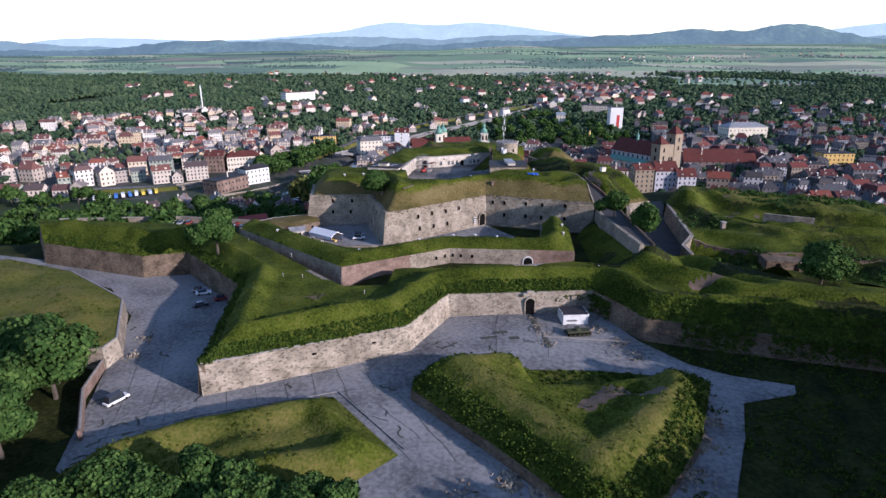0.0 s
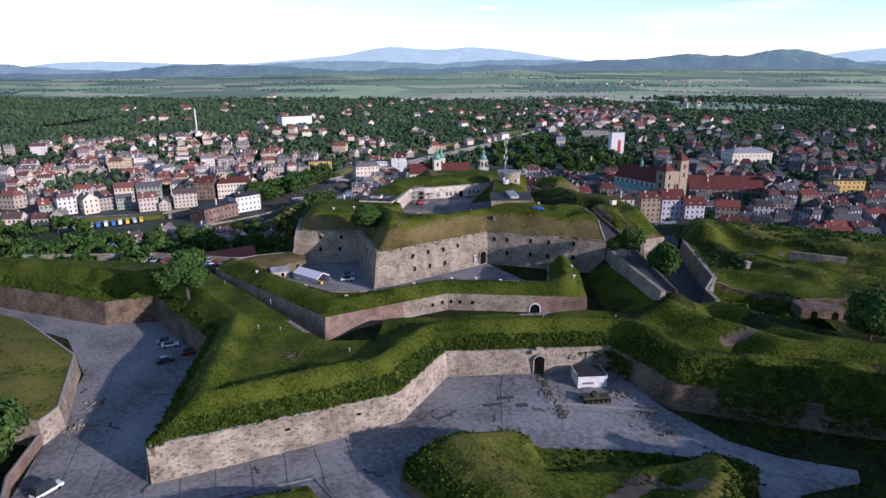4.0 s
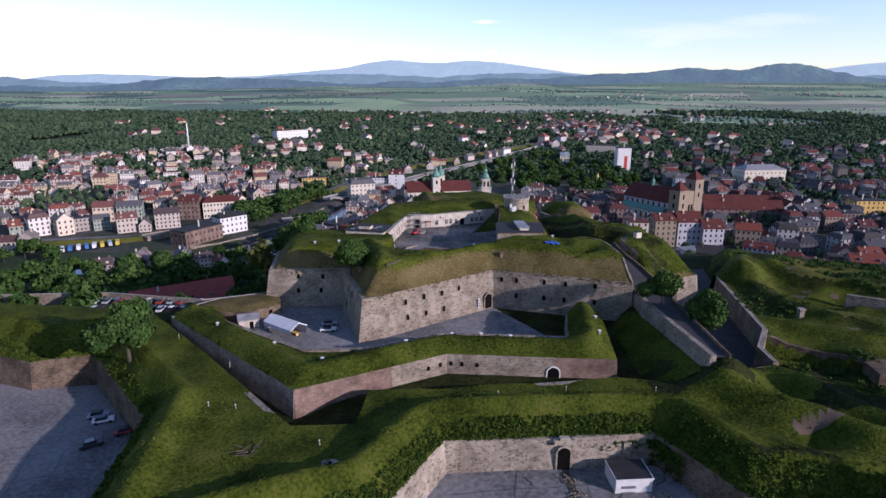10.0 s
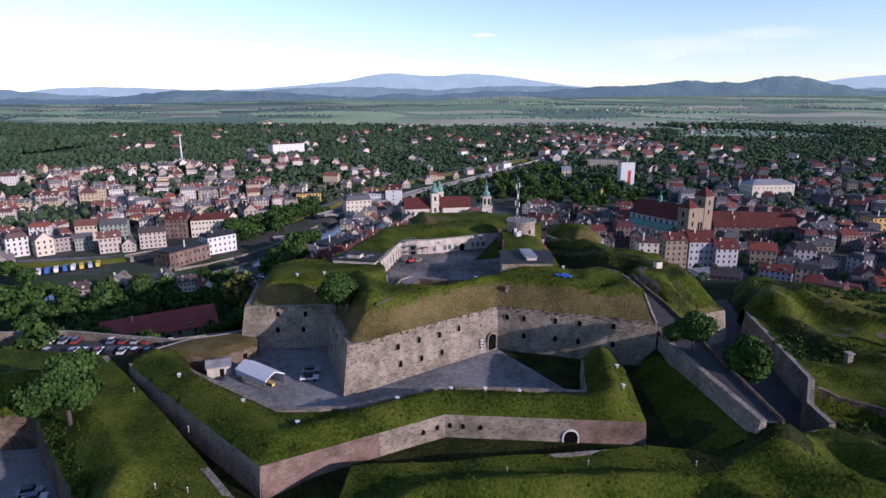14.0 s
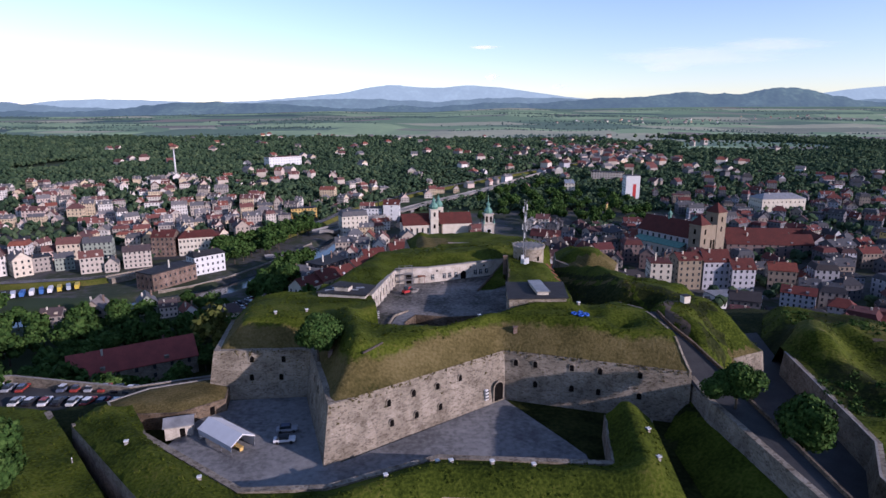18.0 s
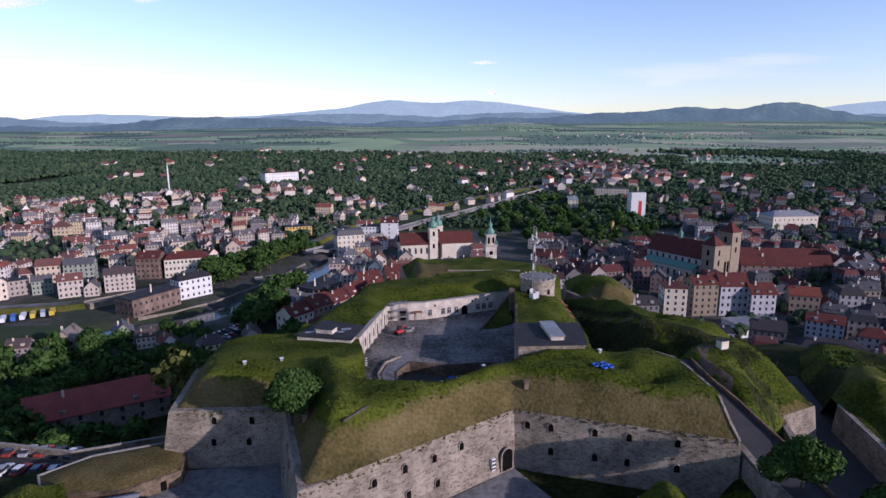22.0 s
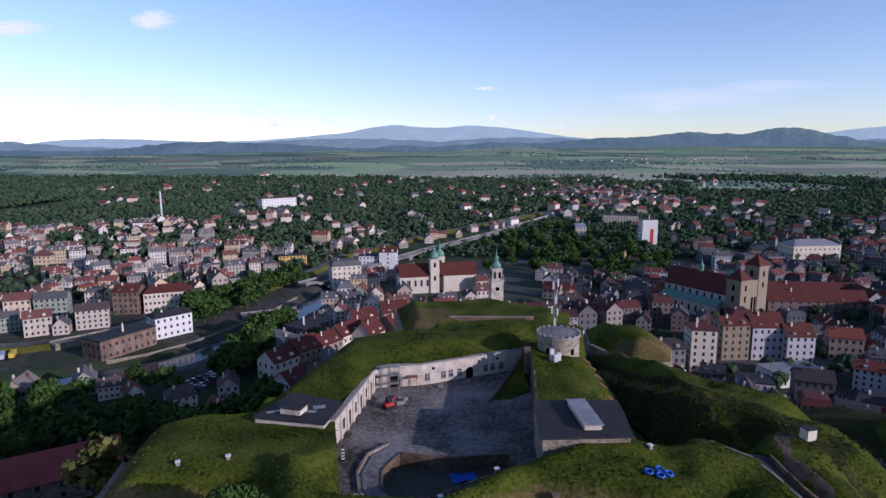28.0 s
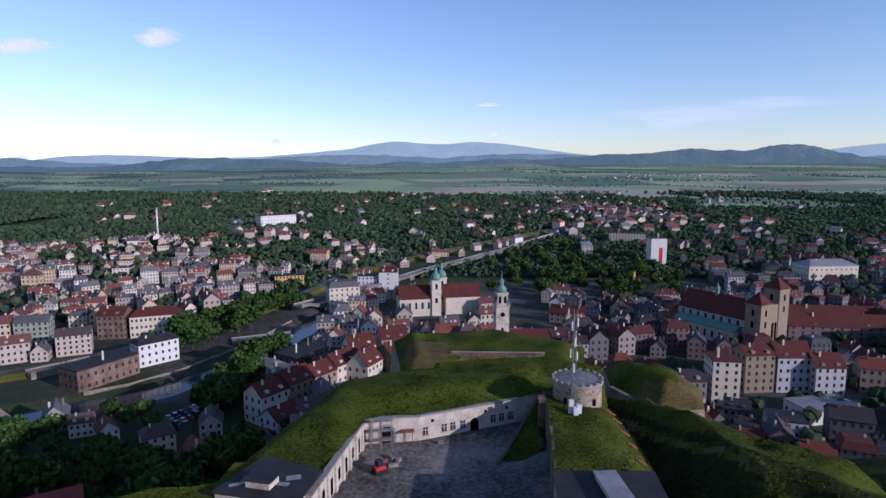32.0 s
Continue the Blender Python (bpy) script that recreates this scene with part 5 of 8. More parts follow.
for off_, h in prof:
    for p, q in zip(offset(line, off_), line):
        g = float(ground_z(*q))
        vs.append((*p, g - 0.2 + h * 2.6))
n = len(line)
mesh_object("embankment", vs, [(r * n + i, (r + 1) * n + i, (r + 1) * n + i + 1, r * n + i + 1) for r in range(3) for i in range(n - 1)], MEADOW, railway, smooth_faces=False)
ribbon("ballast", EMBANK, 3.4, rail_z, GRAVEL, 7.0, railway, lift=0.12)
for k in (-2.6, -1.1, 1.1, 2.6):
    ln = offset(cut(EMBANK, 7.0, False), k)
    ribbon("rail", ln, 0.09, rail_z, STEEL, 7.0, railway, lift=0.3)
ROAD = [(-330, 440), (-245, 480), (-180, 494), (-158, 505), (-128, 590), (-120, 640)]
ribbon("road_riverside", ROAD, 4.0, lambda x, y: float(ground_z(x, y)) + 0.12, ASPHALT, label="grey asphalt street below the town houses", category="road")
bridge = thing("railway_bridge", label="stone arched railway bridge over the river", category="bridge")
bm = bmesh.new()
mb = pose(-186, 441, TOWN, 0, 0, 50)
box(bm, -14, 14, -4.2, 4.2, -0.2, 2.5, 0.1, mb)
for sx in (-13, -4.5, 4.5, 13):
    box(bm, sx - 1.2, sx + 1.2, -4.0, 4.0, -4.2, 0.0, 0.1, mb)
part("arch_body", bm, STONE_GREY, bridge)
bm = bmesh.new()
for sy in (-4.1, 4.1):
    box(bm, -14, 14, sy - 0.2, sy + 0.2, 2.4, 3.4, 0.0, mb)
part("parapet", bm, STONE_GREY, bridge)
road_bridge = thing("road_bridge", label="flat grey road bridge crossing the river", category="bridge")
bm = bmesh.new()
mb = pose(-104, 497, TOWN, 0, 0, 25)
box(bm, -17, 17, -4.5, 4.5, 0.1, 1.0, 0.1, mb)
part("deck", bm, CONCRETE, road_bridge)
bm = bmesh.new()
for sy in (-4.4, 4.4):
    box(bm, -17, 17, sy - 0.12, sy + 0.12, 1.0, 1.9, 0.0, mb)
part("railing", bm, STEEL, road_bridge)

FLYOVER = [(-96, 560), (-62, 622), (-12, 700), (46, 772), (96, 830)]
flyover = thing("flyover", label="long pale concrete flyover beyond the river", category="bridge")


def deck_z(x, y):
    return float(ground_z(x, y)) + 5.0


wall("deck", FLYOVER, lambda x, y: deck_z(x, y) - 0.6, deck_z, COPING, 8.0, 0.0, flyover, cope=False)
wall("parapet", FLYOVER, deck_z, lambda x, y: deck_z(x, y) + 1.1, CONCRETE, 0.3, 0.0, flyover, cope=False)
wall("parapet", offset(FLYOVER, 7.7), deck_z, lambda x, y: deck_z(x, y) + 1.1, CONCRETE, 0.3, 0.0, flyover, cope=False)
for x, y in cut(FLYOVER, 24.0, False)[1:-1]:
    bm = bmesh.new()
    box(bm, -1.0, 1.0, -3.0, 3.0, -1.5, 4.6, 0.1, pose(x - 3, y + 2, float(ground_z(x, y)), 0, 0, -36))
    part("pier", bm, CONCRETE, flyover)
yard_wall = wall("retaining_wall", [(63, 812), (150, 925)], lambda x, y: float(ground_z(x, y)), lambda x, y: float(ground_z(x, y)) + 4.5, COPING, 0.8, 0.02, cope=False)
tagged(yard_wall, "long pale retaining wall beside the railway", "wall")

# ---- houses ----


def gable(bm, x0, x1, y0, y1, z, rise, over=0.45, hip=0.0, axis="x"):
    """A pitched roof slab with thickness over a rectangle; hip draws the ridge ends in."""
    if axis == "y":
        c = [(x0 - over, y0 - over), (x0 - over, y1 + over), (x1 + over, y1 + over), (x1 + over, y0 - over)]
        ra, rb = ((x0 + x1) / 2, y0 - over + hip), ((x0 + x1) / 2, y1 + over - hip)
        quads_ = [(c[0], c[1], rb, ra), (c[2], c[3], ra, rb)]
        ends = [(c[3], c[0], ra), (c[1], c[2], rb)]
    else:
        c = [(x0 - over, y0 - over), (x1 + over, y0 - over), (x1 + over, y1 + over), (x0 - over, y1 + over)]
        ra, rb = (x0 - over + hip, (y0 + y1) / 2), (x1 + over - hip, (y0 + y1) / 2)
        quads_ = [(c[0], c[1], rb, ra), (c[2], c[3], ra, rb)]
        ends = [(c[3], c[0], ra), (c[1], c[2], rb)]
    low, top = {}, {}

    def vert(p, lift):
        zz = z + (rise if p in (ra, rb) else -0.15) + lift
        key = (p, lift)
        if key not in low:
            low[key] = bm.verts.new((*p, zz))
        return low[key]

    for q in quads_:
        bm.faces.new([vert(p, 0.25) for p in q])
        bm.faces.new([vert(p, 0.0) for p in q[::-1]])
    for e in ends:
        if hip > 0:
            bm.faces.new([vert(p, 0.25) for p in e])
            bm.faces.new([vert(p, 0.0) for p in e[::-1]])
        else:
            a, b_, r = e
            for p, q in ((a, r), (r, b_)):
                bm.faces.new([vert(p, 0.0), vert(q, 0.0), vert(q, 0.25), vert(p, 0.25)])
    for q in quads_:
        a, b_ = q[0], q[1]
        bm.faces.new([vert(a, 0.0), vert(b_, 0.0), vert(b_, 0.25), vert(a, 0.25)])


def walls_bm(w, d, h, rise=0.0, axis="x"):
    """House walls with gable ends under the ridge."""
    bm = bmesh.new()
    box(bm, -w / 2, w / 2, -d / 2, d / 2, -3.0, h)
    if rise:
        if axis == "x":
            for sx in (-w / 2, w / 2):
                bm.faces.new([bm.verts.new((sx, -d / 2, h)), bm.verts.new((sx, d / 2, h)), bm.verts.new((sx, 0, h + rise))])
        else:
            for sy in (-d / 2, d / 2):
                bm.faces.new([bm.verts.new((-w / 2, sy, h)), bm.verts.new((w / 2, sy, h)), bm.verts.new((0, sy, h + rise))])
    return bm


def windows_bm(w, d, h, floors, cols, sides=True, ww=1.1, wh=1.6, z0=1.2):
    bm = bmesh.new()
    fh = h / floors
    for f in range(floors):
        z = z0 + f * fh
        for c in range(cols):
            x = -w / 2 + (c + 0.5) * w / cols
            for y in (-d / 2, d / 2):
                box(bm, x - ww / 2, x + ww / 2, y - 0.05, y + 0.05, z, z + wh)
        if sides:
            k = max(2, int(d / 3.2))
            for c in range(k):
                y = -d / 2 + (c + 0.5) * d / k
                for x in (-w / 2, w / 2):
                    box(bm, x - 0.05, x + 0.05, y - ww / 2, y + ww / 2, z, z + wh)
    return bm


def house_kind(w, d, h, floors, roof, rise, cols, wall_mat=RENDER, roof_mat=TILE, chimneys=2, axis="x", hip=0.0):
    root = thing("house")
    part("shell", walls_bm(w, d, h, rise if roof == "gable" and hip == 0 else 0, axis), wall_mat, root)
    bm = bmesh.new()
    if roof == "gable":
        gable(bm, -w / 2, w / 2, -d / 2, d / 2, h, rise, hip=hip, axis=axis)
    elif roof == "mansard":
        r = bmesh.ops.create_cube(bm, size=1)["verts"]
        for v in r:
            t = v.co.z > 0
            v.co = Vector((v.co.x * (w + (0.5 if not t else -2.6)), v.co.y * (d + (0.5 if not t else -2.6)), h - 0.1 + (rise if t else 0)))
    else:
        box(bm, -w / 2 - 0.2, w / 2 + 0.2, -d / 2 - 0.2, d / 2 + 0.2, h, h + 0.5)
    part("roof", bm, roof_mat, root)
    wb = windows_bm(w, d, h, floors, cols)
    tagged(part("glazing", wb, GLASS, root), kind="stuff")
    for k in range(chimneys):
        bm = bmesh.new()
        x = (k + 0.5) / chimneys * w - w / 2 + 0.4
        y = d * (0.12 if k % 2 else -0.12)
        box(bm, x - 0.4, x + 0.4, y - 0.3, y + 0.3, h + 0.2, h + max(rise, 0.8) + 1.0, 0.05)
        part("chimney", bm, BRICK_WALL if k % 2 else CREAM, root)
    if roof == "gable" and w > 10 and hip == 0 and axis == "x":
        for x in (-w / 4, w / 4):
            bm = bmesh.new()
            box(bm, x - 0.8, x + 0.8, -d / 2 + 0.6, -d / 2 + 3.2, h + 0.2, h + 1.9, 0.0)
            part("dormer", bm, wall_mat, root)
    return root


def all_kinds(wm, rm):
    return [
        house_kind(11, 10, 7.5, 2, "gable", 3.6, 4, wall_mat=wm, roof_mat=rm),
        house_kind(14, 11, 11, 3, "gable", 3.6, 5, wall_mat=wm, roof_mat=rm),
        house_kind(18, 12, 12, 4, "gable", 3.4, 6, wall_mat=wm, roof_mat=rm),
        house_kind(12, 12, 12.0, 4, "mansard", 3.0, 4, wall_mat=wm, roof_mat=rm),
        house_kind(16, 12, 13.0, 4, "gable", 3.6, 5, hip=4.5, wall_mat=wm, roof_mat=rm),
        house_kind(10, 13, 10.5, 3, "gable", 4.4, 3, axis="y", wall_mat=wm, roof_mat=rm),
        house_kind(24, 12, 13, 4, "gable", 3.4, 8, wall_mat=wm, roof_mat=rm),
        house_kind(15, 14, 11.0, 3, "flat", 0, 5, roof_mat=BITUMEN, wall_mat=wm),
        house_kind(9, 11, 6.0, 2, "gable", 4.6, 3, axis="y", wall_mat=wm, roof_mat=rm),
        house_kind(13, 11, 10.0, 3, "gable", 4.0, 4, hip=4.0, wall_mat=wm, roof_mat=rm),
    ]


KINDS = all_kinds(RENDER, TILE)
KINDS_OLD = all_kinds(RENDER_GREY_SHADED, TILE_SHADED)
SIZES = [(11, 10), (14, 11), (18, 12), (12, 12), (16, 12), (10, 13), (24, 12), (15, 14), (9, 11), (13, 11)]
HOUSE_WORDS = ["small rendered town house under a pitched tile roof", "three-storey rendered town house with a tiled gable roof", "long rendered tenement with a pitched tile roof", "tall tenement with a steep mansard roof", "four-storey tenement with a hipped tile roof", "narrow gabled town house facing the street", "long three-storey row tenement with a tile roof", "flat-roofed rendered block between the houses", "small gabled cottage with a steep tile roof", "three-storey house with a hipped tile roof"]
taken = []


def claim(x, y, r):
    taken.append((x, y, r))


for x, y, r in [(-180, 505, 26), (-158, 428, 17), (-146, 455, 15), (-8, 566, 34), (30, 447, 12), (178, 502, 32), (225, 510, 44), (121, 405, 11), (142, 418, 14), (157, 420, 10), (170, 414, 12), (155, 388, 18), (168, 352, 14), (210, 740, 14), (222, 850, 22), (166, 712, 20), (154, 790, 16), (340, 680, 34), (-232, 982, 34), (334, 505, 18), (-130, 660, 18), (-44, 648, 12), (-62, 648, 10), (-72, 584, 14), (-222, 415, 20), (-112, 432, 18), (152, 624, 4), (-112, 305, 14)]:
    claim(x, y, r)
# a terrace of red-roofed tenements at the foot of the hill: place, turn, width, depth, eaves height, rise
TERRACE = [(-68, 385.5, 56, 13.5, 11, 11.5, 4.4), (-60.5, 396.8, 56, 13.5, 11, 12.3, 4.8), (-52.9, 408, 56, 13.5, 11, 11.6, 4.4), (-45.3, 419.2, 56, 13.5, 11, 12.6, 4.8), (-40, 433, 52, 12, 11, 11.8, 5.0), (-57, 369, 56, 14, 10, 9.0, 4.0), (-33.5, 419, 66, 13, 11, 12.5, 6.0), (-22.5, 431, 60, 13, 12, 12.0, 6.5), (-25, 462, 20, 14, 11, 12.0, 5.5), (-41, 452, 30, 14, 11, 11.0, 4.8)]
for row in TERRACE:
    claim(row[0], row[1], 6.2)
claim(-68, 443, 13)


def free(x, y, r):
    return all((x - a) ** 2 + (y - b) ** 2 > (r + c) ** 2 for a, b, c in taken)


rng = np.random.default_rng(77)
many = []


def town_rows(ring, angle, street, kinds, fill=0.9, grow=0.0):
    """Rows of houses along parallel streets inside a ring."""
    ca, sa = math.cos(angle), math.sin(angle)
    xs, ys = np.array(ring).T
    cx_, cy_ = xs.mean(), ys.mean()
    reach = max(np.ptp(xs), np.ptp(ys))
    v = -reach
    row = 0
    while v < reach:
        u = -reach
        bend = rng.uniform(-3, 3)
        while u < reach:
            k = int(rng.choice(kinds))
            w, d = SIZES[k]
            u += w / 2
            x = cx_ + u * ca - (v + bend) * sa
            y = cy_ + u * sa + (v + bend) * ca
            u += w / 2 + (0.3 if rng.uniform() < 0.6 else rng.uniform(2, 9)) + grow * max(0, y - 500) * 0.02
            if not within(ring, x, y) or rng.uniform() > fill * np.clip(1.25 - (y - 560) / 420 - (0.35 * smooth((y - 560) / 120) if x > 110 else 0), 0.25, 1.0):
                continue
            if y > 430 and noise2(x, y, 55, 83) > 0.42:
                continue
            if along(EMBANK, x, y) < 13 or along(FLYOVER, x, y) < 15 or along(RIVER, x, y) < 19 or along(ROAD, x, y) < 10 or not free(x, y, 5.2):
                continue
            g = float(ground_z(x, y))
            many.append((x, y, g, k, math.degrees(angle) + (180 if row % 2 else 0) + 55 * float(noise2(x, y, 90, 87)) + rng.uniform(-9, 9)))
            claim(x, y, 5.2)
        v += 12.0 if row % 2 == 0 else street
        row += 1


town_rows(LEFT_TOWN, 0.18, 17, [0, 0, 1, 1, 3, 5, 5, 8, 8, 9, 7, 2], 0.74)
town_rows(MID_TOWN, 0.42, 15, [0, 1, 1, 5, 5, 8, 8, 9], 0.97)
town_rows(RIGHT_TOWN, -0.12, 17, [0, 1, 2, 3, 0, 5, 7, 8, 9, 3, 5], 0.84)
town_rows(BACK_TOWN, 0.75, 40, [0, 0, 8, 8, 1, 9], 0.55)
many.sort(key=lambda r: math.hypot(r[0] - 10, r[1] - 100))
for (x, y), k, a in zip(RIVERSIDE, (8, 0, 8, 9, 8, 0, 5, 9, 8, 0, 8, 1, 5, 8), (30, 25, 40, 35, 20, 30, 35, 30, 10, 15, 50, 30, 25, 25)):
    if free(x, y, 5):
        claim(x, y, 6)
        many.append((x, y, float(ground_z(x, y)), k, a))
many.sort(key=lambda r: math.hypot(r[0] - 10, r[1] - 100))
near_houses, far_houses = many[:290], many[290:]
# houses right of x = 60 take the set with cloud shade in its colours
for x, y, g, k, a in near_houses:
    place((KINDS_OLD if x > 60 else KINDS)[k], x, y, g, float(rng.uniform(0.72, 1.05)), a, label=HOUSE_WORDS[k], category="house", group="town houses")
fv, ff, fm = [], [], []
count = 0
for x, y, g, k, a in far_houses:
    m = np.array(pose(x, y, g, 0, 0, a) @ Matrix.Diagonal((*(0.8 + 0.3 * noise2(np.array([x, x + 40, x + 90]), y, 3, 88)), 1)))
    for p in KINDS[k].children:
        slot = {"shell": 0, "roof": 1, "glazing": 2}.get(p.name.split(".")[0], 0)
        if slot == 2 and y > 800:
            continue
        co = np.empty(len(p.data.vertices) * 3)
        p.data.vertices.foreach_get("co", co)
        co = co.reshape(-1, 3) @ m[:3, :3].T + m[:3, 3]
        fv.append(co)
        for f in p.data.polygons:
            ff.append([count + i for i in f.vertices])
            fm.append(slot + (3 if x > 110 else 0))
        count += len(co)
far = mesh_object("far_houses", np.concatenate(fv).tolist(), ff, [RENDER_ISLE, TILE_ISLE, GLASS, SHADED_ISLE, SHADED_TILE_ISLE, GLASS])
far.data.polygons.foreach_set("material_index", fm)
tagged(far, "dense houses of the outer town with tile roofs", "houses", kind="stuff")

# villas scattered through the woods
rng = np.random.default_rng(91)
fv, ff, fm, count = [], [], [], 0
for n in range(260):
    x, y = rng.uniform(-700, 700), rng.uniform(860, 1900)
    if rng.uniform() < 0.5:
        x, y = rng.normal(300, 80), rng.normal(1150, 130)
    out = n > 200
    if out:
        y = [3050, 2700][n % 2] + rng.normal() * 90
        x = [0.62, 0.32][n % 2] * y + rng.normal() * 190
    k = [0, 8, 0, 9][n % 4]
    m = np.array(pose(x, y, float(farm_z(x, y) if out else ground_z(x, y)) + (0.0 if out else 2.0), 0, 0, rng.uniform(0, 180)) @ Matrix.Scale(0.65 if out else 1.05, 4))
    for p in KINDS[k].children:
        slot = {"shell": 0, "roof": 1}.get(p.name.split(".")[0])
        if slot is None:
            continue
        co = np.empty(len(p.data.vertices) * 3)
        p.data.vertices.foreach_get("co", co)
        fv.append(co.reshape(-1, 3) @ m[:3, :3].T + m[:3, 3])
        for f in p.data.polygons:
            ff.append([count + i for i in f.vertices])
            fm.append(slot)
        count += len(fv[-1])
villas = mesh_object("distant_villas", np.concatenate(fv).tolist(), ff, [RENDER_ISLE, TILE_ISLE])
villas.data.polygons.foreach_set("material_index", fm)
tagged(villas, "distant suburb of red-roofed houses among the woods", "houses", kind="stuff")

# ---- landmarks of the town ----


def block(name, x, y, turn, w, d, h, floors, cols, wall_mat, roof_mat, roof="gable", rise=4.0, hip=0.0, label="", category="building", z=TOWN, chimneys=2, ww=1.2, wh=1.7):
    root = house_kind(w, d, h, floors, roof, rise, cols, wall_mat, roof_mat, chimneys, hip=hip)
    root.name = name
    root.matrix_world = pose(x, y, z, 0, 0, turn)
    return tagged(root, label, category)


block("corner_tenement", -193, 503, 5, 15, 14, 14, 4, 5, BRICK_WALL, RED_TILE, label="red and white brick tenement by the railway road")
block("long_tenement", -172, 509, 22, 27, 13, 12.5, 3, 11, CREAM, RED_TILE, hip=5, label="long cream tenement with a red tile roof")
block("river_works", -159, 428, 63, 30, 14, 9.5, 2, 9, BRICK_WALL, BITUMEN, "flat", label="old red brick works beside the river", chimneys=1)
block("river_house", -147, 456, 49, 20, 11, 11.5, 3, 6, WHITE, BITUMEN, rise=2.4, hip=2, label="white three-storey house on the river quay")
block("white_gable_house", -44.5, 648, 0, 15, 14, 15, 4, 1, WHITE, RED_TILE, rise=4, label="tall white building with a blank front gable")
block("white_low_house", -62, 650, 0, 16, 12, 11, 3, 5, WHITE, BITUMEN, "flat", label="low white office building beside the tall one")
block("mansard_tenement", -72, 584, 22, 22, 14, 15, 4, 6, CREAM, TILE, "mansard", 4.0, label="orange and cream corner tenement with mansard roof")
block("yellow_terrace", -131, 660, 18, 24, 11, 9.5, 3, 8, OCHRE, BITUMEN, "flat", label="long yellow terrace house")
block("white_end_block", 121, 405, -8, 11, 13, 19, 6, 3, CREAM, RED_TILE, "flat", label="six-storey white block with blank end wall")
block("cream_tenement", 142, 420, 5, 14, 12, 17, 5, 4, SANDSTONE, RED_TILE, rise=3.5, label="five-storey cream tenement with a red roof")
block("red_roof_tenement", 157.5, 420, 0, 15, 12, 16, 4, 5, RENDER_GREY_SHADED, RED_TILE, rise=6, label="tenement with a high red tile roof")
block("gabled_tenement", 170.5, 415, 0, 13, 12, 13, 4, 4, RENDER_GREY_SHADED, RED_TILE, rise=5, label="pale tenement with shaped white gables")
block("supermarket", 155, 389, 12, 24, 15, 5.0, 1, 6, WHITE, TIN, "flat", label="low flat-roofed shop with pale sheet roof", chimneys=0)
block("yellow_hall", 168, 352, -12, 26, 13, 7, 2, 9, CREAM, BITUMEN, rise=2.5, hip=5, label="cream two-storey hall with a dark hipped roof")
block("yellow_school", 334, 506, 0, 26, 13, 14, 4, 7, OCHRE, BITUMEN, "flat", label="bright yellow four-storey building")
block("town_mansion", 340, 682, 6, 46, 22, 16, 3, 10, CREAM, TIN, rise=4.5, hip=9, label="large white public building with a pale hipped roof")
block("slab_flats", 216, 852, -20, 40, 12, 26, 9, 12, RENDER, BITUMEN, "flat", label="long slab block of flats")
block("low_pavilion", 167, 711, 15, 34, 12, 6, 2, 10, WHITE, BITUMEN, "flat", label="long low white pavilion with ribbon windows", chimneys=0)
block("narrow_flats", 154, 792, 80, 40, 11, 20, 6, 9, CREAM, TIN, "flat", label="narrow cream block of flats")
block("wood_edge_hospital", -232, 980, 42, 52, 16, 20, 5, 12, WHITE, RED_TILE, "flat", label="long white five-storey building at the wood's edge", z=-11)
for k, (x, y, a, w, d, h, rise) in enumerate(TERRACE):
    tagged(block("tenement", x, y, a, w, d, h, 3, 4, (CREAM, SANDSTONE, RENDER_GREY_SHADED)[k % 3], RED_TILE, rise=rise, label="three-storey tenement with a steep red tile roof below the hill"), group="red-roofed tenements", label="three-storey tenement with a steep red tile roof below the hill", category="building")
block("flat_works", -68, 443, 56, 22, 15, 10, 3, 7, RENDER_GREY_SHADED, BITUMEN, "flat", label="grey flat-roofed building behind the red-roofed terrace")
block("red_barn", -114, 300, 32, 42, 16, 6.5, 2, 7, STONE_GREY, BARN_TILE, rise=6, label="long barn-like house with a dull red roof", z=-27.5)

tower = block("high_rise", 209.5, 737, 0, 15, 14, 33, 11, 4, WHITE, BITUMEN, "flat", label="white high-rise with one red stripe on its end wall", chimneys=1)
bm = bmesh.new()
box(bm, 0.0, 3.6, -7.12, -6.95, 0, 24)
part("red_stripe", bm, RED, tower, "red painted stripe")
bm = bmesh.new()
box(bm, -7.6, 7.6, -7.1, -7.02, -1, 32.8)
part("end_wall", bm, WHITE, tower)

stack = thing("factory_chimney", pose(-345, 872, -14), "slim pale factory chimney above the woods", "chimney")
bm = bmesh.new()
cyl(bm, 1.3, 0.8, -2, 40, 14)
part("shaft", bm, WHITE, stack, smooth_faces=True)
bm = bmesh.new()
cyl(bm, 1.15, 1.15, 38.6, 40.2, 14)
part("rim", bm, STEEL, stack)
stack2 = thing("brick_chimney", pose(152.6, 624.5, TOWN), "short yellow brick boiler chimney in the town", "chimney")
bm = bmesh.new()
cyl(bm, 1.3, 0.9, -1, 19, 12)
part("shaft", bm, OCHRE, stack2, smooth_faces=True)
bm = bmesh.new()
cyl(bm, 1.15, 1.15, 18.2, 19.3, 12)
part("rim", bm, BRICK_WALL, stack2)

# town hall tower
hall = thing("town_hall_tower", pose(30.2, 444, TOWN, 0, 0, 8), "pale stone clock tower with a green copper spire", "tower")
bm = bmesh.new()
box(bm, -3.2, 3.2, -3.2, 3.2, -1, 33, 0.1)
box(bm, -3.45, 3.45, -3.45, 3.45, 24.6, 25.1, 0.1)
box(bm, -3.6, 3.6, -3.6, 3.6, 32.6, 33.4, 0.1)
part("shaft", bm, PLASTER, hall)
bm = bmesh.new()
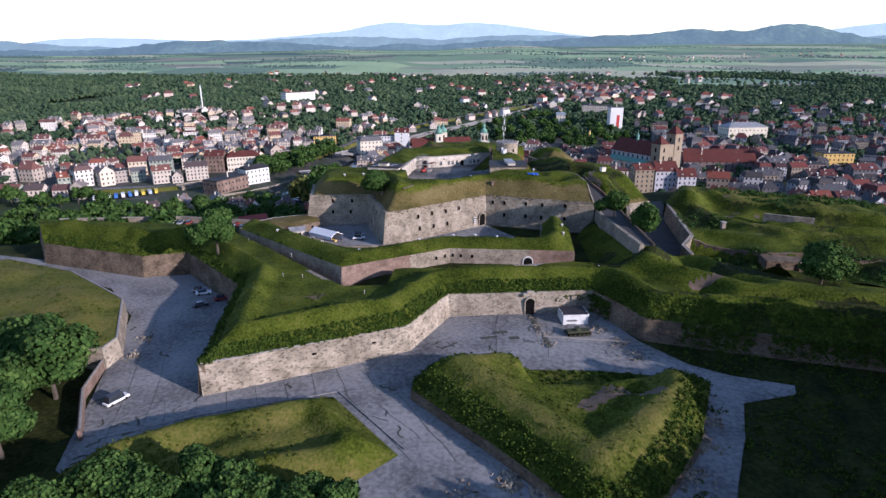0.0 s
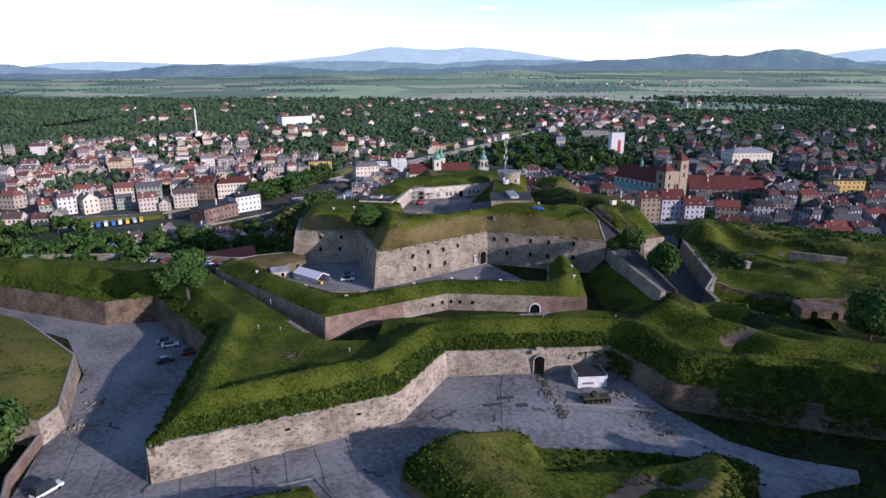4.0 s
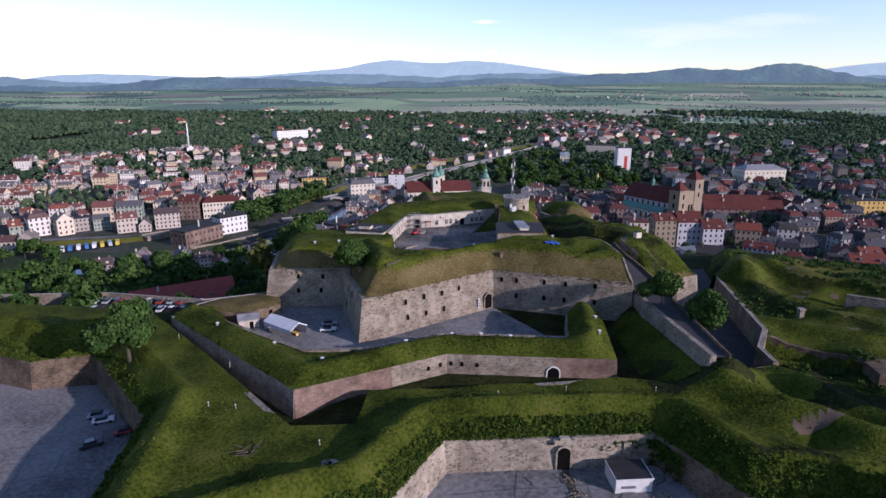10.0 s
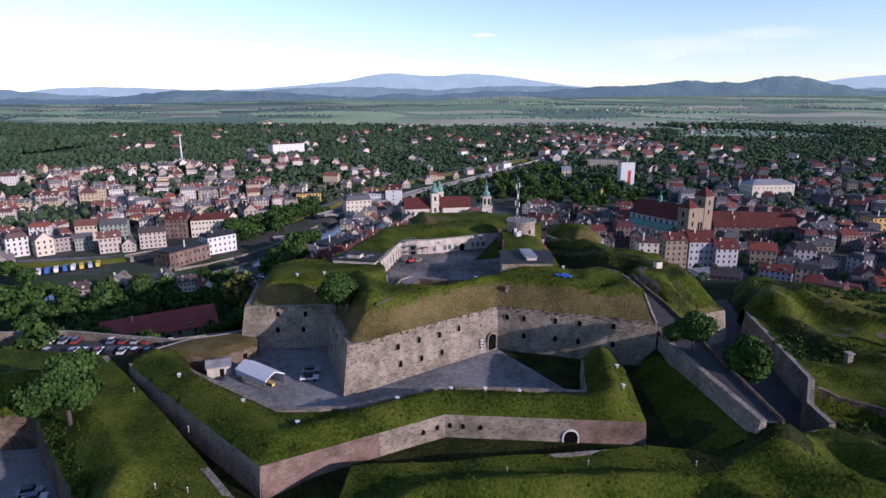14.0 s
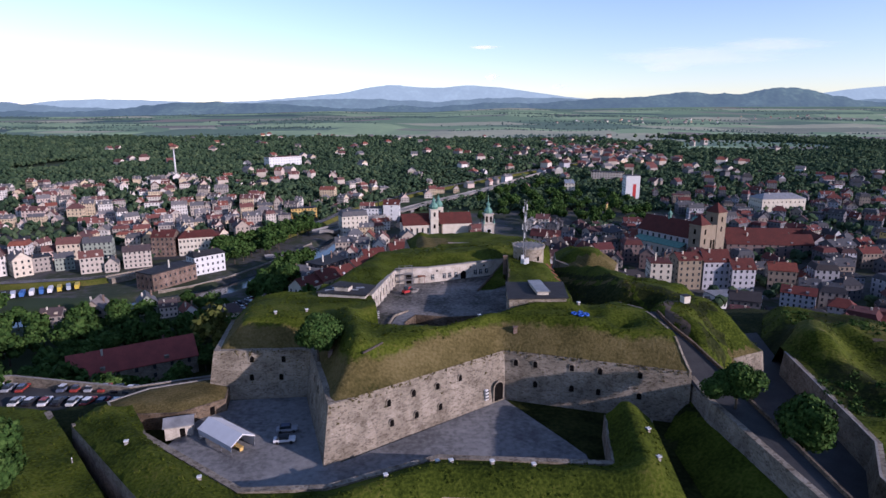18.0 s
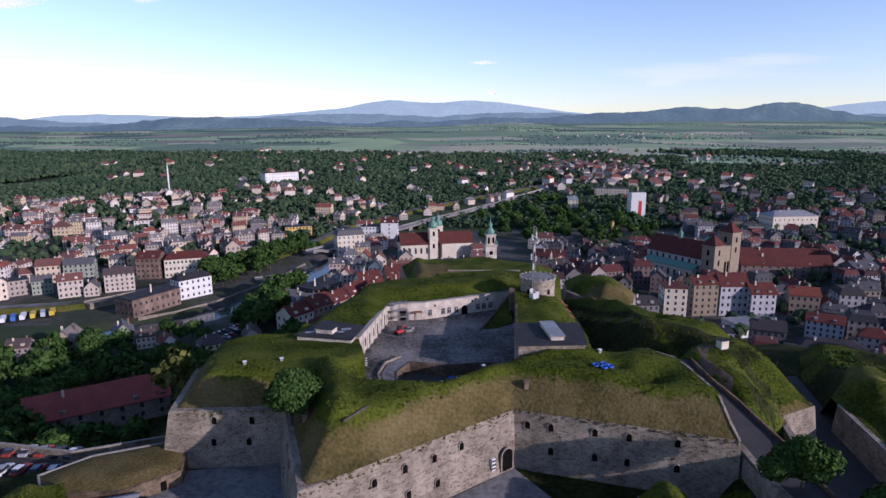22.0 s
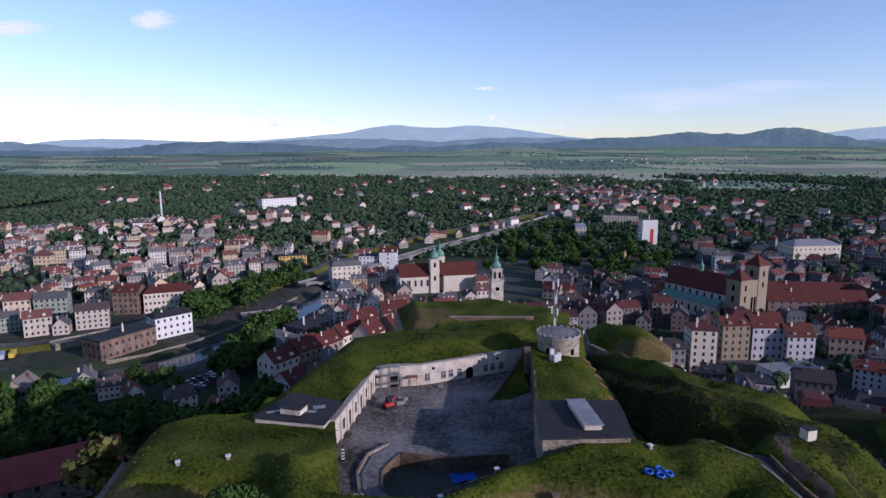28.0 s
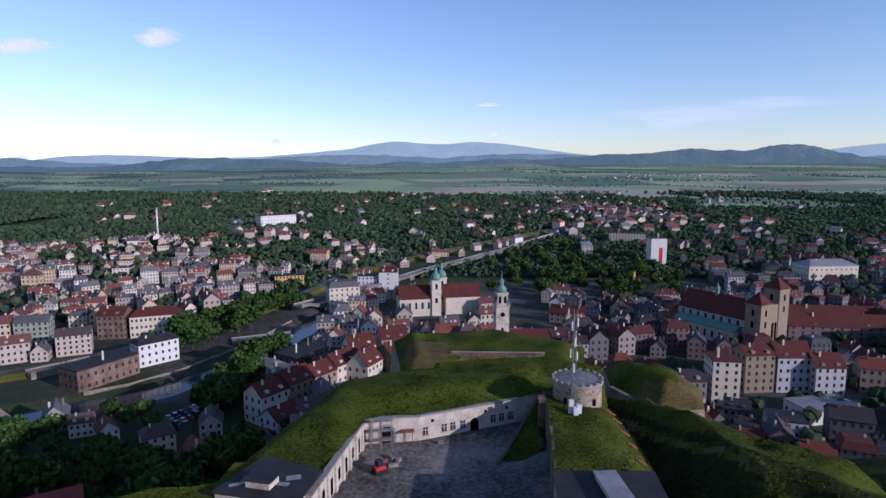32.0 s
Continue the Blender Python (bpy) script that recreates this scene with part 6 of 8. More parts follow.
box(bm, -2.6, 2.6, -2.6, 2.6, 33.4, 38.8, 0.1)
box(bm, -3.0, 3.0, -3.0, 3.0, 38.5, 39.2, 0.1)
part("belfry", bm, PLASTER, hall)
for a in range(4):
    for x in (-1.3, 1.3):
        bm = bmesh.new()
        box(bm, x - 0.6, x + 0.6, -2.7, -2.5, 34.2, 37.6, 0.0, pose(0, 0, 0, 0, 0, 90 * a))
        part("belfry_opening", bm, DARK, hall)
    for z in (8, 14, 20):
        bm = bmesh.new()
        box(bm, -0.6, 0.6, -3.26, -3.1, z, z + 2.2, 0.0, pose(0, 0, 0, 0, 0, 90 * a))
        part("shaft_window", bm, GLASS, hall)
    bm = bmesh.new()
    cyl(bm, 1.5, 1.5, 0, 0.16, 20, pose(0, 0, 0, 0, 0, 90 * a) @ pose(0, -3.22, 28.8, 90))
    dial = part("clock_dial", bm, WHITE, hall)
    bm = bmesh.new()
    cyl(bm, 1.2, 1.2, 0, 0.2, 20, pose(0, 0, 0, 0, 0, 90 * a) @ pose(0, -3.23, 28.8, 90))
    part("dial_face", bm, DARK, dial)
    bm = bmesh.new()
    cyl(bm, 0.5, 0.05, 33.4, 36.4, 6, pose(0, 0, 0, 0, 0, 90 * a) @ pose(-3.1, -3.1, 0))
    part("corner_pinnacle", bm, COPPER, hall)
bm = bmesh.new()
cyl(bm, 2.3, 2.6, 39.2, 40.8, 8)
cyl(bm, 2.6, 1.2, 40.8, 42.6, 8)
cyl(bm, 1.0, 1.0, 42.6, 44.4, 8)
cyl(bm, 1.4, 0.5, 44.4, 45.8, 8)
cyl(bm, 0.35, 0.04, 45.8, 50.5, 8)
part("spire", bm, COPPER, hall, "green copper baroque spire")
block("town_hall", 40, 456, 8, 30, 16, 12, 3, 9, CREAM, RED_TILE, rise=5, label="pale town hall wing with a red tile roof")

# parish church
church = thing("parish_church", pose(0, 0, TOWN), "large sandstone church with a square tower and red roofs", "church")
ch = pose(170, 503, 0, 0, 0, -60)
bm = bmesh.new()
box(bm, -28, 18, -9, 9, -1, 15, 0.0, ch)
part("nave", bm, RENDER_GREY_SHADED, church)
bm = bmesh.new()
gable(bm, -28, 18, -9, 9, 15, 10)
bmesh.ops.transform(bm, matrix=ch, verts=bm.verts)
part("nave_roof", bm, RED_TILE, church)
bm = bmesh.new()
box(bm, -26, 14, -15, -9, -1, 8.5, 0.0, ch)
part("aisle", bm, CREAM, church)
bm = bmesh.new()
bmesh.ops.create_cube(bm, size=1)
for v in bm.verts:
    v.co = Vector((-6 + v.co.x * 41, -12.3 + v.co.y * 6.8, (11.2 if v.co.y > 0 else 8.5) + v.co.z * 0.4))
bmesh.ops.transform(bm, matrix=ch, verts=bm.verts)
part("aisle_roof", bm, COPPER, church, "green copper lean-to roof")
for k in range(8):
    bm = bmesh.new()
    box(bm, -25 + k * 5.2, -23.4 + k * 5.2, -9.1, -8.9, 10.2, 14, 0.0, ch)
    part("nave_window", bm, GLASS, church)
    bm = bmesh.new()
    box(bm, -24.6 + k * 4.9, -23.2 + k * 4.9, -15.1, -14.9, 2.2, 6.2, 0.0, ch)
    part("aisle_window", bm, GLASS, church)
for (tx_, ty_, th, name) in ((23, -8.2, 26, "west_tower"), (23, 8.2, 33, "bell_tower")):
    bm = bmesh.new()
    box(bm, tx_ - 4.6, tx_ + 4.6, ty_ - 4.6, ty_ + 4.6, -1, th, 0.15, ch)
    box(bm, tx_ - 5.0, tx_ + 5.0, ty_ - 5.0, ty_ + 5.0, th - 0.7, th, 0.1, ch)
    tw = part(name, bm, SANDSTONE, church)
    bm = bmesh.new()
    cyl(bm, 7.2, 0.05, th, th + 6.5, 4, ch @ pose(tx_, ty_, 0, 0, 0, 45))
    part("tower_roof", bm, RED_TILE, tw)
    for a in range(4):
        for zz in (th - 6.5, th - 13):
            bm = bmesh.new()
            box(bm, -0.8, 0.8, -4.68, -4.5, zz, zz + 3.4, 0.0, ch @ pose(tx_, ty_, 0, 0, 0, 90 * a))
            part("louvre", bm, DARK, tw)
bm = bmesh.new()
box(bm, 19, 27.2, -3.6, 3.6, -1, 25, 0.1, ch)
part("west_front", bm, SANDSTONE, church)
for k in (-0.9, 1.9):
    bm = bmesh.new()
    box(bm, 27.1, 27.4, k - 0.8, k + 0.8, 6, 15, 0.0, ch)
    part("west_window", bm, DARK, church)
bm = bmesh.new()
cyl(bm, 2.3, 2.3, 22, 26.5, 12, ch @ pose(13, 0, 0))
cyl(bm, 2.6, 1.2, 26.5, 28.6, 12, ch @ pose(13, 0, 0))
cyl(bm, 0.5, 0.1, 28.6, 30.5, 8, ch @ pose(13, 0, 0))
part("dome", bm, COPPER, church, "green copper dome")
bm = bmesh.new()
cyl(bm, 1.2, 1.2, 24, 28, 8, ch @ pose(-8, 0, 0))
cyl(bm, 1.7, 0.2, 28, 30.5, 8, ch @ pose(-8, 0, 0))
cyl(bm, 0.3, 0.05, 30.5, 33, 8, ch @ pose(-8, 0, 0))
part("ridge_turret", bm, COPPER, church)
# college wings beside the church
for x, y, a, w in ((232, 500, -6, 58), (242, 522, -6, 60), (205, 520, 84, 34), (268, 508, 84, 30)):
    block("college_wing", x, y, a, w, 13, 8.5, 3, max(6, w // 5), RENDER_GREY_SHADED, RED_TILE, rise=6.5, label="long college wing under a red tile roof")

# twin-towered church
twin = thing("twin_church", pose(-8, 562, TOWN, 0, 0, 12), "white baroque church with two green onion domes", "church")
bm = bmesh.new()
box(bm, -22, 0, -8, 8, -1, 12)
box(bm, 10, 34, -7, 7, -1, 12)
part("nave", bm, CREAM, twin)
bm = bmesh.new()
gable(bm, -22, 2, -8, 8, 12, 8)
gable(bm, 8, 34, -7, 7, 12, 8)
part("nave_roof", bm, RED_TILE, twin)
for k in range(5):
    bm = bmesh.new()
    box(bm, -20 + k * 4.3, -18.6 + k * 4.3, -8.1, -7.9, 5, 9.5)
    part("nave_window", bm, GLASS, twin)
for x, y in ((3, -6), (9, 4)):
    bm = bmesh.new()
    box(bm, x - 3.2, x + 3.2, y - 3.2, y + 3.2, -1, 24, 0.15)
    box(bm, x - 3.6, x + 3.6, y - 3.6, y + 3.6, 16, 16.7, 0.1)
    box(bm, x - 3.6, x + 3.6, y - 3.6, y + 3.6, 23.6, 24.3, 0.1)
    tw = part("tower", bm, CREAM, twin)
    bm = bmesh.new()
    for r0, r1, z0, z1 in ((2.8, 3.6, 24.3, 26), (3.6, 2.6, 26, 28), (2.6, 1.2, 28, 29.5), (1.1, 1.1, 29.5, 31), (1.6, 0.3, 31, 33), (0.2, 0.05, 33, 36)):
        cyl(bm, r0, r1, z0, z1, 10, pose(x, y, 0))
    part("dome", bm, COPPER, tw)
    for zz in (9, 18.5):
        bm = bmesh.new()
        box(bm, x - 0.8, x + 0.8, y - 3.3, y - 3.15, zz, zz + 3.4)
        part("tower_window", bm, DARK, tw)
bm = bmesh.new()
for x in (16, 33):
    cyl(bm, 1.3, 1.3, 12, 17, 8, pose(x, 0, 0))
    cyl(bm, 1.9, 0.3, 17, 19.5, 8, pose(x, 0, 0))
    cyl(bm, 0.2, 0.04, 19.5, 22, 6, pose(x, 0, 0))
part("ridge_turret", bm, COPPER, twin)
for o in KINDS + KINDS_OLD:
    remove(o)

# ---- gun ports, gates and doors in the fortress walls ----


def on_face(a, b, z_top, batter, u, z):
    """The pose of a thing set in a battered wall from a to b: x along it, -y out of it."""
    a, b = Vector(a), Vector(b)
    d = (b - a).normalized()
    n = Vector((d.y, -d.x))
    p = a + d * u + n * (batter * (z_top - z))
    return pose(p.x, p.y, z, 0, 0, math.degrees(math.atan2(d.y, d.x)))


def arch_bm(w, h, depth, m, seg=8, rise=None):
    """A solid block with a round head: w wide, h high, from the wall's face inwards."""
    rise = w / 2 if rise is None else rise
    pts = [(-w / 2, 0), (w / 2, 0)] + [(w / 2 * math.cos(math.pi * i / seg), h - rise + rise * math.sin(math.pi * i / seg)) for i in range(seg + 1)]
    bm = bmesh.new()
    a = [bm.verts.new((x, -depth, z)) for x, z in pts]
    b = [bm.verts.new((x, 0.3, z)) for x, z in pts]
    bm.faces.new(a)
    bm.faces.new(b[::-1])
    for i in range(len(pts)):
        j = (i + 1) % len(pts)
        bm.faces.new((a[i], b[i], b[j], a[j]))
    bmesh.ops.transform(bm, matrix=m, verts=bm.verts)
    return bm


def frame_bm(w, h, band, depth, m, seg=10):
    """A raised surround round an arched opening."""
    def ring(k):
        ww, hh = w / 2 + k, h + k
        r = ww
        return [(-ww, 0.0)] + [(-ww * math.cos(math.pi * i / seg), hh - r + r * math.sin(math.pi * i / seg)) for i in range(seg + 1)] + [(ww, 0.0)]
    bm = bmesh.new()
    i_, o_ = ring(0), ring(band)
    rows = [[bm.verts.new((x, y, z)) for x, z in line] for line, y in ((i_, 0.2), (i_, -depth), (o_, -depth), (o_, 0.2))]
    for a, b in zip(rows[:-1], rows[1:]):
        for k in range(len(a) - 1):
            bm.faces.new((a[k], a[k + 1], b[k + 1], b[k]))
    bmesh.ops.transform(bm, matrix=m, verts=bm.verts)
    return bm


def gun_port(parent, m, w=0.95, h=1.5, name="gun_port"):
    # a solid block, its inner shade painted on as near-black
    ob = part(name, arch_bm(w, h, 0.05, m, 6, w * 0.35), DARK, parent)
    part("port_frame", frame_bm(w, h, 0.16, 0.06, m, 6), STONE_GREY, ob)
    bm = bmesh.new()
    box(bm, -w / 2 - 0.2, w / 2 + 0.2, -0.14, 0.2, -0.18, 0.0, 0.03, m)
    part("port_sill", bm, STONE_GREY, ob)
    return ob


KF = KEEP_FRONT
for u, z in [(12.6, 12.9), (18.5, 13.2), (24.5, 13.0), (12.8, 8.8), (18.7, 8.7), (24.7, 8.6), (30.5, 13.2)]:
    gun_port(keep, on_face(KF[3], KF[4], 16.8, 0.16, u, z))
for u, z in [(2.8, 13.6), (7.2, 13.7), (15.2, 13.9), (21.2, 13.9), (29.4, 14.1), (7.4, 9.3), (15.4, 9.4), (21.1, 9.4), (29.5, 9.6)]:
    gun_port(keep, on_face(KF[4], KF[5], 16.8, 0.16, u, z))
for u, z in [(8.5, 14.1), (15.6, 14.0), (8.4, 10.0), (15.0, 10.0)]:
    gun_port(keep, on_face(KF[1], KF[2], 16.8, 0.16, u, z))
for u, z in [(4.5, 13.4), (10, 13.6), (4.5, 9.0)]:
    gun_port(keep, on_face(KF[2], KF[3], 16.8, 0.16, u + 6, z))
# the gateway is solid as well; its depth is only near-black colour
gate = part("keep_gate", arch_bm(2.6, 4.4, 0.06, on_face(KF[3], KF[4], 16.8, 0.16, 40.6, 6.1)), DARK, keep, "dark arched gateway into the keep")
part("gate_surround", frame_bm(2.6, 4.4, 0.3, 0.15, on_face(KF[3], KF[4], 16.8, 0.16, 40.6, 6.1)), STONE_GREY, gate)
sentry = part("sentry_board", arch_bm(0.9, 2.4, 0.25, on_face(KF[3], KF[4], 16.8, 0.16, 37.2, 7.2), rise=0.1), WHITE, keep)
for k in range(3):
    bm = bmesh.new()
    box(bm, -0.5, 0.5, -0.30, -0.26, 0.3 + k * 0.75, 0.62 + k * 0.75, 0.0, on_face(KF[3], KF[4], 16.8, 0.16, 37.2, 7.2))
    part("stripe", bm, DARK, sentry)

RF = RAV_FRONT
for u, z in [(8.8, 7.4), (11.8, 7.6)]:
    gun_port(battery, on_face((-10, 166.5), RF[2], 10.3, 0.06, u, z), 0.8, 1.1)
for u, z in [(0.9, 7.6), (3.4, 7.5), (6.8, 7.4)]:
    gun_port(battery, on_face(RF[2], RF[3], 10.3, 0.06, u, z), 0.8, 1.1)
m = on_face(RF[2], RF[3], 10.3, 0.06, 23.9, 5.6)
arch = part("sally_port", arch_bm(2.6, 2.4, 0.06, m), DARK, battery, "low arched sally port")
part("arch_ring", frame_bm(2.6, 2.4, 0.3, 0.12, m), WHITE, arch, "whitewashed arch ring")
m = on_face(FRONT[2], (24.2, 143.0), 7.9, 0.15, 21.3, 2.1)
gate = part("ditch_gate", arch_bm(2.3, 4.6, 0.06, m), DARK, guard, "tall dark arched gateway")
part("gate_surround", frame_bm(2.3, 4.6, 0.28, 0.12, m), STONE_PALE, gate)
bm = bmesh.new()
box(bm, -1.9, 1.9, -0.1, 1.2, 5.1, 5.9, 0.08, m)
box(bm, -0.9, 0.9, -0.05, 1.0, 5.9, 6.4, 0.1, m)
part("gate_pediment", bm, STONE_PALE, gate)
for a, b, us in ((FRONT[0], FRONT[1], (23.4, 37.0)), (FRONT[1], FRONT[2], (3.0, 5.2))):
    for u in us:
        bm = bmesh.new()
        box(bm, -0.5, 0.5, -0.06, 0.3, 0, 0.45, 0.0, on_face(a, b, 7.0, 0.12, u, 4.4 if u > 10 else 2.6))
        part("drain_slot", bm, DARK, guard)
# thin grass-grown capping stones on the pale front
rng = np.random.default_rng(3)
for a, b in ((FRONT[0], FRONT[1]), (FRONT[1], FRONT[2]), (FRONT[2], (24.2, 143.8))):
    ln = (Vector(b) - Vector(a)).length
    u = 0.4
    while u < ln - 1:
        w = rng.uniform(0.9, 1.7)
        if rng.uniform() < 0.75:
            bm = bmesh.new()
            box(bm, 0, w - 0.05, -0.12, 0.6, 0.0, rng.uniform(0.12, 0.3), 0.03, on_face(a, b, 7.0, 0.12, u, 6.96))
            part("capping_stone", bm, COPING, guard)
        u += w
# wing corner quoins, buttress on the pale wall
for u in (0.6, 10.4):
    bm = bmesh.new()
    box(bm, -0.7, 0.7, -0.5, 0.5, 2.0, 6.6, 0.1, on_face(FRONT[2], FRONT[3], 7.0, 0.06, u + 22.6, 0))
    part("buttress", bm, STONE_PALE, guard)

# courtyard front: windows, doors, pilasters
YB = (YARD_WALL[2], YARD_WALL[3])
YA = (YARD_WALL[1], YARD_WALL[2])
YL = (YARD_WALL[0], YARD_WALL[1])
for u in (1.3, 5.3, 7.2, 9.4, 16.3, 18.2, 20.4):
    m = on_face(*YB, 22.4, 0, u, 18.5)
    bm = bmesh.new()
    box(bm, -0.55, 0.55, -0.06, 0.2, 0, 1.5, 0.0, m)
    win = part("window", bm, GLASS, keep)
    bm = bmesh.new()
    box(bm, -0.7, 0.7, -0.16, 0.1, -0.2, 0.0, 0.02, m)
    part("sill", bm, COPING, win)
    bm = bmesh.new()
    box(bm, -0.03, 0.03, -0.1, 0, 0, 1.5, 0.0, m)
    box(bm, -0.55, 0.55, -0.1, 0, 0.95, 1.02, 0.0, m)
    part("glazing_bar", bm, WHITE, win)
for u in (2.8, 14.5, 19.4):
    bm = bmesh.new()
    box(bm, -0.3, 0.3, -0.05, 0.2, 0, 0.6, 0.0, on_face(*YB, 22.4, 0, u, 20.8))
    part("vent", bm, DARK, keep)
part("yard_door", arch_bm(1.9, 2.6, 0.06, on_face(*YB, 22.4, 0, 12.0, 17.5)), DARK, keep)
m = on_face(*YA, 22.4, 0, 4.1, 17.5)
gate = part("yard_gate", arch_bm(2.4, 3.4, 0.06, m), DARK, keep, "dark arched passage in the courtyard front")
part("gate_surround", frame_bm(2.4, 3.4, 0.35, 0.15, m), COPING, gate)
m = on_face(*YA, 22.4, 0, 8.0, 17.5)
bm = bmesh.new()
cyl(bm, 0.08, 0.08, 0, 2.4, 6, m @ pose(-0.9, -1.2, 0))
cyl(bm, 0.08, 0.08, 0, 2.4, 6, m @ pose(0.9, -1.2, 0))
box(bm, -1.2, 1.2, -1.5, 0, 2.4, 2.55, 0.0, m)
part("canopy", bm, RUST, keep)
for k in range(7):
    m = on_face(*YL, 22.4, 0, 3 + k * 3.6, 17.4)
    bm = bmesh.new()
    box(bm, -0.45, 0.45, -0.35, 0.1, 0, 5.0, 0.04, m)
    part("pilaster", bm, PLASTER, keep)
    bm = bmesh.new()
    box(bm, 1.1, 2.3, -0.05, 0.1, 0.4 if k % 2 else 1.2, 3.2, 0.0, m)
    part("opening", bm, DARK, keep)
bm = bmesh.new()
for a, b in (YL, YA, YB):
    ln = (Vector(b) - Vector(a)).length
    box(bm, 0, ln, -0.22, 0.9, 4.95, 5.2, 0.0, on_face(a, b, 22.4, 0, 0, 17.4))
part("eaves_course", bm, COPING, keep)
# brick stub and striped post beside the ramp
for x, y, z, w, h, mat_, nm, lab, cat in ((-9.8, 221, 17.0, 1.3, 3.2, BRICK_WALL, "brick_pier", "square red brick pier at the edge of the ramp", "pier"), (-14.6, 236.4, 17.3, 0.5, 2.2, WHITE, "striped_post", "black and white striped warning post", "post")):
    root = thing(nm, pose(x, y, z), lab, cat)
    bm = bmesh.new()
    box(bm, -w / 2, w / 2, -w / 2, w / 2, 0, h, 0.04)
    part("body", bm, mat_, root)
    bm = bmesh.new()
    if nm == "striped_post":
        for k in range(4):
            box(bm, -w / 2 - 0.02, w / 2 + 0.02, -w / 2 - 0.02, w / 2 + 0.02, 0.2 + k * 0.55, 0.45 + k * 0.55)
        part("stripe", bm, DARK, root)
    else:
        box(bm, -w / 2 - 0.1, w / 2 + 0.1, -w / 2 - 0.1, w / 2 + 0.1, h, h + 0.15, 0.03)
        part("cap", bm, COPING, root)

# curving ramp down from the courtyard
ramp = thing("yard_ramp", label="curved concrete ramp sinking between low walls", category="ramp", kind="structure")
RAMP = [(-3.0, 219.5), (-5.5, 222.5), (-8.2, 227), (-9.2, 232), (-8.4, 237), (-5.5, 240.5)]
ribbon("ramp_road", RAMP, 1.6, lambda x, y: 17.62 + 0.0 * x, CONCRETE, 1.5, ramp)
wall("ramp_kerb", offset(cut(RAMP, 1.5, False), 2.1), 17.4, 18.0, STONE_GREY, 0.4, 0.0, ramp, cope=False)
wall("sunken_wall", SUNK[::-1], 15.0, 17.75, STONE_DARK, 0.35, 0.0, ramp, closed=True, cope=False)
sheet("sunken_court", SUNK, lambda x, y: 15.2 + 0.1 * noise2(x, y, 3), 2.0, JOINT, parent=ramp)
slope = wall("yard_stair_wall", [(22.2, 280.6), (17.0, 270), (12.2, 260.6)], 17.4, lambda x, y: 17.7 + (y - 260) * 0.2, STONE_DARK, 0.4, 0.0, cope=False)
tagged(slope, "low sloping stone stair wall in the courtyard", "wall")

tarp = thing("blue_tarpaulin", pose(6.0, 234.6, 15.32, 0, 0, 12), "crumpled blue tarpaulin on the sunken court floor", "tarpaulin")
k_ = 12
vs = [((i / k_ - 0.5) * 4.4, (j / k_ - 0.5) * 2.8, 0.12 + 0.16 * float(noise2(i * 1.0, j * 1.0, 2.3, 97))) for j in range(k_ + 1) for i in range(k_ + 1)]
mesh_object("sheet", vs, [(j * (k_ + 1) + i, j * (k_ + 1) + i + 1, (j + 1) * (k_ + 1) + i + 1, (j + 1) * (k_ + 1) + i) for j in range(k_) for i in range(k_)], BLUE, tarp, smooth_faces=True)
beam = thing("fallen_timber", pose(-12.2, 203.4, float(keep_z(np.array([-12.2]), np.array([203.4]))[0]) + 0.25, 0, 0, 58), "long grey timber lying on the keep's grass", "timber")
bm = bmesh.new()
box(bm, -3.2, 3.2, -0.16, 0.16, -0.25, 0.16, 0.03)
part("baulk", bm, BARK, beam)

# ---- casemates with flat roofs ----
case = thing("flat_casemate", label="long casemate with a black bitumen roof and pale vent house", category="building")
bm = bmesh.new()
vs = [bm.verts.new((x, y, z)) for z in (17.0, 24.9) for x, y in ((18.3, 229.3), (32.4, 230.0), (33.9, 243.6), (19.2, 243.6))]
for f in ((0, 1, 5, 4), (1, 2, 6, 5), (2, 3, 7, 6), (3, 0, 4, 7), (4, 5, 6, 7)):
    bm.faces.new([vs[i] for i in f])
part("body", bm, STONE_GREY, case)
bm = bmesh.new()
vs = [bm.verts.new((x, y, z)) for z in (24.9, 25.15) for x, y in ((17.9, 229.0), (32.9, 229.7), (34.3, 244.0), (18.9, 244.0))]
for f in ((0, 1, 5, 4), (1, 2, 6, 5), (2, 3, 7, 6), (3, 0, 4, 7), (4, 5, 6, 7)):
    bm.faces.new([vs[i] for i in f])
part("roof", bm, BITUMEN, case, "black bitumen sheet roof")
bm = bmesh.new()
box(bm, -1.45, 1.45, -5.0, 5.0, 25.1, 26.0, 0.05, pose(26.6, 237, 0, 0, 0, 4))
vent = part("vent_house", bm, PLASTER, case)
bm = bmesh.new()
box(bm, -1.7, 1.7, -5.3, 5.3, 26.0, 26.15, 0.0, pose(26.6, 237, 0, 0, 0, 4))
part("vent_roof", bm, TIN, vent, "pale weathered sheet roof")

left = thing("yard_wing", label="plastered courtyard wing with a patched bitumen flat roof", category="building")
bm = bmesh.new()
ring = [(-31.0, 241.5), (-18.2, 238.8), (-16.6, 247.5), (-26.8, 251.8)]
vs = [bm.verts.new((x, y, z)) for z in (17.0, 22.9) for x, y in ring]
for f in ((0, 1, 5, 4), (1, 2, 6, 5), (2, 3, 7, 6), (3, 0, 4, 7), (4, 5, 6, 7)):
    bm.faces.new([vs[i] for i in f])
part("body", bm, PLASTER, left)
bm = bmesh.new()
vs = [bm.verts.new((x, y, z)) for z in (22.9, 23.2) for x, y in offset(ring, -0.35, True)]
for f in ((0, 1, 5, 4), (1, 2, 6, 5), (2, 3, 7, 6), (3, 0, 4, 7), (4, 5, 6, 7)):
    bm.faces.new([vs[i] for i in f])
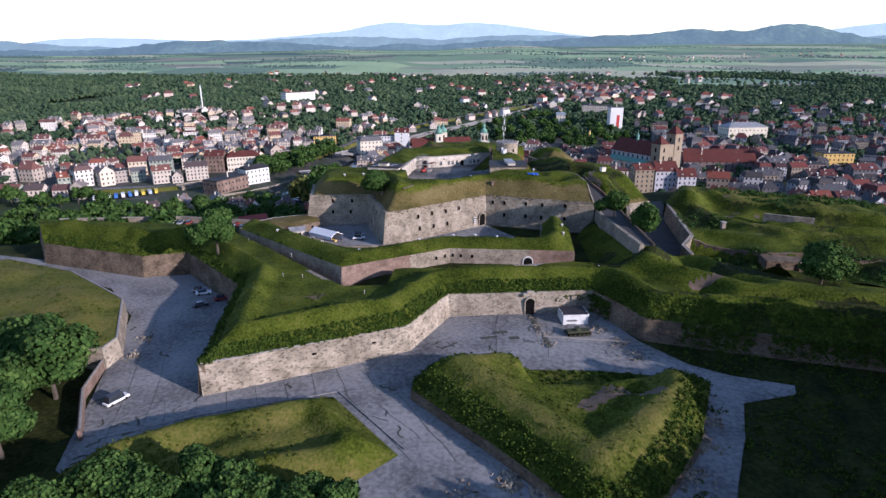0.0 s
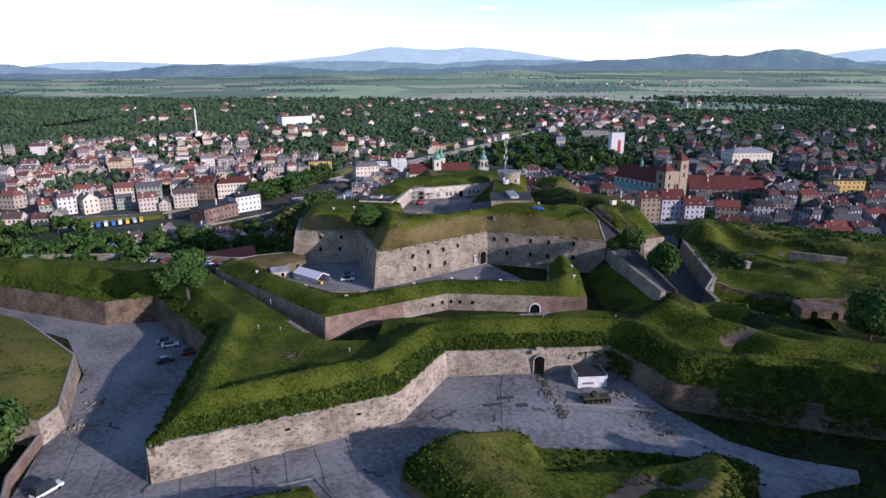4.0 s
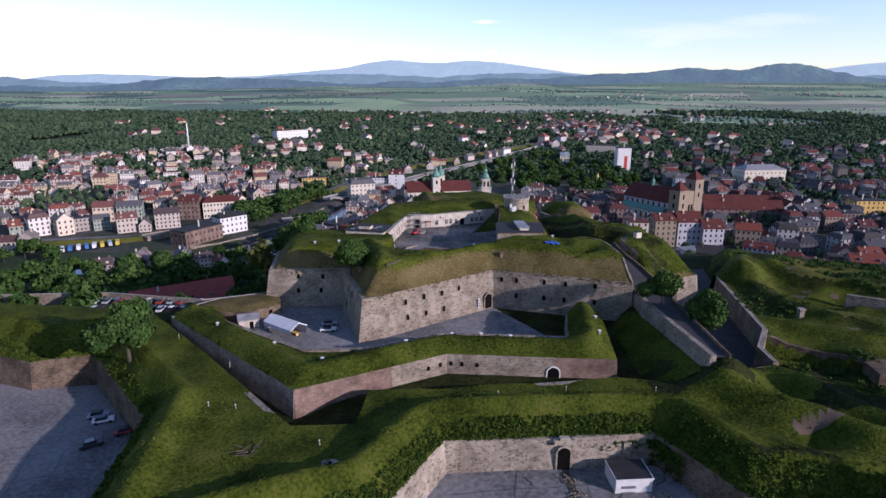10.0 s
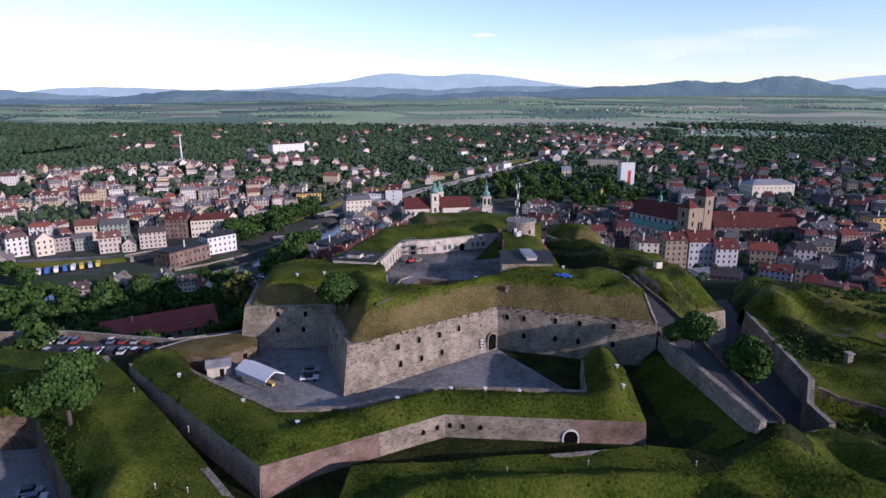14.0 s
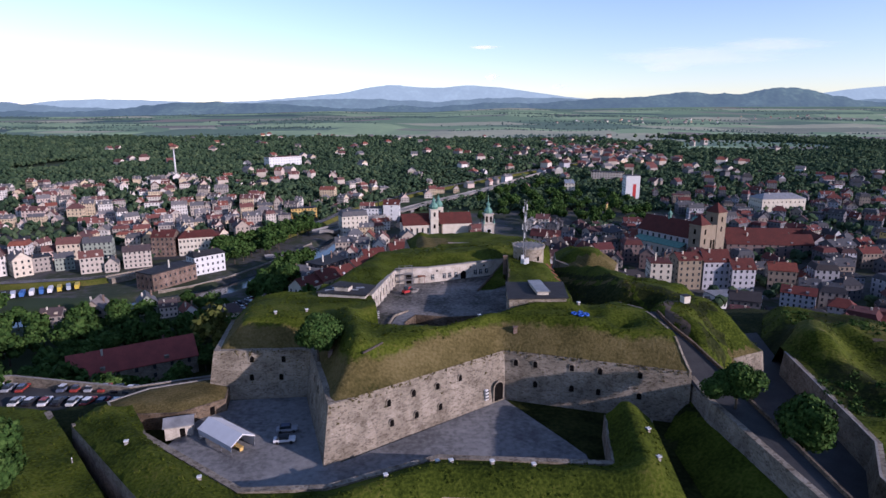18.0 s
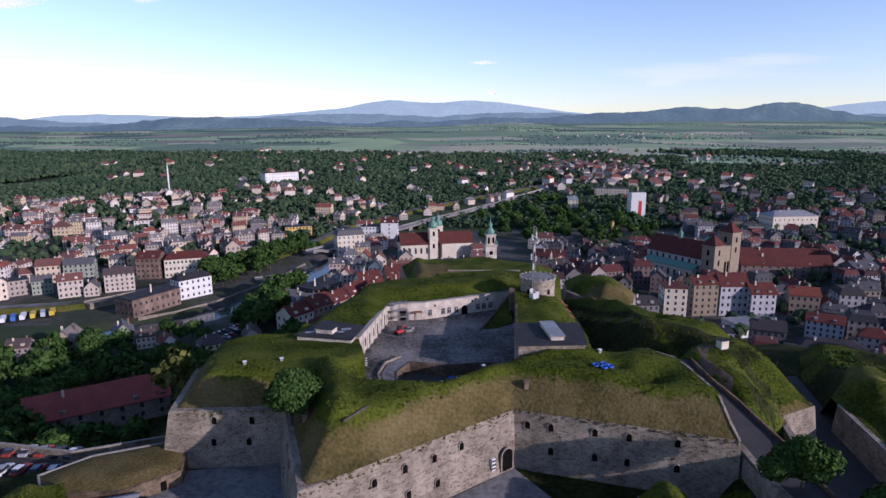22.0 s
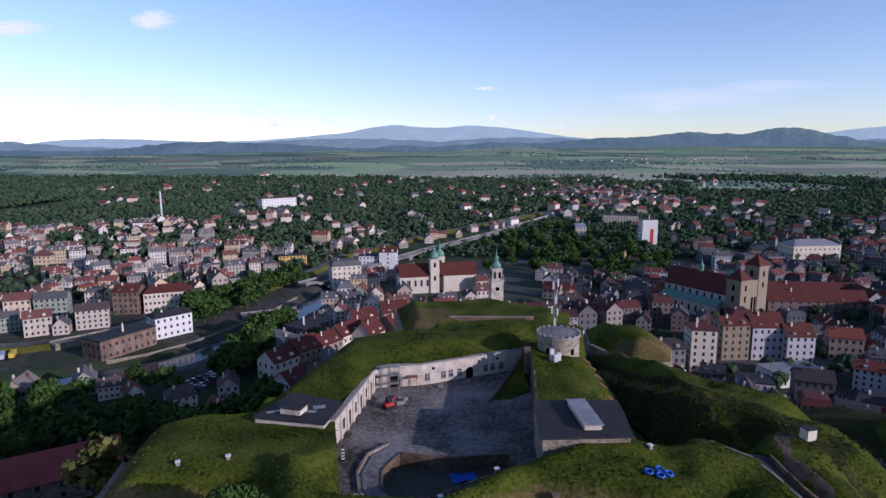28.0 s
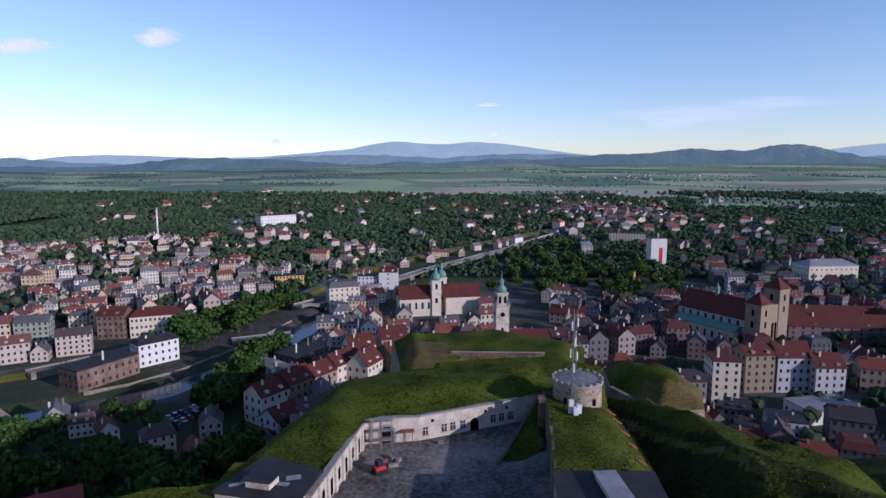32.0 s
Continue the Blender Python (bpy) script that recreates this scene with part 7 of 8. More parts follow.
part("roof", bm, BITUMEN, left)
for x, y, w, d, a in ((-22, 243.5, 3.0, 1.0, -10), (-20.3, 245.3, 2.2, 1.4, 15), (-26, 246, 4, 0.9, 25), (-28, 243.5, 3.0, 0.8, 25)):
    bm = bmesh.new()
    box(bm, -w / 2, w / 2, -d / 2, d / 2, 23.2, 23.24, 0.0, pose(x, y, 0, 0, 0, a))
    part("roof_patch", bm, TIN, left)
bm = bmesh.new()
box(bm, -2.0, 2.0, -1.4, 1.4, 23.2, 24.4, 0.05, pose(-24.5, 243.3, 0, 0, 0, -14))
hatch = part("roof_hut", bm, PLASTER, left)
bm = bmesh.new()
box(bm, -2.3, 2.3, -1.7, 1.7, 24.4, 24.55, 0.0, pose(-24.5, 243.3, 0, 0, 0, -14))
part("hut_roof", bm, BITUMEN, hatch)

# ---- round tower, mast and chimney pier ----
tower_z = 22.2
rt = thing("round_tower", pose(29.6, 275.5, tower_z), "squat round stone tower with a grey lead roof", "tower")
bm = bmesh.new()
cyl(bm, 4.95, 4.75, -4, 5.6, 40)
part("drum", bm, STONE_PALE, rt, smooth_faces=False)
bm = bmesh.new()
cyl(bm, 5.1, 5.1, 5.6, 6.1, 40)
part("cornice", bm, COPING, rt)
bm = bmesh.new()
cyl(bm, 4.9, 0.1, 6.1, 6.7, 40)
part("roof", bm, CONCRETE, rt, "low grey sheet roof")
for k in range(20):
    bm = bmesh.new()
    box(bm, -0.35, 0.35, -5.15, -4.7, 6.1, 6.5, 0.03, pose(0, 0, 0, 0, 0, 18 * k))
    part("parapet_stone", bm, COPING, rt)
for a in (-40, 30):
    bm = bmesh.new()
    box(bm, -0.35, 0.35, -4.98, -4.6, 2.0, 3.3, 0.0, pose(0, 0, 0, 0, 0, a))
    part("slit", bm, DARK, rt)
mast = thing("radio_mast", pose(27.2, 268.6, 24.6), "slim steel lattice radio mast with white antenna boxes", "mast")
for k in range(3):
    bm = bmesh.new()
    cyl(bm, 0.07, 0.05, -0.5, 19.5, 6, pose(0.42 * math.cos(2.094 * k), 0.42 * math.sin(2.094 * k), 0))
    part("leg", bm, STEEL, mast)
for k in range(18):
    bm = bmesh.new()
    for j in range(3):
        a, b = 2.094 * j, 2.094 * (j + 1)
        p, q = Vector((0.42 * math.cos(a), 0.42 * math.sin(a), k * 1.05)), Vector((0.42 * math.cos(b), 0.42 * math.sin(b), k * 1.05 + 1.0))
        d = q - p
        cyl(bm, 0.03, 0.03, 0, d.length, 4, Matrix.Translation(p) @ d.to_track_quat("Z", "Y").to_matrix().to_4x4())
    part("brace", bm, STEEL, mast)
for z, a, r in ((9.5, 30, 0.7), (10, 150, 0.7), (12.5, 270, 0.75), (13.5, 60, 0.7), (15.5, 200, 0.6), (16.2, 320, 0.6), (7.5, 260, 0.7)):
    bm = bmesh.new()
    box(bm, -0.18, 0.18, -0.12, 0.12, 0, 1.7, 0.04, pose(r * math.cos(radians(a)), r * math.sin(radians(a)), z, 0, 0, a + 90))
    part("antenna", bm, WHITE, mast)
for x, y, h in ((-0.6, -1.4, 2.4), (0.9, -1.6, 1.6), (0.1, -2.4, 1.4)):
    bm = bmesh.new()
    box(bm, x - 0.45, x + 0.45, y - 0.35, y + 0.35, -0.2, h, 0.04)
    part("equipment_cabinet", bm, WHITE, mast)
pier = thing("chimney_pier", pose(21.8, 272, 18.0), "tall square red brick chimney beside the tower", "chimney")
bm = bmesh.new()
box(bm, -0.55, 0.55, -0.55, 0.55, 0, 7.6, 0.04)
part("shaft", bm, BRICK_WALL, pier)
bm = bmesh.new()
box(bm, -0.7, 0.7, -0.7, 0.7, 7.3, 7.8, 0.04)
part("cap", bm, BRICK_WALL, pier)
# timber props on the tower's slope
for k in range(6):
    x, y = 35.2 + 0.15 * k, 272 - k * 4.2
    z = float(keep_z(np.array([x]), np.array([y]))[0])
    root = thing("timber_prop", pose(x, y, z - 0.2, 0, 0, 20), "weathered timber prop on the bare slope", "prop", "slope props")
    bm = bmesh.new()
    box(bm, -1.3, 1.3, -0.12, 0.12, 0.5, 0.75, 0.0, pose(0, 0, 0, 0, 35))
    part("beam", bm, RUST, root)
    bm = bmesh.new()
    cyl(bm, 0.1, 0.1, -0.6, 1.2, 6)
    part("post", bm, BARK, root)

# ---- small things on the grass ----


def cap_vent(x, y, z, label="white-painted brick vent cap standing on the grass"):
    root = thing("vent_cap", pose(x, y, z, 0, 0, 20) @ Matrix.Diagonal((0.72, 0.72, 0.72, 1)), label, "vent", "vent caps on the ramparts")
    bm = bmesh.new()
    box(bm, -0.4, 0.4, -0.4, 0.4, -0.5, 0.75, 0.04)
    part("shaft", bm, COPING, root)
    bm = bmesh.new()
    box(bm, -0.55, 0.55, -0.55, 0.55, 0.72, 0.95, 0.05)
    part("cap", bm, WHITE, root)


for x, y in [(-54.1, 185.7), (-37.8, 176.8), (-25.2, 168.6), (-7.4, 175.9), (0.9, 181.4), (3.2, 179.9), (10, 179), (16.9, 178.9), (37.8, 179.3), (39.0, 188.0)]:
    cap_vent(x, y, float(ravelin_z(np.array([x]), np.array([y]))[0]))
for x, y in [(14.6, 229.2), (10.7, 224.8), (2.2, 218.8), (35.1, 228.7), (-38, 226), (-31, 228)]:
    cap_vent(x, y, float(keep_z(np.array([x]), np.array([y]))[0]))
for x, y in [(18.6, 219.6), (-22, 209)]:
    root = thing("brick_stub", pose(x, y, float(keep_z(np.array([x]), np.array([y]))[0])), "short red brick chimney stub in the grass", "chimney")
    bm = bmesh.new()
    box(bm, -0.45, 0.45, -0.45, 0.45, -0.5, 1.0, 0.04)
    part("shaft", bm, BRICK_WALL, root)
    bm = bmesh.new()
    box(bm, -0.55, 0.55, -0.55, 0.55, 1.0, 1.15, 0.03)
    part("cap", bm, BRICK_WALL, root)
for k, (x, y) in enumerate([(32.4, 221.4), (33.8, 220.6), (35.2, 221.2), (34.2, 222.2)]):
    root = thing("blue_ring", pose(x, y, float(keep_z(np.array([x]), np.array([y]))[0]) + 0.25, 8, 5 * k), "blue plastic ring lying on the grass", "ring", "blue rings on the keep")
    bm = bmesh.new()
    n_, m_ = 16, 6
    vs = [[bm.verts.new(((0.55 + 0.2 * math.cos(2 * math.pi * j / m_)) * math.cos(2 * math.pi * i / n_), (0.55 + 0.2 * math.cos(2 * math.pi * j / m_)) * math.sin(2 * math.pi * i / n_), 0.2 * math.sin(2 * math.pi * j / m_))) for j in range(m_)] for i in range(n_)]
    for i in range(n_):
        for j in range(m_):
            bm.faces.new((vs[i][j], vs[(i + 1) % n_][j], vs[(i + 1) % n_][(j + 1) % m_], vs[i][(j + 1) % m_]))
    part("tube", bm, BLUE, root, smooth_faces=True)
for x, y, z, s in ((-16.6, 132.6, None, 1.0), (-31.6, 137.4, None, 0.9)):
    z = float(guard_z(np.array([x]), np.array([y]))[0])
    pale = x > -20
    root = thing("ruined_hatch" if pale else "scrap_heap", pose(x, y, z), "pale broken concrete hatch in the grass" if pale else "heap of brown branches on the grass", "rubble")
    rg = np.random.default_rng(int(abs(x) * 10))
    for k in range(14):
        bm = bmesh.new()
        a = rg.uniform(0, 6.28)
        r = rg.uniform(0, 1.7) * s
        sz = rg.uniform(0.3, 0.9)
        if pale:
            box(bm, -sz, sz, -sz * 0.6, sz * 0.6, -0.3, 0.25 + rg.uniform(0, 0.4), 0.1, pose(r * math.cos(a), r * math.sin(a), 0, rg.uniform(-25, 25), rg.uniform(-25, 25), rg.uniform(0, 180)))
        else:
            cyl(bm, 0.09, 0.04, 0, 2.2, 5, pose(r * math.cos(a), r * math.sin(a), 0.1, rg.uniform(60, 100), 0, rg.uniform(0, 360)))
        part("slab" if pale else "branch", bm, (COPING if k % 3 else DARK) if pale else BARK, root)
# marker posts along the rampart
for x, y in [(-63.4, 184.6), (-46, 170), (-38.5, 151.5), (-44, 152.4), (-20, 139), (12, 156), (26, 158.5), (44, 158)]:
    z = float(guard_z(np.array([x]), np.array([y]))[0])
    root = thing("marker_post", pose(x, y, z), "short pale wooden marker post in the grass", "post", "marker posts")
    bm = bmesh.new()
    cyl(bm, 0.1, 0.09, -0.3, 0.9, 8)
    part("stake", bm, COPING, root)
    bm = bmesh.new()
    cyl(bm, 0.14, 0.05, 0.9, 1.05, 8)
    part("cap", bm, WHITE, root)

# ---- white cabin, tank and rubble by the gate ----
cabin = thing("white_cabin", pose(33.0, 138.2, 1.95, 0, 0, 4), "white flat-roofed cabin with a barred shutter", "cabin")
bm = bmesh.new()
box(bm, -3.2, 3.2, -2.4, 3.0, -0.3, 2.75, 0.04)
part("body", bm, WHITE, cabin)
bm = bmesh.new()
box(bm, -3.35, 3.35, -2.55, 3.15, 2.75, 2.9, 0.03)
part("roof", bm, BITUMEN, cabin)
bm = bmesh.new()
for x in (-3.3, 3.2):
    box(bm, x, x + 0.1, -2.5, 3.1, 2.9, 3.0)
box(bm, -3.3, 3.3, -2.6, -2.5, 2.75, 3.0)
part("roof_edge", bm, WHITE, cabin)
for z0, z1 in ((1.1, 1.6), (0.0, 0.45)):
    bm = bmesh.new()
    box(bm, -2.2, 0.3, -2.45, -2.36, z0, z1)
    part("grille", bm, STEEL, cabin)
tank = thing("display_tank", pose(32.6, 130.8, 1.95, 0, 0, 8), "dark green old armoured tank on display", "tank")
KHAKI = material("khaki_paint", [(0.3, (0.03, 0.035, 0.018)), (0.7, (0.06, 0.065, 0.035))], scale=1.0, bump=0.1)
bm = bmesh.new()
box(bm, -2.9, 2.9, -1.0, 1.0, 0.5, 1.25, 0.15)
part("hull", bm, KHAKI, tank)
for s in (-1, 1):
    bm = bmesh.new()
    box(bm, -3.0, 3.0, s * 1.25 - 0.25, s * 1.25 + 0.25, 0.0, 0.9, 0.3)
    tr = part("track", bm, DARK, tank)
    for k in range(5):
        bm = bmesh.new()
        cyl(bm, 0.36, 0.36, -0.06, 0.06, 14, pose(-2.2 + k * 1.1, s * 1.52, 0.42, 90))
        part("road_wheel", bm, KHAKI, tr)
bm = bmesh.new()
cyl(bm, 1.0, 0.75, 1.2, 1.9, 16, pose(-0.2, 0, 0))
tu = part("turret", bm, KHAKI, tank)
bm = bmesh.new()
cyl(bm, 0.09, 0.07, 0, 3.4, 8, pose(-0.9, 0, 1.6, 0, -92))
part("gun_barrel", bm, KHAKI, tu)
bm = bmesh.new()
cyl(bm, 0.3, 0.3, 1.9, 2.05, 12, pose(0.1, 0.25, 0))
part("hatch", bm, KHAKI, tu)


def stones(name, centres, sizes, mat, seed, label):
    rg = np.random.default_rng(seed)
    k = len(sizes)
    v = ICO_V[None] * rg.uniform(0.6, 1.3, (k, 12, 1)) * np.array(sizes)[:, None, None] * rg.uniform(0.6, 1.2, (k, 1, 3)) + np.array(centres)[:, None]
    f = ICO_F[None] + (np.arange(k) * 12)[:, None, None]
    return tagged(mesh_object(name, v.reshape(-1, 3).tolist(), f.reshape(-1, 3).tolist(), mat), label, "rubble", kind="stuff")


rng = np.random.default_rng(44)
pts, szs = [], []
for x0, y0, r, k, s in ((22.8, 139, 1.2, 50, 0.2), (23.4, 135, 1.4, 60, 0.2), (24.2, 130.5, 1.6, 60, 0.2), (25, 126, 1.8, 50, 0.2), (38.5, 133.5, 2.6, 90, 0.28), (42, 127, 2.6, 60, 0.25), (44, 121, 2.0, 40, 0.25), (11.0, 81, 2.6, 120, 0.38), (16, 76, 2.6, 90, 0.4), (46.5, 91, 2.4, 110, 0.4), (40, 82, 2.6, 110, 0.4), (50.5, 97, 2.0, 70, 0.35), (-74, 132, 2.0, 40, 0.3), (-72.5, 124, 1.6, 40, 0.3), (3, 76, 3, 80, 0.35)):
    for _ in range(k):
        x, y = x0 + rng.normal() * r * 0.6, y0 + rng.normal() * r * 0.6
        pts.append((x, y, float(outer_floor(x, y)) + rng.uniform(0, 0.35)))
        szs.append(s * rng.uniform(0.4, 1.4))
stones("rubble_heap", pts, szs, STONE_GREY, 45, "loose grey rubble and broken slabs on the ditch floor")
# dug-up strip before the gate
for k, (x, y, w, d, a) in enumerate([(23.0, 137, 1.5, 9, 4), (24.4, 128.5, 1.1, 9, 6), (34, 128.2, 20, 0.7, -9), (14, 132, 3.5, 1.2, 10), (11, 129.5, 4, 1.0, 12), (17, 129, 2.5, 1.5, 5)]):
    mesh = bmesh.new()
    box(mesh, -w / 2, w / 2, -d / 2, d / 2, 0.02, 0.11 if k != 2 else 0.3, 0.03, pose(x, y, float(outer_floor(x, y)), 0, 0, a))
    part("broken_strip", mesh, JOINT if k != 2 else COPING, paving)

# ---- tent, yard hut, cars ----
tent = thing("marquee", pose(-40.6, 196.4, 5.9, 0, 0, -37), "white canvas marquee tent in the keep yard", "tent")
bm = bmesh.new()
gable(bm, -5.5, 5.5, -2.6, 2.6, 2.3, 1.3, over=0.1)
part("canopy", bm, CANVAS, tent)
bm = bmesh.new()
box(bm, -5.4, 5.4, 2.5, 2.56, 0, 2.3)
box(bm, -5.5, -5.44, -2.6, 2.6, 0, 2.3)
box(bm, -5.4, 5.4, -2.56, -2.5, 1.2, 2.3)
part("side_sheet", bm, CANVAS, tent)
for x in (-5.4, -1.8, 1.8, 5.4):
    for y in (-2.5, 2.5):
        bm = bmesh.new()
        cyl(bm, 0.05, 0.05, 0, 2.3, 6, pose(x, y, 0))
        part("pole", bm, STEEL, tent)
for x in (2, 4):
    bm = bmesh.new()
    box(bm, x - 0.9, x + 0.9, -0.5, 0.5, 0.65, 0.75)
    box(bm, x - 0.8, x - 0.7, -0.4, 0.4, 0, 0.65)
    box(bm, x + 0.7, x + 0.8, -0.4, 0.4, 0, 0.65)
    part("trestle_table", bm, OCHRE, tent)
hut = thing("gate_hut", pose(-51.5, 200.5, 5.7, 0, 0, 18), "small stone gate hut with a tin roof", "hut")
bm = bmesh.new()
box(bm, -2.6, 2.6, -2.0, 2.0, -0.2, 2.6, 0.04)
part("body", bm, PLASTER, hut)
bm = bmesh.new()
gable(bm, -2.6, 2.6, -2.0, 2.0, 2.6, 0.9, over=0.3)
part("roof", bm, TIN, hut)
bm = bmesh.new()
box(bm, 0.2, 1.2, -2.05, -1.95, 0, 2.0)
part("door", bm, DARK, hut)
BANK = [(-66, 202.5), (-53, 203.2), (-45.2, 209.5), (-46.5, 215.5), (-52, 219.5), (-64, 214.5), (-70, 208)]
bank_w = thing("yard_bank", label="grass-roofed casemate bank with a brown stone front", category="rampart", kind="structure")
sheet("grass_top", BANK, lambda x, y: 8.6 + np.interp(along(BANK, x, y, True), [0, 3], [0, 1.0]), 1.4, [DRY, GRASS], parent=bank_w)
wall("front_face", [BANK[0], BANK[1], BANK[2], BANK[3]], 5.6, 8.7, STONE_DARK, 0.8, 0.02, bank_w, cope=False)
wall("back_face", [BANK[3], BANK[4], BANK[5], BANK[6], BANK[0]], 2.5, 8.7, STONE_GREY, 0.8, 0.02, bank_w)
m = on_face(BANK[1], BANK[2], 8.7, 0.02, 7.0, 6.0)
part("bank_door", arch_bm(1.0, 1.8, 0.05, m, 4, 0.1), DARK, bank_w)
far_wall = wall("terrace_wall", [(-150, 224), (-104, 227), (-72, 220.5), (-54.5, 227)], 0.0, 6.0, STONE_GREY, 0.8, 0.03)
tagged(far_wall, "long low stone terrace wall at the hill's edge", "wall")
parking = sheet("parking", [(-110, 214), (-84, 211), (-66, 214.5), (-60, 219), (-72, 220), (-104, 226)], lambda x, y: 4.05 + 0 * x, 3.0, ASPHALT)
tagged(parking, "dark asphalt car park behind the rampart", "pavement", kind="structure")


def car_kind(van=False):
    root = thing("car")
    L_, W_, H_ = (5.2, 1.9, 2.1) if van else (4.3, 1.75, 1.45)
    bm = bmesh.new()
    box(bm, -L_ / 2, L_ / 2, -W_ / 2, W_ / 2, 0.28, 0.9, 0.14)
    part("body", bm, CARPAINT, root)
    bm = bmesh.new()
    r = box(bm, -L_ * (0.45 if van else 0.36), L_ * (0.3 if van else 0.2), -W_ / 2 + 0.08, W_ / 2 - 0.08, 0.88, H_)
    for v in r:
        if v.co.z > 1.2:
            v.co.x = v.co.x * 0.78
            v.co.y *= 0.84
    part("glasshouse", bm, GLASS, root)
    bm = bmesh.new()
    box(bm, -L_ * (0.35 if van else 0.27), L_ * (0.2 if van else 0.13), -W_ / 2 + 0.2, W_ / 2 - 0.2, H_ - 0.02, H_ + 0.05, 0.02)
    part("roof_panel", bm, CARPAINT, root)
    for x in (-L_ * 0.31, L_ * 0.31):
        for y in (-W_ / 2 + 0.05, W_ / 2 - 0.05):
            bm = bmesh.new()
            cyl(bm, 0.32, 0.32, -0.1, 0.1, 12, pose(x, y, 0.32, 90))
            part("wheel", bm, RUBBER, root)
    for y in (-0.6, 0.6):
        bm = bmesh.new()
        box(bm, L_ / 2 - 0.06, L_ / 2 + 0.02, y - 0.2, y + 0.2, 0.6, 0.75, 0.02)
        part("headlight", bm, WHITE, root)
    return root


CAR, VAN = car_kind(), car_kind(True)
rng = np.random.default_rng(61)
for x, y, a in [(-72.5, 163.4, 20), (-70.4, 161.4, 24), (-63.6, 157.2, 30), (-67.8, 152.6, 32)]:
    place(CAR, x, y, 0.1, 1.0, a, label="parked car in the shade of the rampart", category="car", group="cars in the ditch")
place(VAN, -66.3, 104.6, 0.1, 0.95, 62, label="white van parked beside the ditch road", category="van")
for x, y, a in [(-29.8, 200.7, 10), (-29.3, 196.6, 8)]:
    place(CAR, x, y, 5.95, 1.0, a, label="dark parked car in the keep yard", category="car", group="cars in the keep yard")
for k in range(26):
    x = -106 + (k % 13) * 3.3
    y = (223.5 if k < 13 else 216.5) - max(0, x + 80) * (0.12 if k < 13 else 0.02)
    if rng.uniform() < 0.85 and y > 211 + (2 if x < -84 else 0):
        place(CAR, x, y, 4.06, 1.0, 90 + rng.uniform(-8, 8), label="parked car behind the outer rampart", category="car", group="cars in the car park")
# cars and lorries in the town
PARK_R = [(-114, 380), (-101, 371), (-79, 408), (-66, 452), (-76, 464), (-93, 424)]
lot = sheet("car_park", PARK_R, lambda x, y: ground_z(x, y) + 0.15, 4.0, ASPHALT)
tagged(lot, "dark asphalt riverside car park", "pavement", kind="structure")
for a, b, n_ in (((-108, 381), (-87, 421), 15), ((-103, 376), (-82, 414), 14), ((-86, 424), (-73, 460), 13), ((-80, 414), (-69, 452), 12)):
    for k in range(n_):
        x, y = a[0] + (b[0] - a[0]) * k / n_, a[1] + (b[1] - a[1]) * k / n_
        if rng.uniform() < 0.85:
            place(VAN if rng.uniform() < 0.1 else CAR, x, y, float(ground_z(x, y)) + 0.17, 1.0, -28 + rng.uniform(-6, 6), label="parked car on the riverside car park", category="car", group="cars by the river")
lorry = thing("lorry")
bm = bmesh.new()
box(bm, -5.5, 3.5, -1.25, 1.25, 1.1, 3.8, 0.05)
part("trailer", bm, LORRY, lorry)
bm = bmesh.new()
box(bm, 3.8, 5.8, -1.2, 1.2, 0.6, 3.0, 0.2)
part("cab", bm, CARPAINT, lorry)
for x in (-4.4, -3.2, 4.6):
    for y in (-1.1, 1.1):
        bm = bmesh.new()
        cyl(bm, 0.5, 0.5, -0.15, 0.15, 12, pose(x, y, 0.5, 90))
        part("wheel", bm, RUBBER, lorry)
for k in range(10):
    place(lorry, -238 + k * 3.5, 396 + k * 2.5, float(ground_z(-238 + k * 3.5, 396 + k * 2.5)), 0.85, 116 + 3 * (k % 3), label="box lorry parked in a row at the depot", category="lorry", group="lorries in the depot")
for o in (CAR, VAN, lorry):
    remove(o)

# ---- hut on the bastion, cairn, moat gate ----
hx, hy = 63.8, 235.0
bh = thing("bastion_hut", pose(hx, hy, float(bastion_z(np.array([hx]), np.array([hy]))[0]) + 0.2, 0, 0, 15) @ Matrix.Diagonal((0.85, 0.85, 0.85, 1)), "small pale hut on top of the side bastion", "hut")
bm = bmesh.new()
box(bm, -1.1, 1.1, -1.0, 1.0, -0.4, 2.0, 0.03)
part("body", bm, CREAM, bh)
bm = bmesh.new()
box(bm, -1.3, 1.3, -1.2, 1.2, 2.0, 2.15, 0.03)
part("roof", bm, BITUMEN, bh)
cx_, cy_ = 98.5, 201
ca = thing("stone_pier", pose(cx_, cy_, float(field_z(np.array([cx_]), np.array([cy_]))[0])), "lone square stone pier on the mounds", "pier")
bm = bmesh.new()
box(bm, -0.7, 0.7, -0.7, 0.7, -0.6, 2.2, 0.06)
part("shaft", bm, STONE_PALE, ca)
bm = bmesh.new()
box(bm, -0.9, 0.9, -0.9, 0.9, 2.2, 2.5, 0.05)
part("cap", bm, COPING, ca)
ru = thing("ruined_casemate", pose(104, 170, 4.0, 0, 0, -8), "half-buried ruined casemate with a dark arch", "ruin")
bm = bmesh.new()
box(bm, -6, 6, -1.5, 5, -5, 3.2, 0.1)
part("front", bm, STONE_DARK, ru)
for x in (-2.5, 2.8):
    # arch blocks coloured near-black for the shade within
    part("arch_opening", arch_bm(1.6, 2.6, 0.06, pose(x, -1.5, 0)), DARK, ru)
br = thing("brick_ramp", pose(-129, 166, 0, 0, 0, -22), "low brick-paved sloping bank", "bank")
bm = bmesh.new()
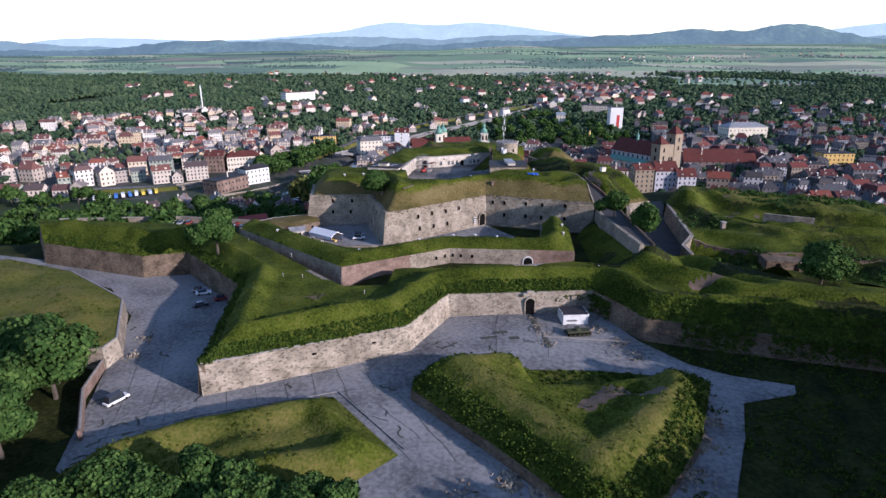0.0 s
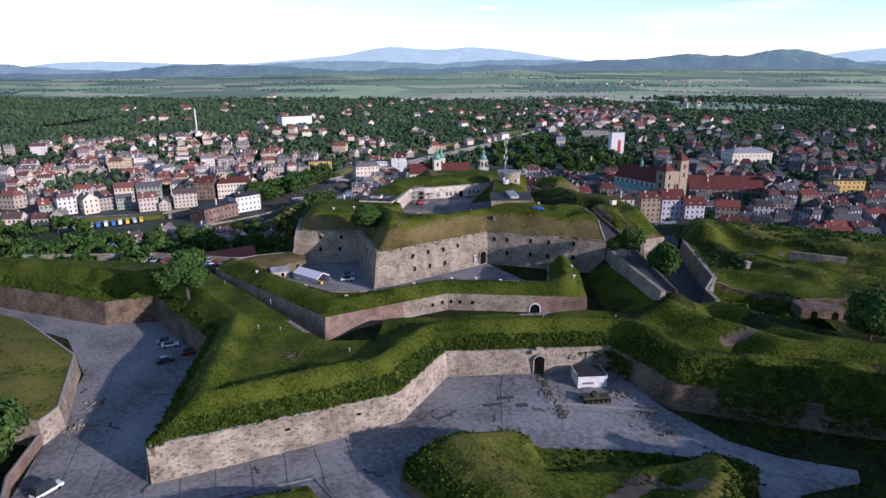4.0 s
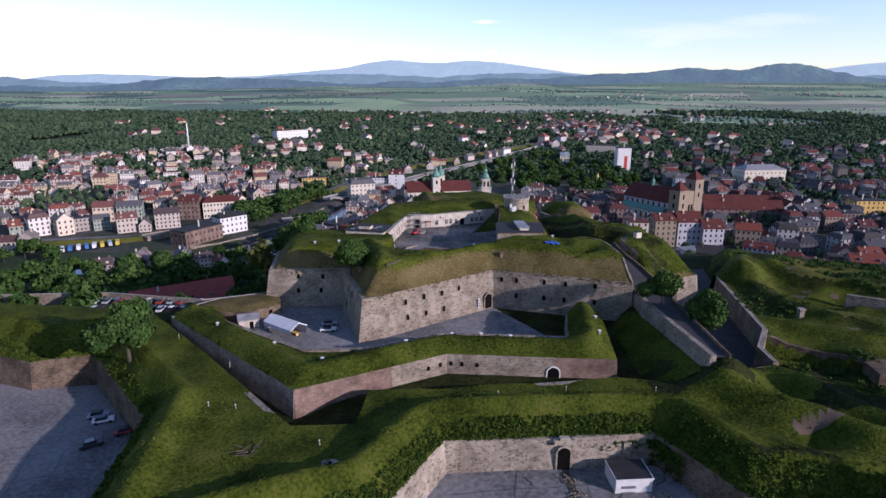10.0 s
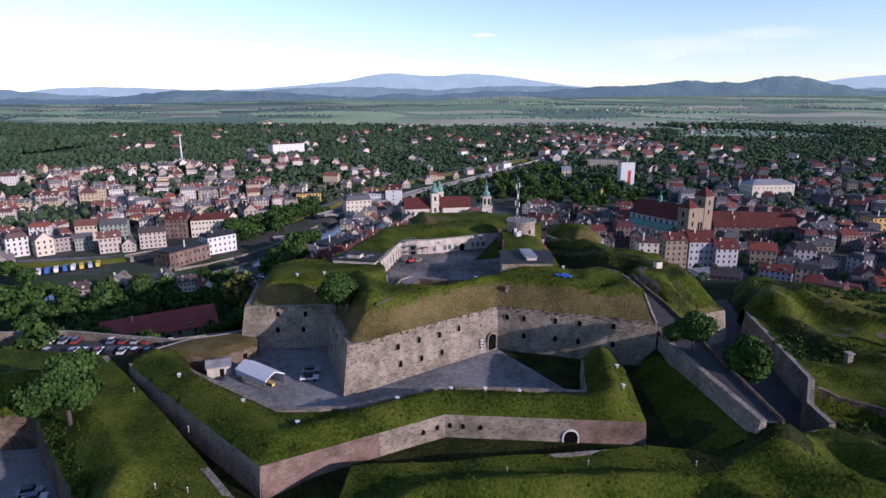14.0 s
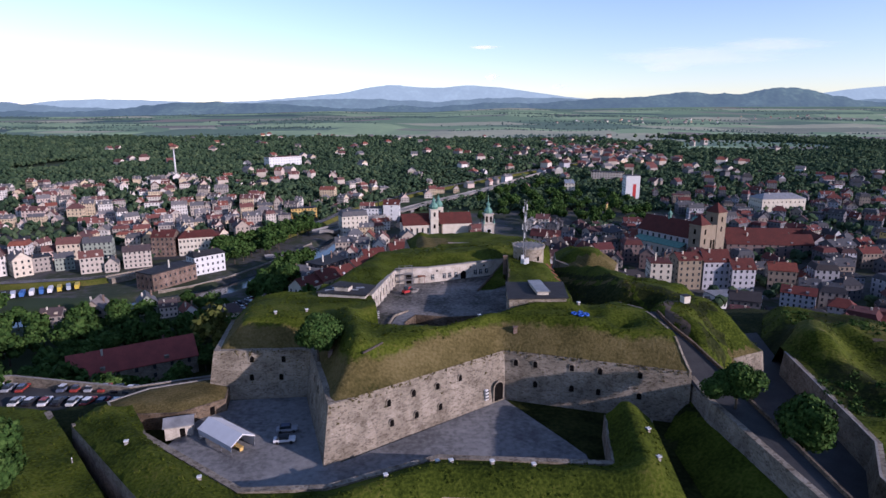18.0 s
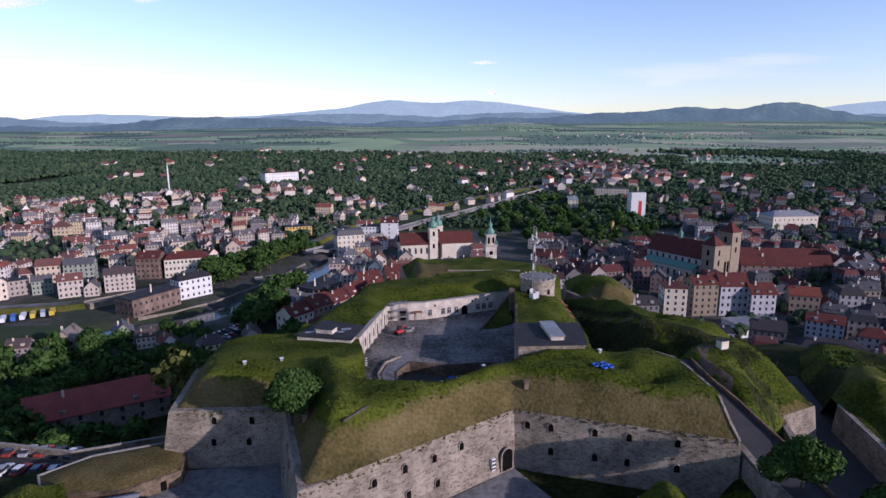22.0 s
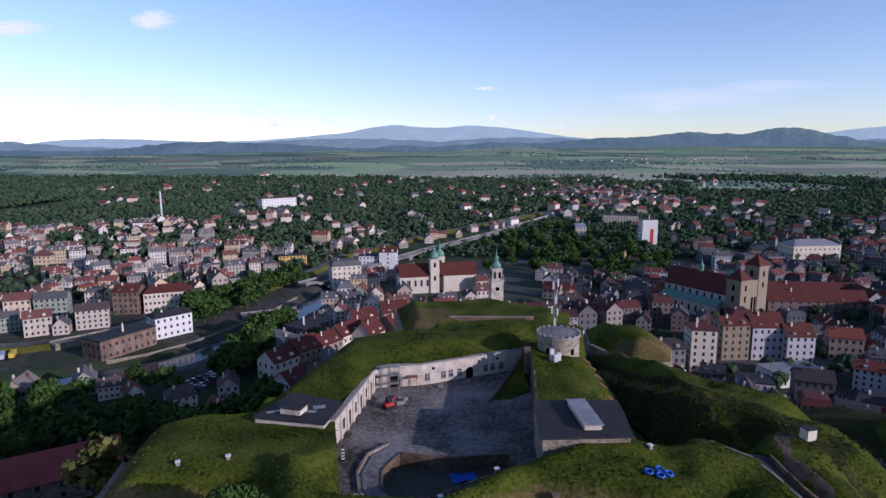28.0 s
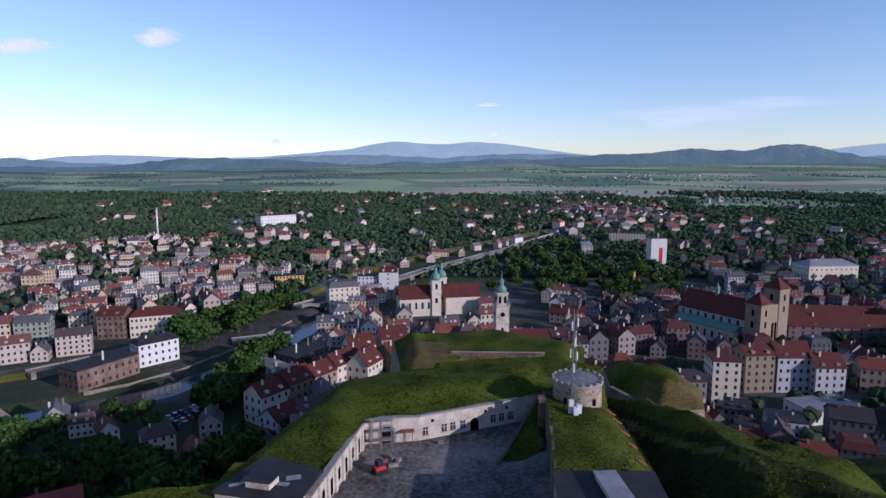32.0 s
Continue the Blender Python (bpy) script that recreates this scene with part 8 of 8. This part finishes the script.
vs = [bm.verts.new(p) for p in ((-12, -5, 0), (8, -5, 0), (8, 5, 0), (-12, 5, 0), (-12, 0, 3.4), (8, 0, 3.0))]
for f in ((0, 1, 5, 4), (2, 3, 4, 5), (1, 2, 5), (3, 0, 4)):
    bm.faces.new([vs[i] for i in f])
part("slope", bm, BRICK_WALL, br)

# ---- scaffold and small digger in the courtyard corner ----
scaffold = thing("scaffold", pose(-9.2, 266.2, 17.5, 0, 0, 12), "grey tube scaffold standing in the courtyard corner", "scaffold")
for x in (-2.0, 0.0, 2.0):
    for y in (-0.7, 0.7):
        bm = bmesh.new()
        cyl(bm, 0.06, 0.06, 0, 6.2, 6, pose(x, y, 0))
        part("pole", bm, STEEL, scaffold)
for z in (1.9, 3.8, 5.7):
    bm = bmesh.new()
    box(bm, -2.1, 2.1, -0.7, 0.7, z, z + 0.07)
    part("deck", bm, COPING, scaffold)
    bm = bmesh.new()
    box(bm, -2.1, 2.1, -0.74, -0.68, z + 0.9, z + 0.96)
    part("guard_rail", bm, STEEL, scaffold)
digger = thing("small_digger", pose(-8.6, 257.6, 17.55, 0, 0, 35), "small red digger parked in the courtyard", "digger")
bm = bmesh.new()
box(bm, -1.1, 0.9, -0.8, 0.8, 0.6, 1.3, 0.1)
part("body", bm, RED, digger)
bm = bmesh.new()
box(bm, -0.6, 0.5, -0.6, 0.6, 1.3, 2.3, 0.08)
part("cab", bm, GLASS, digger)
for s_ in (-0.75, 0.75):
    bm = bmesh.new()
    box(bm, -1.2, 1.1, s_ - 0.2, s_ + 0.2, 0, 0.6, 0.15)
    part("track", bm, RUBBER, digger)
bm = bmesh.new()
box(bm, 0.8, 2.4, -0.12, 0.12, 1.0, 1.3, 0.04, pose(0, 0, 0, 0, -25))
part("boom", bm, RED, digger)
for k, (x, y, w) in enumerate(((-6.4, 259.6, 0.9), (-5.6, 261.4, 0.7), (-7.0, 262.4, 0.8), (2.0, 268.6, 0.5), (8.5, 271.4, 0.5))):
    pile = thing("timber_stack", pose(x, y, 17.55, 0, 0, 20 + 50 * k), "grey stack of boards lying in the courtyard", "boards")
    for j in range(3):
        bm = bmesh.new()
        box(bm, -w, w, -0.4 + 0.05 * j, 0.4 - 0.08 * j, j * 0.2, j * 0.2 + 0.17, 0.02)
        part("board", bm, COPING, pile)

# ---- bushes, ivy and long grass on the slopes ----


def shrubs(name, places, leaves, leaf, mat, seed, label, category="bushes", spread=1.0):
    """Clumps of small leaves joined into one mesh: places of x, y, z, size."""
    rg = np.random.default_rng(seed)
    p0 = np.array(places)
    k = len(p0)
    c = np.repeat(p0[:, :3], leaves, 0)
    s0 = np.repeat(p0[:, 3], leaves)
    d = rg.normal(size=(k * leaves, 3))
    d /= np.linalg.norm(d, axis=1)[:, None]
    d[:, 2] = np.abs(d[:, 2]) * 0.9
    p = c + d * (s0 * rg.uniform(0.35, 1.0, k * leaves))[:, None] * (spread, spread, 1)
    nrm = d + rg.normal(size=d.shape) * 0.5
    nrm /= np.linalg.norm(nrm, axis=1)[:, None]
    t1 = np.cross(nrm, rg.normal(size=d.shape))
    t1 /= np.linalg.norm(t1, axis=1)[:, None]
    t2 = np.cross(nrm, t1)
    s = (leaf * rg.uniform(0.6, 1.4, k * leaves))[:, None]
    v = np.stack([p + t1 * s, p + t2 * s * 0.7, p - t1 * s, p - t2 * s * 0.7], 1).reshape(-1, 3)
    ob = mesh_object(name, v.tolist(), np.arange(len(v)).reshape(-1, 4).tolist(), mat)
    return tagged(ob, label, category, kind="stuff")


def band(line, lo, hi, count, height, rg, size=(0.5, 1.1), patch=None):
    """Places in a band to the left of a line, at the height of its slope."""
    out = []
    pts = cut(line, 0.8, False)
    while len(out) < count:
        i = rg.integers(0, len(pts) - 1)
        a, b = Vector(pts[i]), Vector(pts[i + 1])
        d = (b - a).normalized()
        p = a + d * rg.uniform(0, 0.8) + Vector((-d.y, d.x)) * rg.uniform(lo, hi)
        if patch and noise2(p.x, p.y, patch[0], 77) < patch[1]:
            continue
        out.append((p.x, p.y, float(height(np.array([p.x]), np.array([p.y]))[0]) - 0.15, rg.uniform(*size)))
    return out


rng = np.random.default_rng(101)
pl = band(FRONT[:4], 0.1, 3.4, 1700, guard_z, rng, (0.35, 0.8))
pl += band(FRONT[3:], 0.0, 6.0, 1800, guard_z, rng, (0.5, 1.2))
pl += band(LEFT_FLANK[1:], 0.1, 3.0, 700, guard_z, rng, (0.4, 0.9))
shrubs("rampart_bushes", pl, 22, 0.20, SHRUB, 102, "dense green bushes and nettles along the rampart edge")
pl = []
for x, y, z, s in band(FRONT[3:7], -0.9, -0.1, 1000, lambda x, y: 6.9 + 0 * x, rng, (0.4, 0.9), (9, -0.2)):
    pl.append((x, y, z - rng.uniform(0, 1) ** 1.6 * 5.0, s))
for x, y, z, s in band([(26, 143.9), FRONT[3]], -0.6, -0.1, 60, lambda x, y: 6.9 + 0 * x, rng, (0.3, 0.7)):
    pl.append((x, y, z - rng.uniform(0, 1.6), s))
shrubs("wall_ivy", pl, 16, 0.2, SHRUB, 103, "dark green ivy hanging down the stone wall", "ivy")
xs, ys = rng.uniform(-9, 58, 9000), rng.uniform(68, 123, 9000)
dd = along(LUN_B, xs, ys, True)
ok = within(LUN_B, xs, ys) & (dd < 5.2) & ((xs + ys < 118) | (xs > 36) | (rng.uniform(0, 1, 9000) < 0.25))
zz = lun_b_z(xs, ys)
pl = [(x, y, z - 0.1, rng.uniform(0.4, 1.0)) for x, y, z in zip(xs[ok][:1500], ys[ok][:1500], zz[ok][:1500])]
shrubs("lunette_bushes", pl, 14, 0.23, SHRUB, 104, "dense dark bushes on the lunette's steep sides")
# weeds and brambles over the neglected ditch road
pl = []
xs, ys = rng.uniform(30, 120, 6000), rng.uniform(62, 124, 6000)
ok = ~within(LUN_B, xs, ys) & ~within(GUARD, xs, ys) & (noise2(xs, ys, 6, 91) > np.where(within(PAVING, xs, ys), 0.35, -0.3)) & ((xs > 48) | (ys < 86))
pl = [(x, y, float(z) - 0.1, rng.uniform(0.3, 1.0)) for x, y, z in zip(xs[ok][:1300], ys[ok][:1300], outer_floor(xs, ys)[ok][:1300])]
shrubs("ditch_brambles", pl, 14, 0.22, SHRUB, 108, "dark brambles and weeds in the neglected ditch")
# scattered tussocks over the grass tops
pl = []
for ring_, hz, n_ in ((GUARD, guard_z, 2600), (RAVELIN, ravelin_z, 700), (KEEP, keep_z, 1900), (FIELD, field_z, 2200), (BASTION, bastion_z, 1300), (LUN_A, lun_a_z, 600), (LUN_B, lun_b_z, 500), (TENAILLE, tenaille_z, 500)):
    x_, y_ = np.array(ring_).T
    xs, ys = rng.uniform(x_.min(), x_.max(), n_ * 3), rng.uniform(y_.min(), y_.max(), n_ * 3)
    ok = within(ring_, xs, ys) & (along(ring_, xs, ys, True) > 0.4) & (noise2(xs, ys, 7, 55) > -0.2)
    if ring_ is KEEP:
        ok &= (along(KEEP_FRONT[:6], xs, ys) > 4.6) & ~within(YARD, xs, ys) & ~((xs > 17.5) & (xs < 34.8) & (ys > 228.5) & (ys < 244.5)) & ~((xs < -15.5) & (ys > 238) & (ys < 252) & (xs > -32))
    zz = hz(xs, ys)
    pl += [(x, y, z - 0.05, rng.uniform(0.25, 0.6)) for x, y, z in zip(xs[ok][:n_], ys[ok][:n_], zz[ok][:n_])]
shrubs("grass_tussocks", pl, 7, 0.17, GRASS, 105, "rough grass tussocks over the ramparts", "grass", 1.6)
# bushes among the outworks
pl = []
xs, ys = rng.uniform(72, 220, 2500), rng.uniform(140, 270, 2500)
ok = within(FIELD, xs, ys) & (noise2(xs, ys, 16, 66) > 0.25)
zz = field_z(xs, ys)
pl = [(x, y, z, rng.uniform(0.5, 1.9)) for x, y, z in zip(xs[ok][:700], ys[ok][:700], zz[ok][:700])]
shrubs("outwork_bushes", pl, 40, 0.3, LEAF, 106, "scattered bushes among the ruined outworks")
# tufts growing from the keep's walls and ledges
pl = []
for a, b in ((KF[3], KF[4]), (KF[4], KF[5]), (KF[1], KF[2])):
    ln = (Vector(b) - Vector(a)).length
    for _ in range(int(ln * 2.2)):
        z = 16.7 - abs(rng.normal()) * (0.5 if rng.uniform() < 0.8 else 3.0)
        p = on_face(a, b, 16.8, 0.16, rng.uniform(0, ln), z).translation
        pl.append((p.x, p.y, z, rng.uniform(0.2, 0.5)))
shrubs("wall_tufts", pl, 9, 0.16, DRY, 107, "dry grass tufts hanging over the keep wall", "grass")

# ---- slab joints and kerbs of the ditch paving ----


def strip(line, half, mat, name, h=0.012):
    ribbon(name, line, half, lambda x, y: float(outer_floor(x, y)) + 0.06 + 0.05 * float(noise2(x, y, 6)), mat, 1.2, paving, lift=0.045)


rng = np.random.default_rng(120)


def wander(a, b, k=6, amp=0.35):
    a, b = Vector(a), Vector(b)
    n_ = Vector((-(b - a).y, (b - a).x)).normalized()
    return [tuple(a + (b - a) * (i / k) + n_ * rng.uniform(-amp, amp)) for i in range(k + 1)]


for a, b in (((-66, 88), (-86, 152)), ((-61, 90), (-79, 152)), ((-57, 96), (-72, 150)), ((-58, 94), (-9, 112)), ((-56, 100), (-10, 120)), ((-20, 107), (-6, 86)), ((-12, 112), (2, 86)), ((-2, 128), (40, 126)), ((2, 136), (36, 138)), ((12, 122), (14, 142)), ((24, 120), (26, 142)), ((46, 112), (72, 104)), ((54, 106), (38, 74)), ((60, 100), (46, 76)), ((-86, 152), (-130, 184)), ((-80, 156), (-122, 186)), ((-4, 84), (-12, 72)), ((-14, 104), (-4, 92))):
    strip(wander(a, b), rng.uniform(0.03, 0.06), JOINT, "joint")
for k in range(16):
    t_ = k / 15
    x, y = -63 - 20 * t_, 94 + 58 * t_
    strip(wander((x - 7, y - 3), (x + 8, y + 3), 4, 0.2), 0.045, JOINT, "joint")
for k in range(9):
    x, y = -54 + k * 5.4, 98 + k * 2.2
    strip(wander((x + 2.2, y - 6), (x - 2.2, y + 6), 4, 0.2), 0.04, JOINT, "joint")
for k in range(70):
    x, y = rng.uniform(-85, 45), rng.uniform(84, 150)
    if within(PAVING, x, y) and not within(LUN_A, x, y) and not within(LUN_B, x, y) and not within(GUARD, x, y):
        a = rng.uniform(0, 3.14)
        r = rng.uniform(0.6, 2.2)
        strip(wander((x - r * math.cos(a), y - r * math.sin(a)), (x + r * math.cos(a), y + r * math.sin(a)), 4, 0.5), rng.uniform(0.08, 0.3), JOINT, "crack")
wall("kerb", [(-63.5, 92), (-48, 99.5), (-22, 107.8), (-7.0, 89)], outer_floor, lambda x, y: float(outer_floor(x, y)) + 0.25, CONCRETE, 0.35, 0.0, paving, cope=False)
low = wall("brick_retaining_wall", [(-66, 92), (-73.5, 106), (-76, 118)], -0.2, 2.2, BRICK_WALL, 0.6, 0.04)
tagged(low, "low red brick retaining wall beside the road", "wall")

# ---- small clouds ----
CLOUD = material("cloud_glow", [(0.35, (0.30, 0.28, 0.30)), (0.65, (0.42, 0.40, 0.41))], scale=0.02, bump=0.0)
cn, cl = CLOUD.node_tree.nodes, CLOUD.node_tree.links
# emission gives the clouds their brightness in place of sunlight
CLOUD.node_tree.nodes["Principled BSDF"].inputs["Emission Color"].default_value = (0.64, 0.64, 0.69, 1)
CLOUD.node_tree.nodes["Principled BSDF"].inputs["Emission Strength"].default_value = 1.0
c_clear, c_mix, c_noise, c_map = (cn.new("ShaderNode" + k) for k in ("BsdfTransparent", "MixShader", "TexNoise", "MapRange"))
c_tc = cn.new("ShaderNodeTexCoord")
c_grad = cn.new("ShaderNodeTexGradient")
c_grad.gradient_type = "SPHERICAL"
c_noise.inputs["Scale"].default_value = 1.7
c_noise.inputs["Detail"].default_value = 3
c_add = cn.new("ShaderNodeMath")
c_add.operation = "MULTIPLY_ADD"
c_add.inputs[1].default_value = 1.1
cl.new(c_tc.outputs["Object"], c_grad.inputs[0])
cl.new(c_tc.outputs["Object"], c_noise.inputs["Vector"])
cl.new(c_grad.outputs["Fac"], c_add.inputs[0])
cl.new(c_noise.outputs["Fac"], c_add.inputs[2])
c_map.inputs[1].default_value, c_map.inputs[2].default_value = 0.72, 1.25
c_map.inputs[3].default_value, c_map.inputs[4].default_value = 0.0, 1.0
c_thin = cn.new("ShaderNodeMath")
c_thin.operation = "MULTIPLY"
cl.new(cn.new("ShaderNodeObjectInfo").outputs["Alpha"], c_thin.inputs[1])
cl.new(c_add.outputs[0], c_map.inputs[0])
cl.new(c_map.outputs[0], c_thin.inputs[0])
cl.new(c_thin.outputs[0], c_mix.inputs[0])
cl.new(c_clear.outputs[0], c_mix.inputs[1])
cl.new(cn["Principled BSDF"].outputs[0], c_mix.inputs[2])
cl.new(c_mix.outputs[0], cn["Material Output"].inputs["Surface"])
for u, v, w, h in ((-0.672, 0.197, 0.078, 0.016), (-0.452, 0.210, 0.048, 0.020), (0.083, 0.060, 0.014, 0.007), (-0.272, 0.048, 0.016, 0.006), (-0.685, 0.022, 0.024, 0.008), (0.41, 0.092, 0.19, 0.020), (0.53, 0.110, 0.12, 0.014), (0.36, 0.075, 0.05, 0.010), (0.19, 0.045, 0.016, 0.005), (0.07, 0.105, 0.03, 0.004)):
    n_ = 14
    vs = [(-1 + 2 * i / n_, 0.15 * (1 - (-1 + 2 * i / n_) ** 2), -1 + 2 * j / n_) for j in range(n_ + 1) for i in range(n_ + 1)]
    fs = [(j * (n_ + 1) + i, j * (n_ + 1) + i + 1, (j + 1) * (n_ + 1) + i + 1, (j + 1) * (n_ + 1) + i) for j in range(n_) for i in range(n_)]
    ob = mesh_object("backdrop_cloud", vs, fs, CLOUD, smooth_faces=True)
    ob.matrix_world = pose(u * 4700, 4700, 68 + v * 4700) @ Matrix.Diagonal((w * 4700, 100, h * 4700, 1))
    ob.color = (1, 1, 1, 0.3 if u > 0.15 else 0.85)
    tagged(ob, "faint soft white cloud in the pale sky", "cloud", kind="structure")
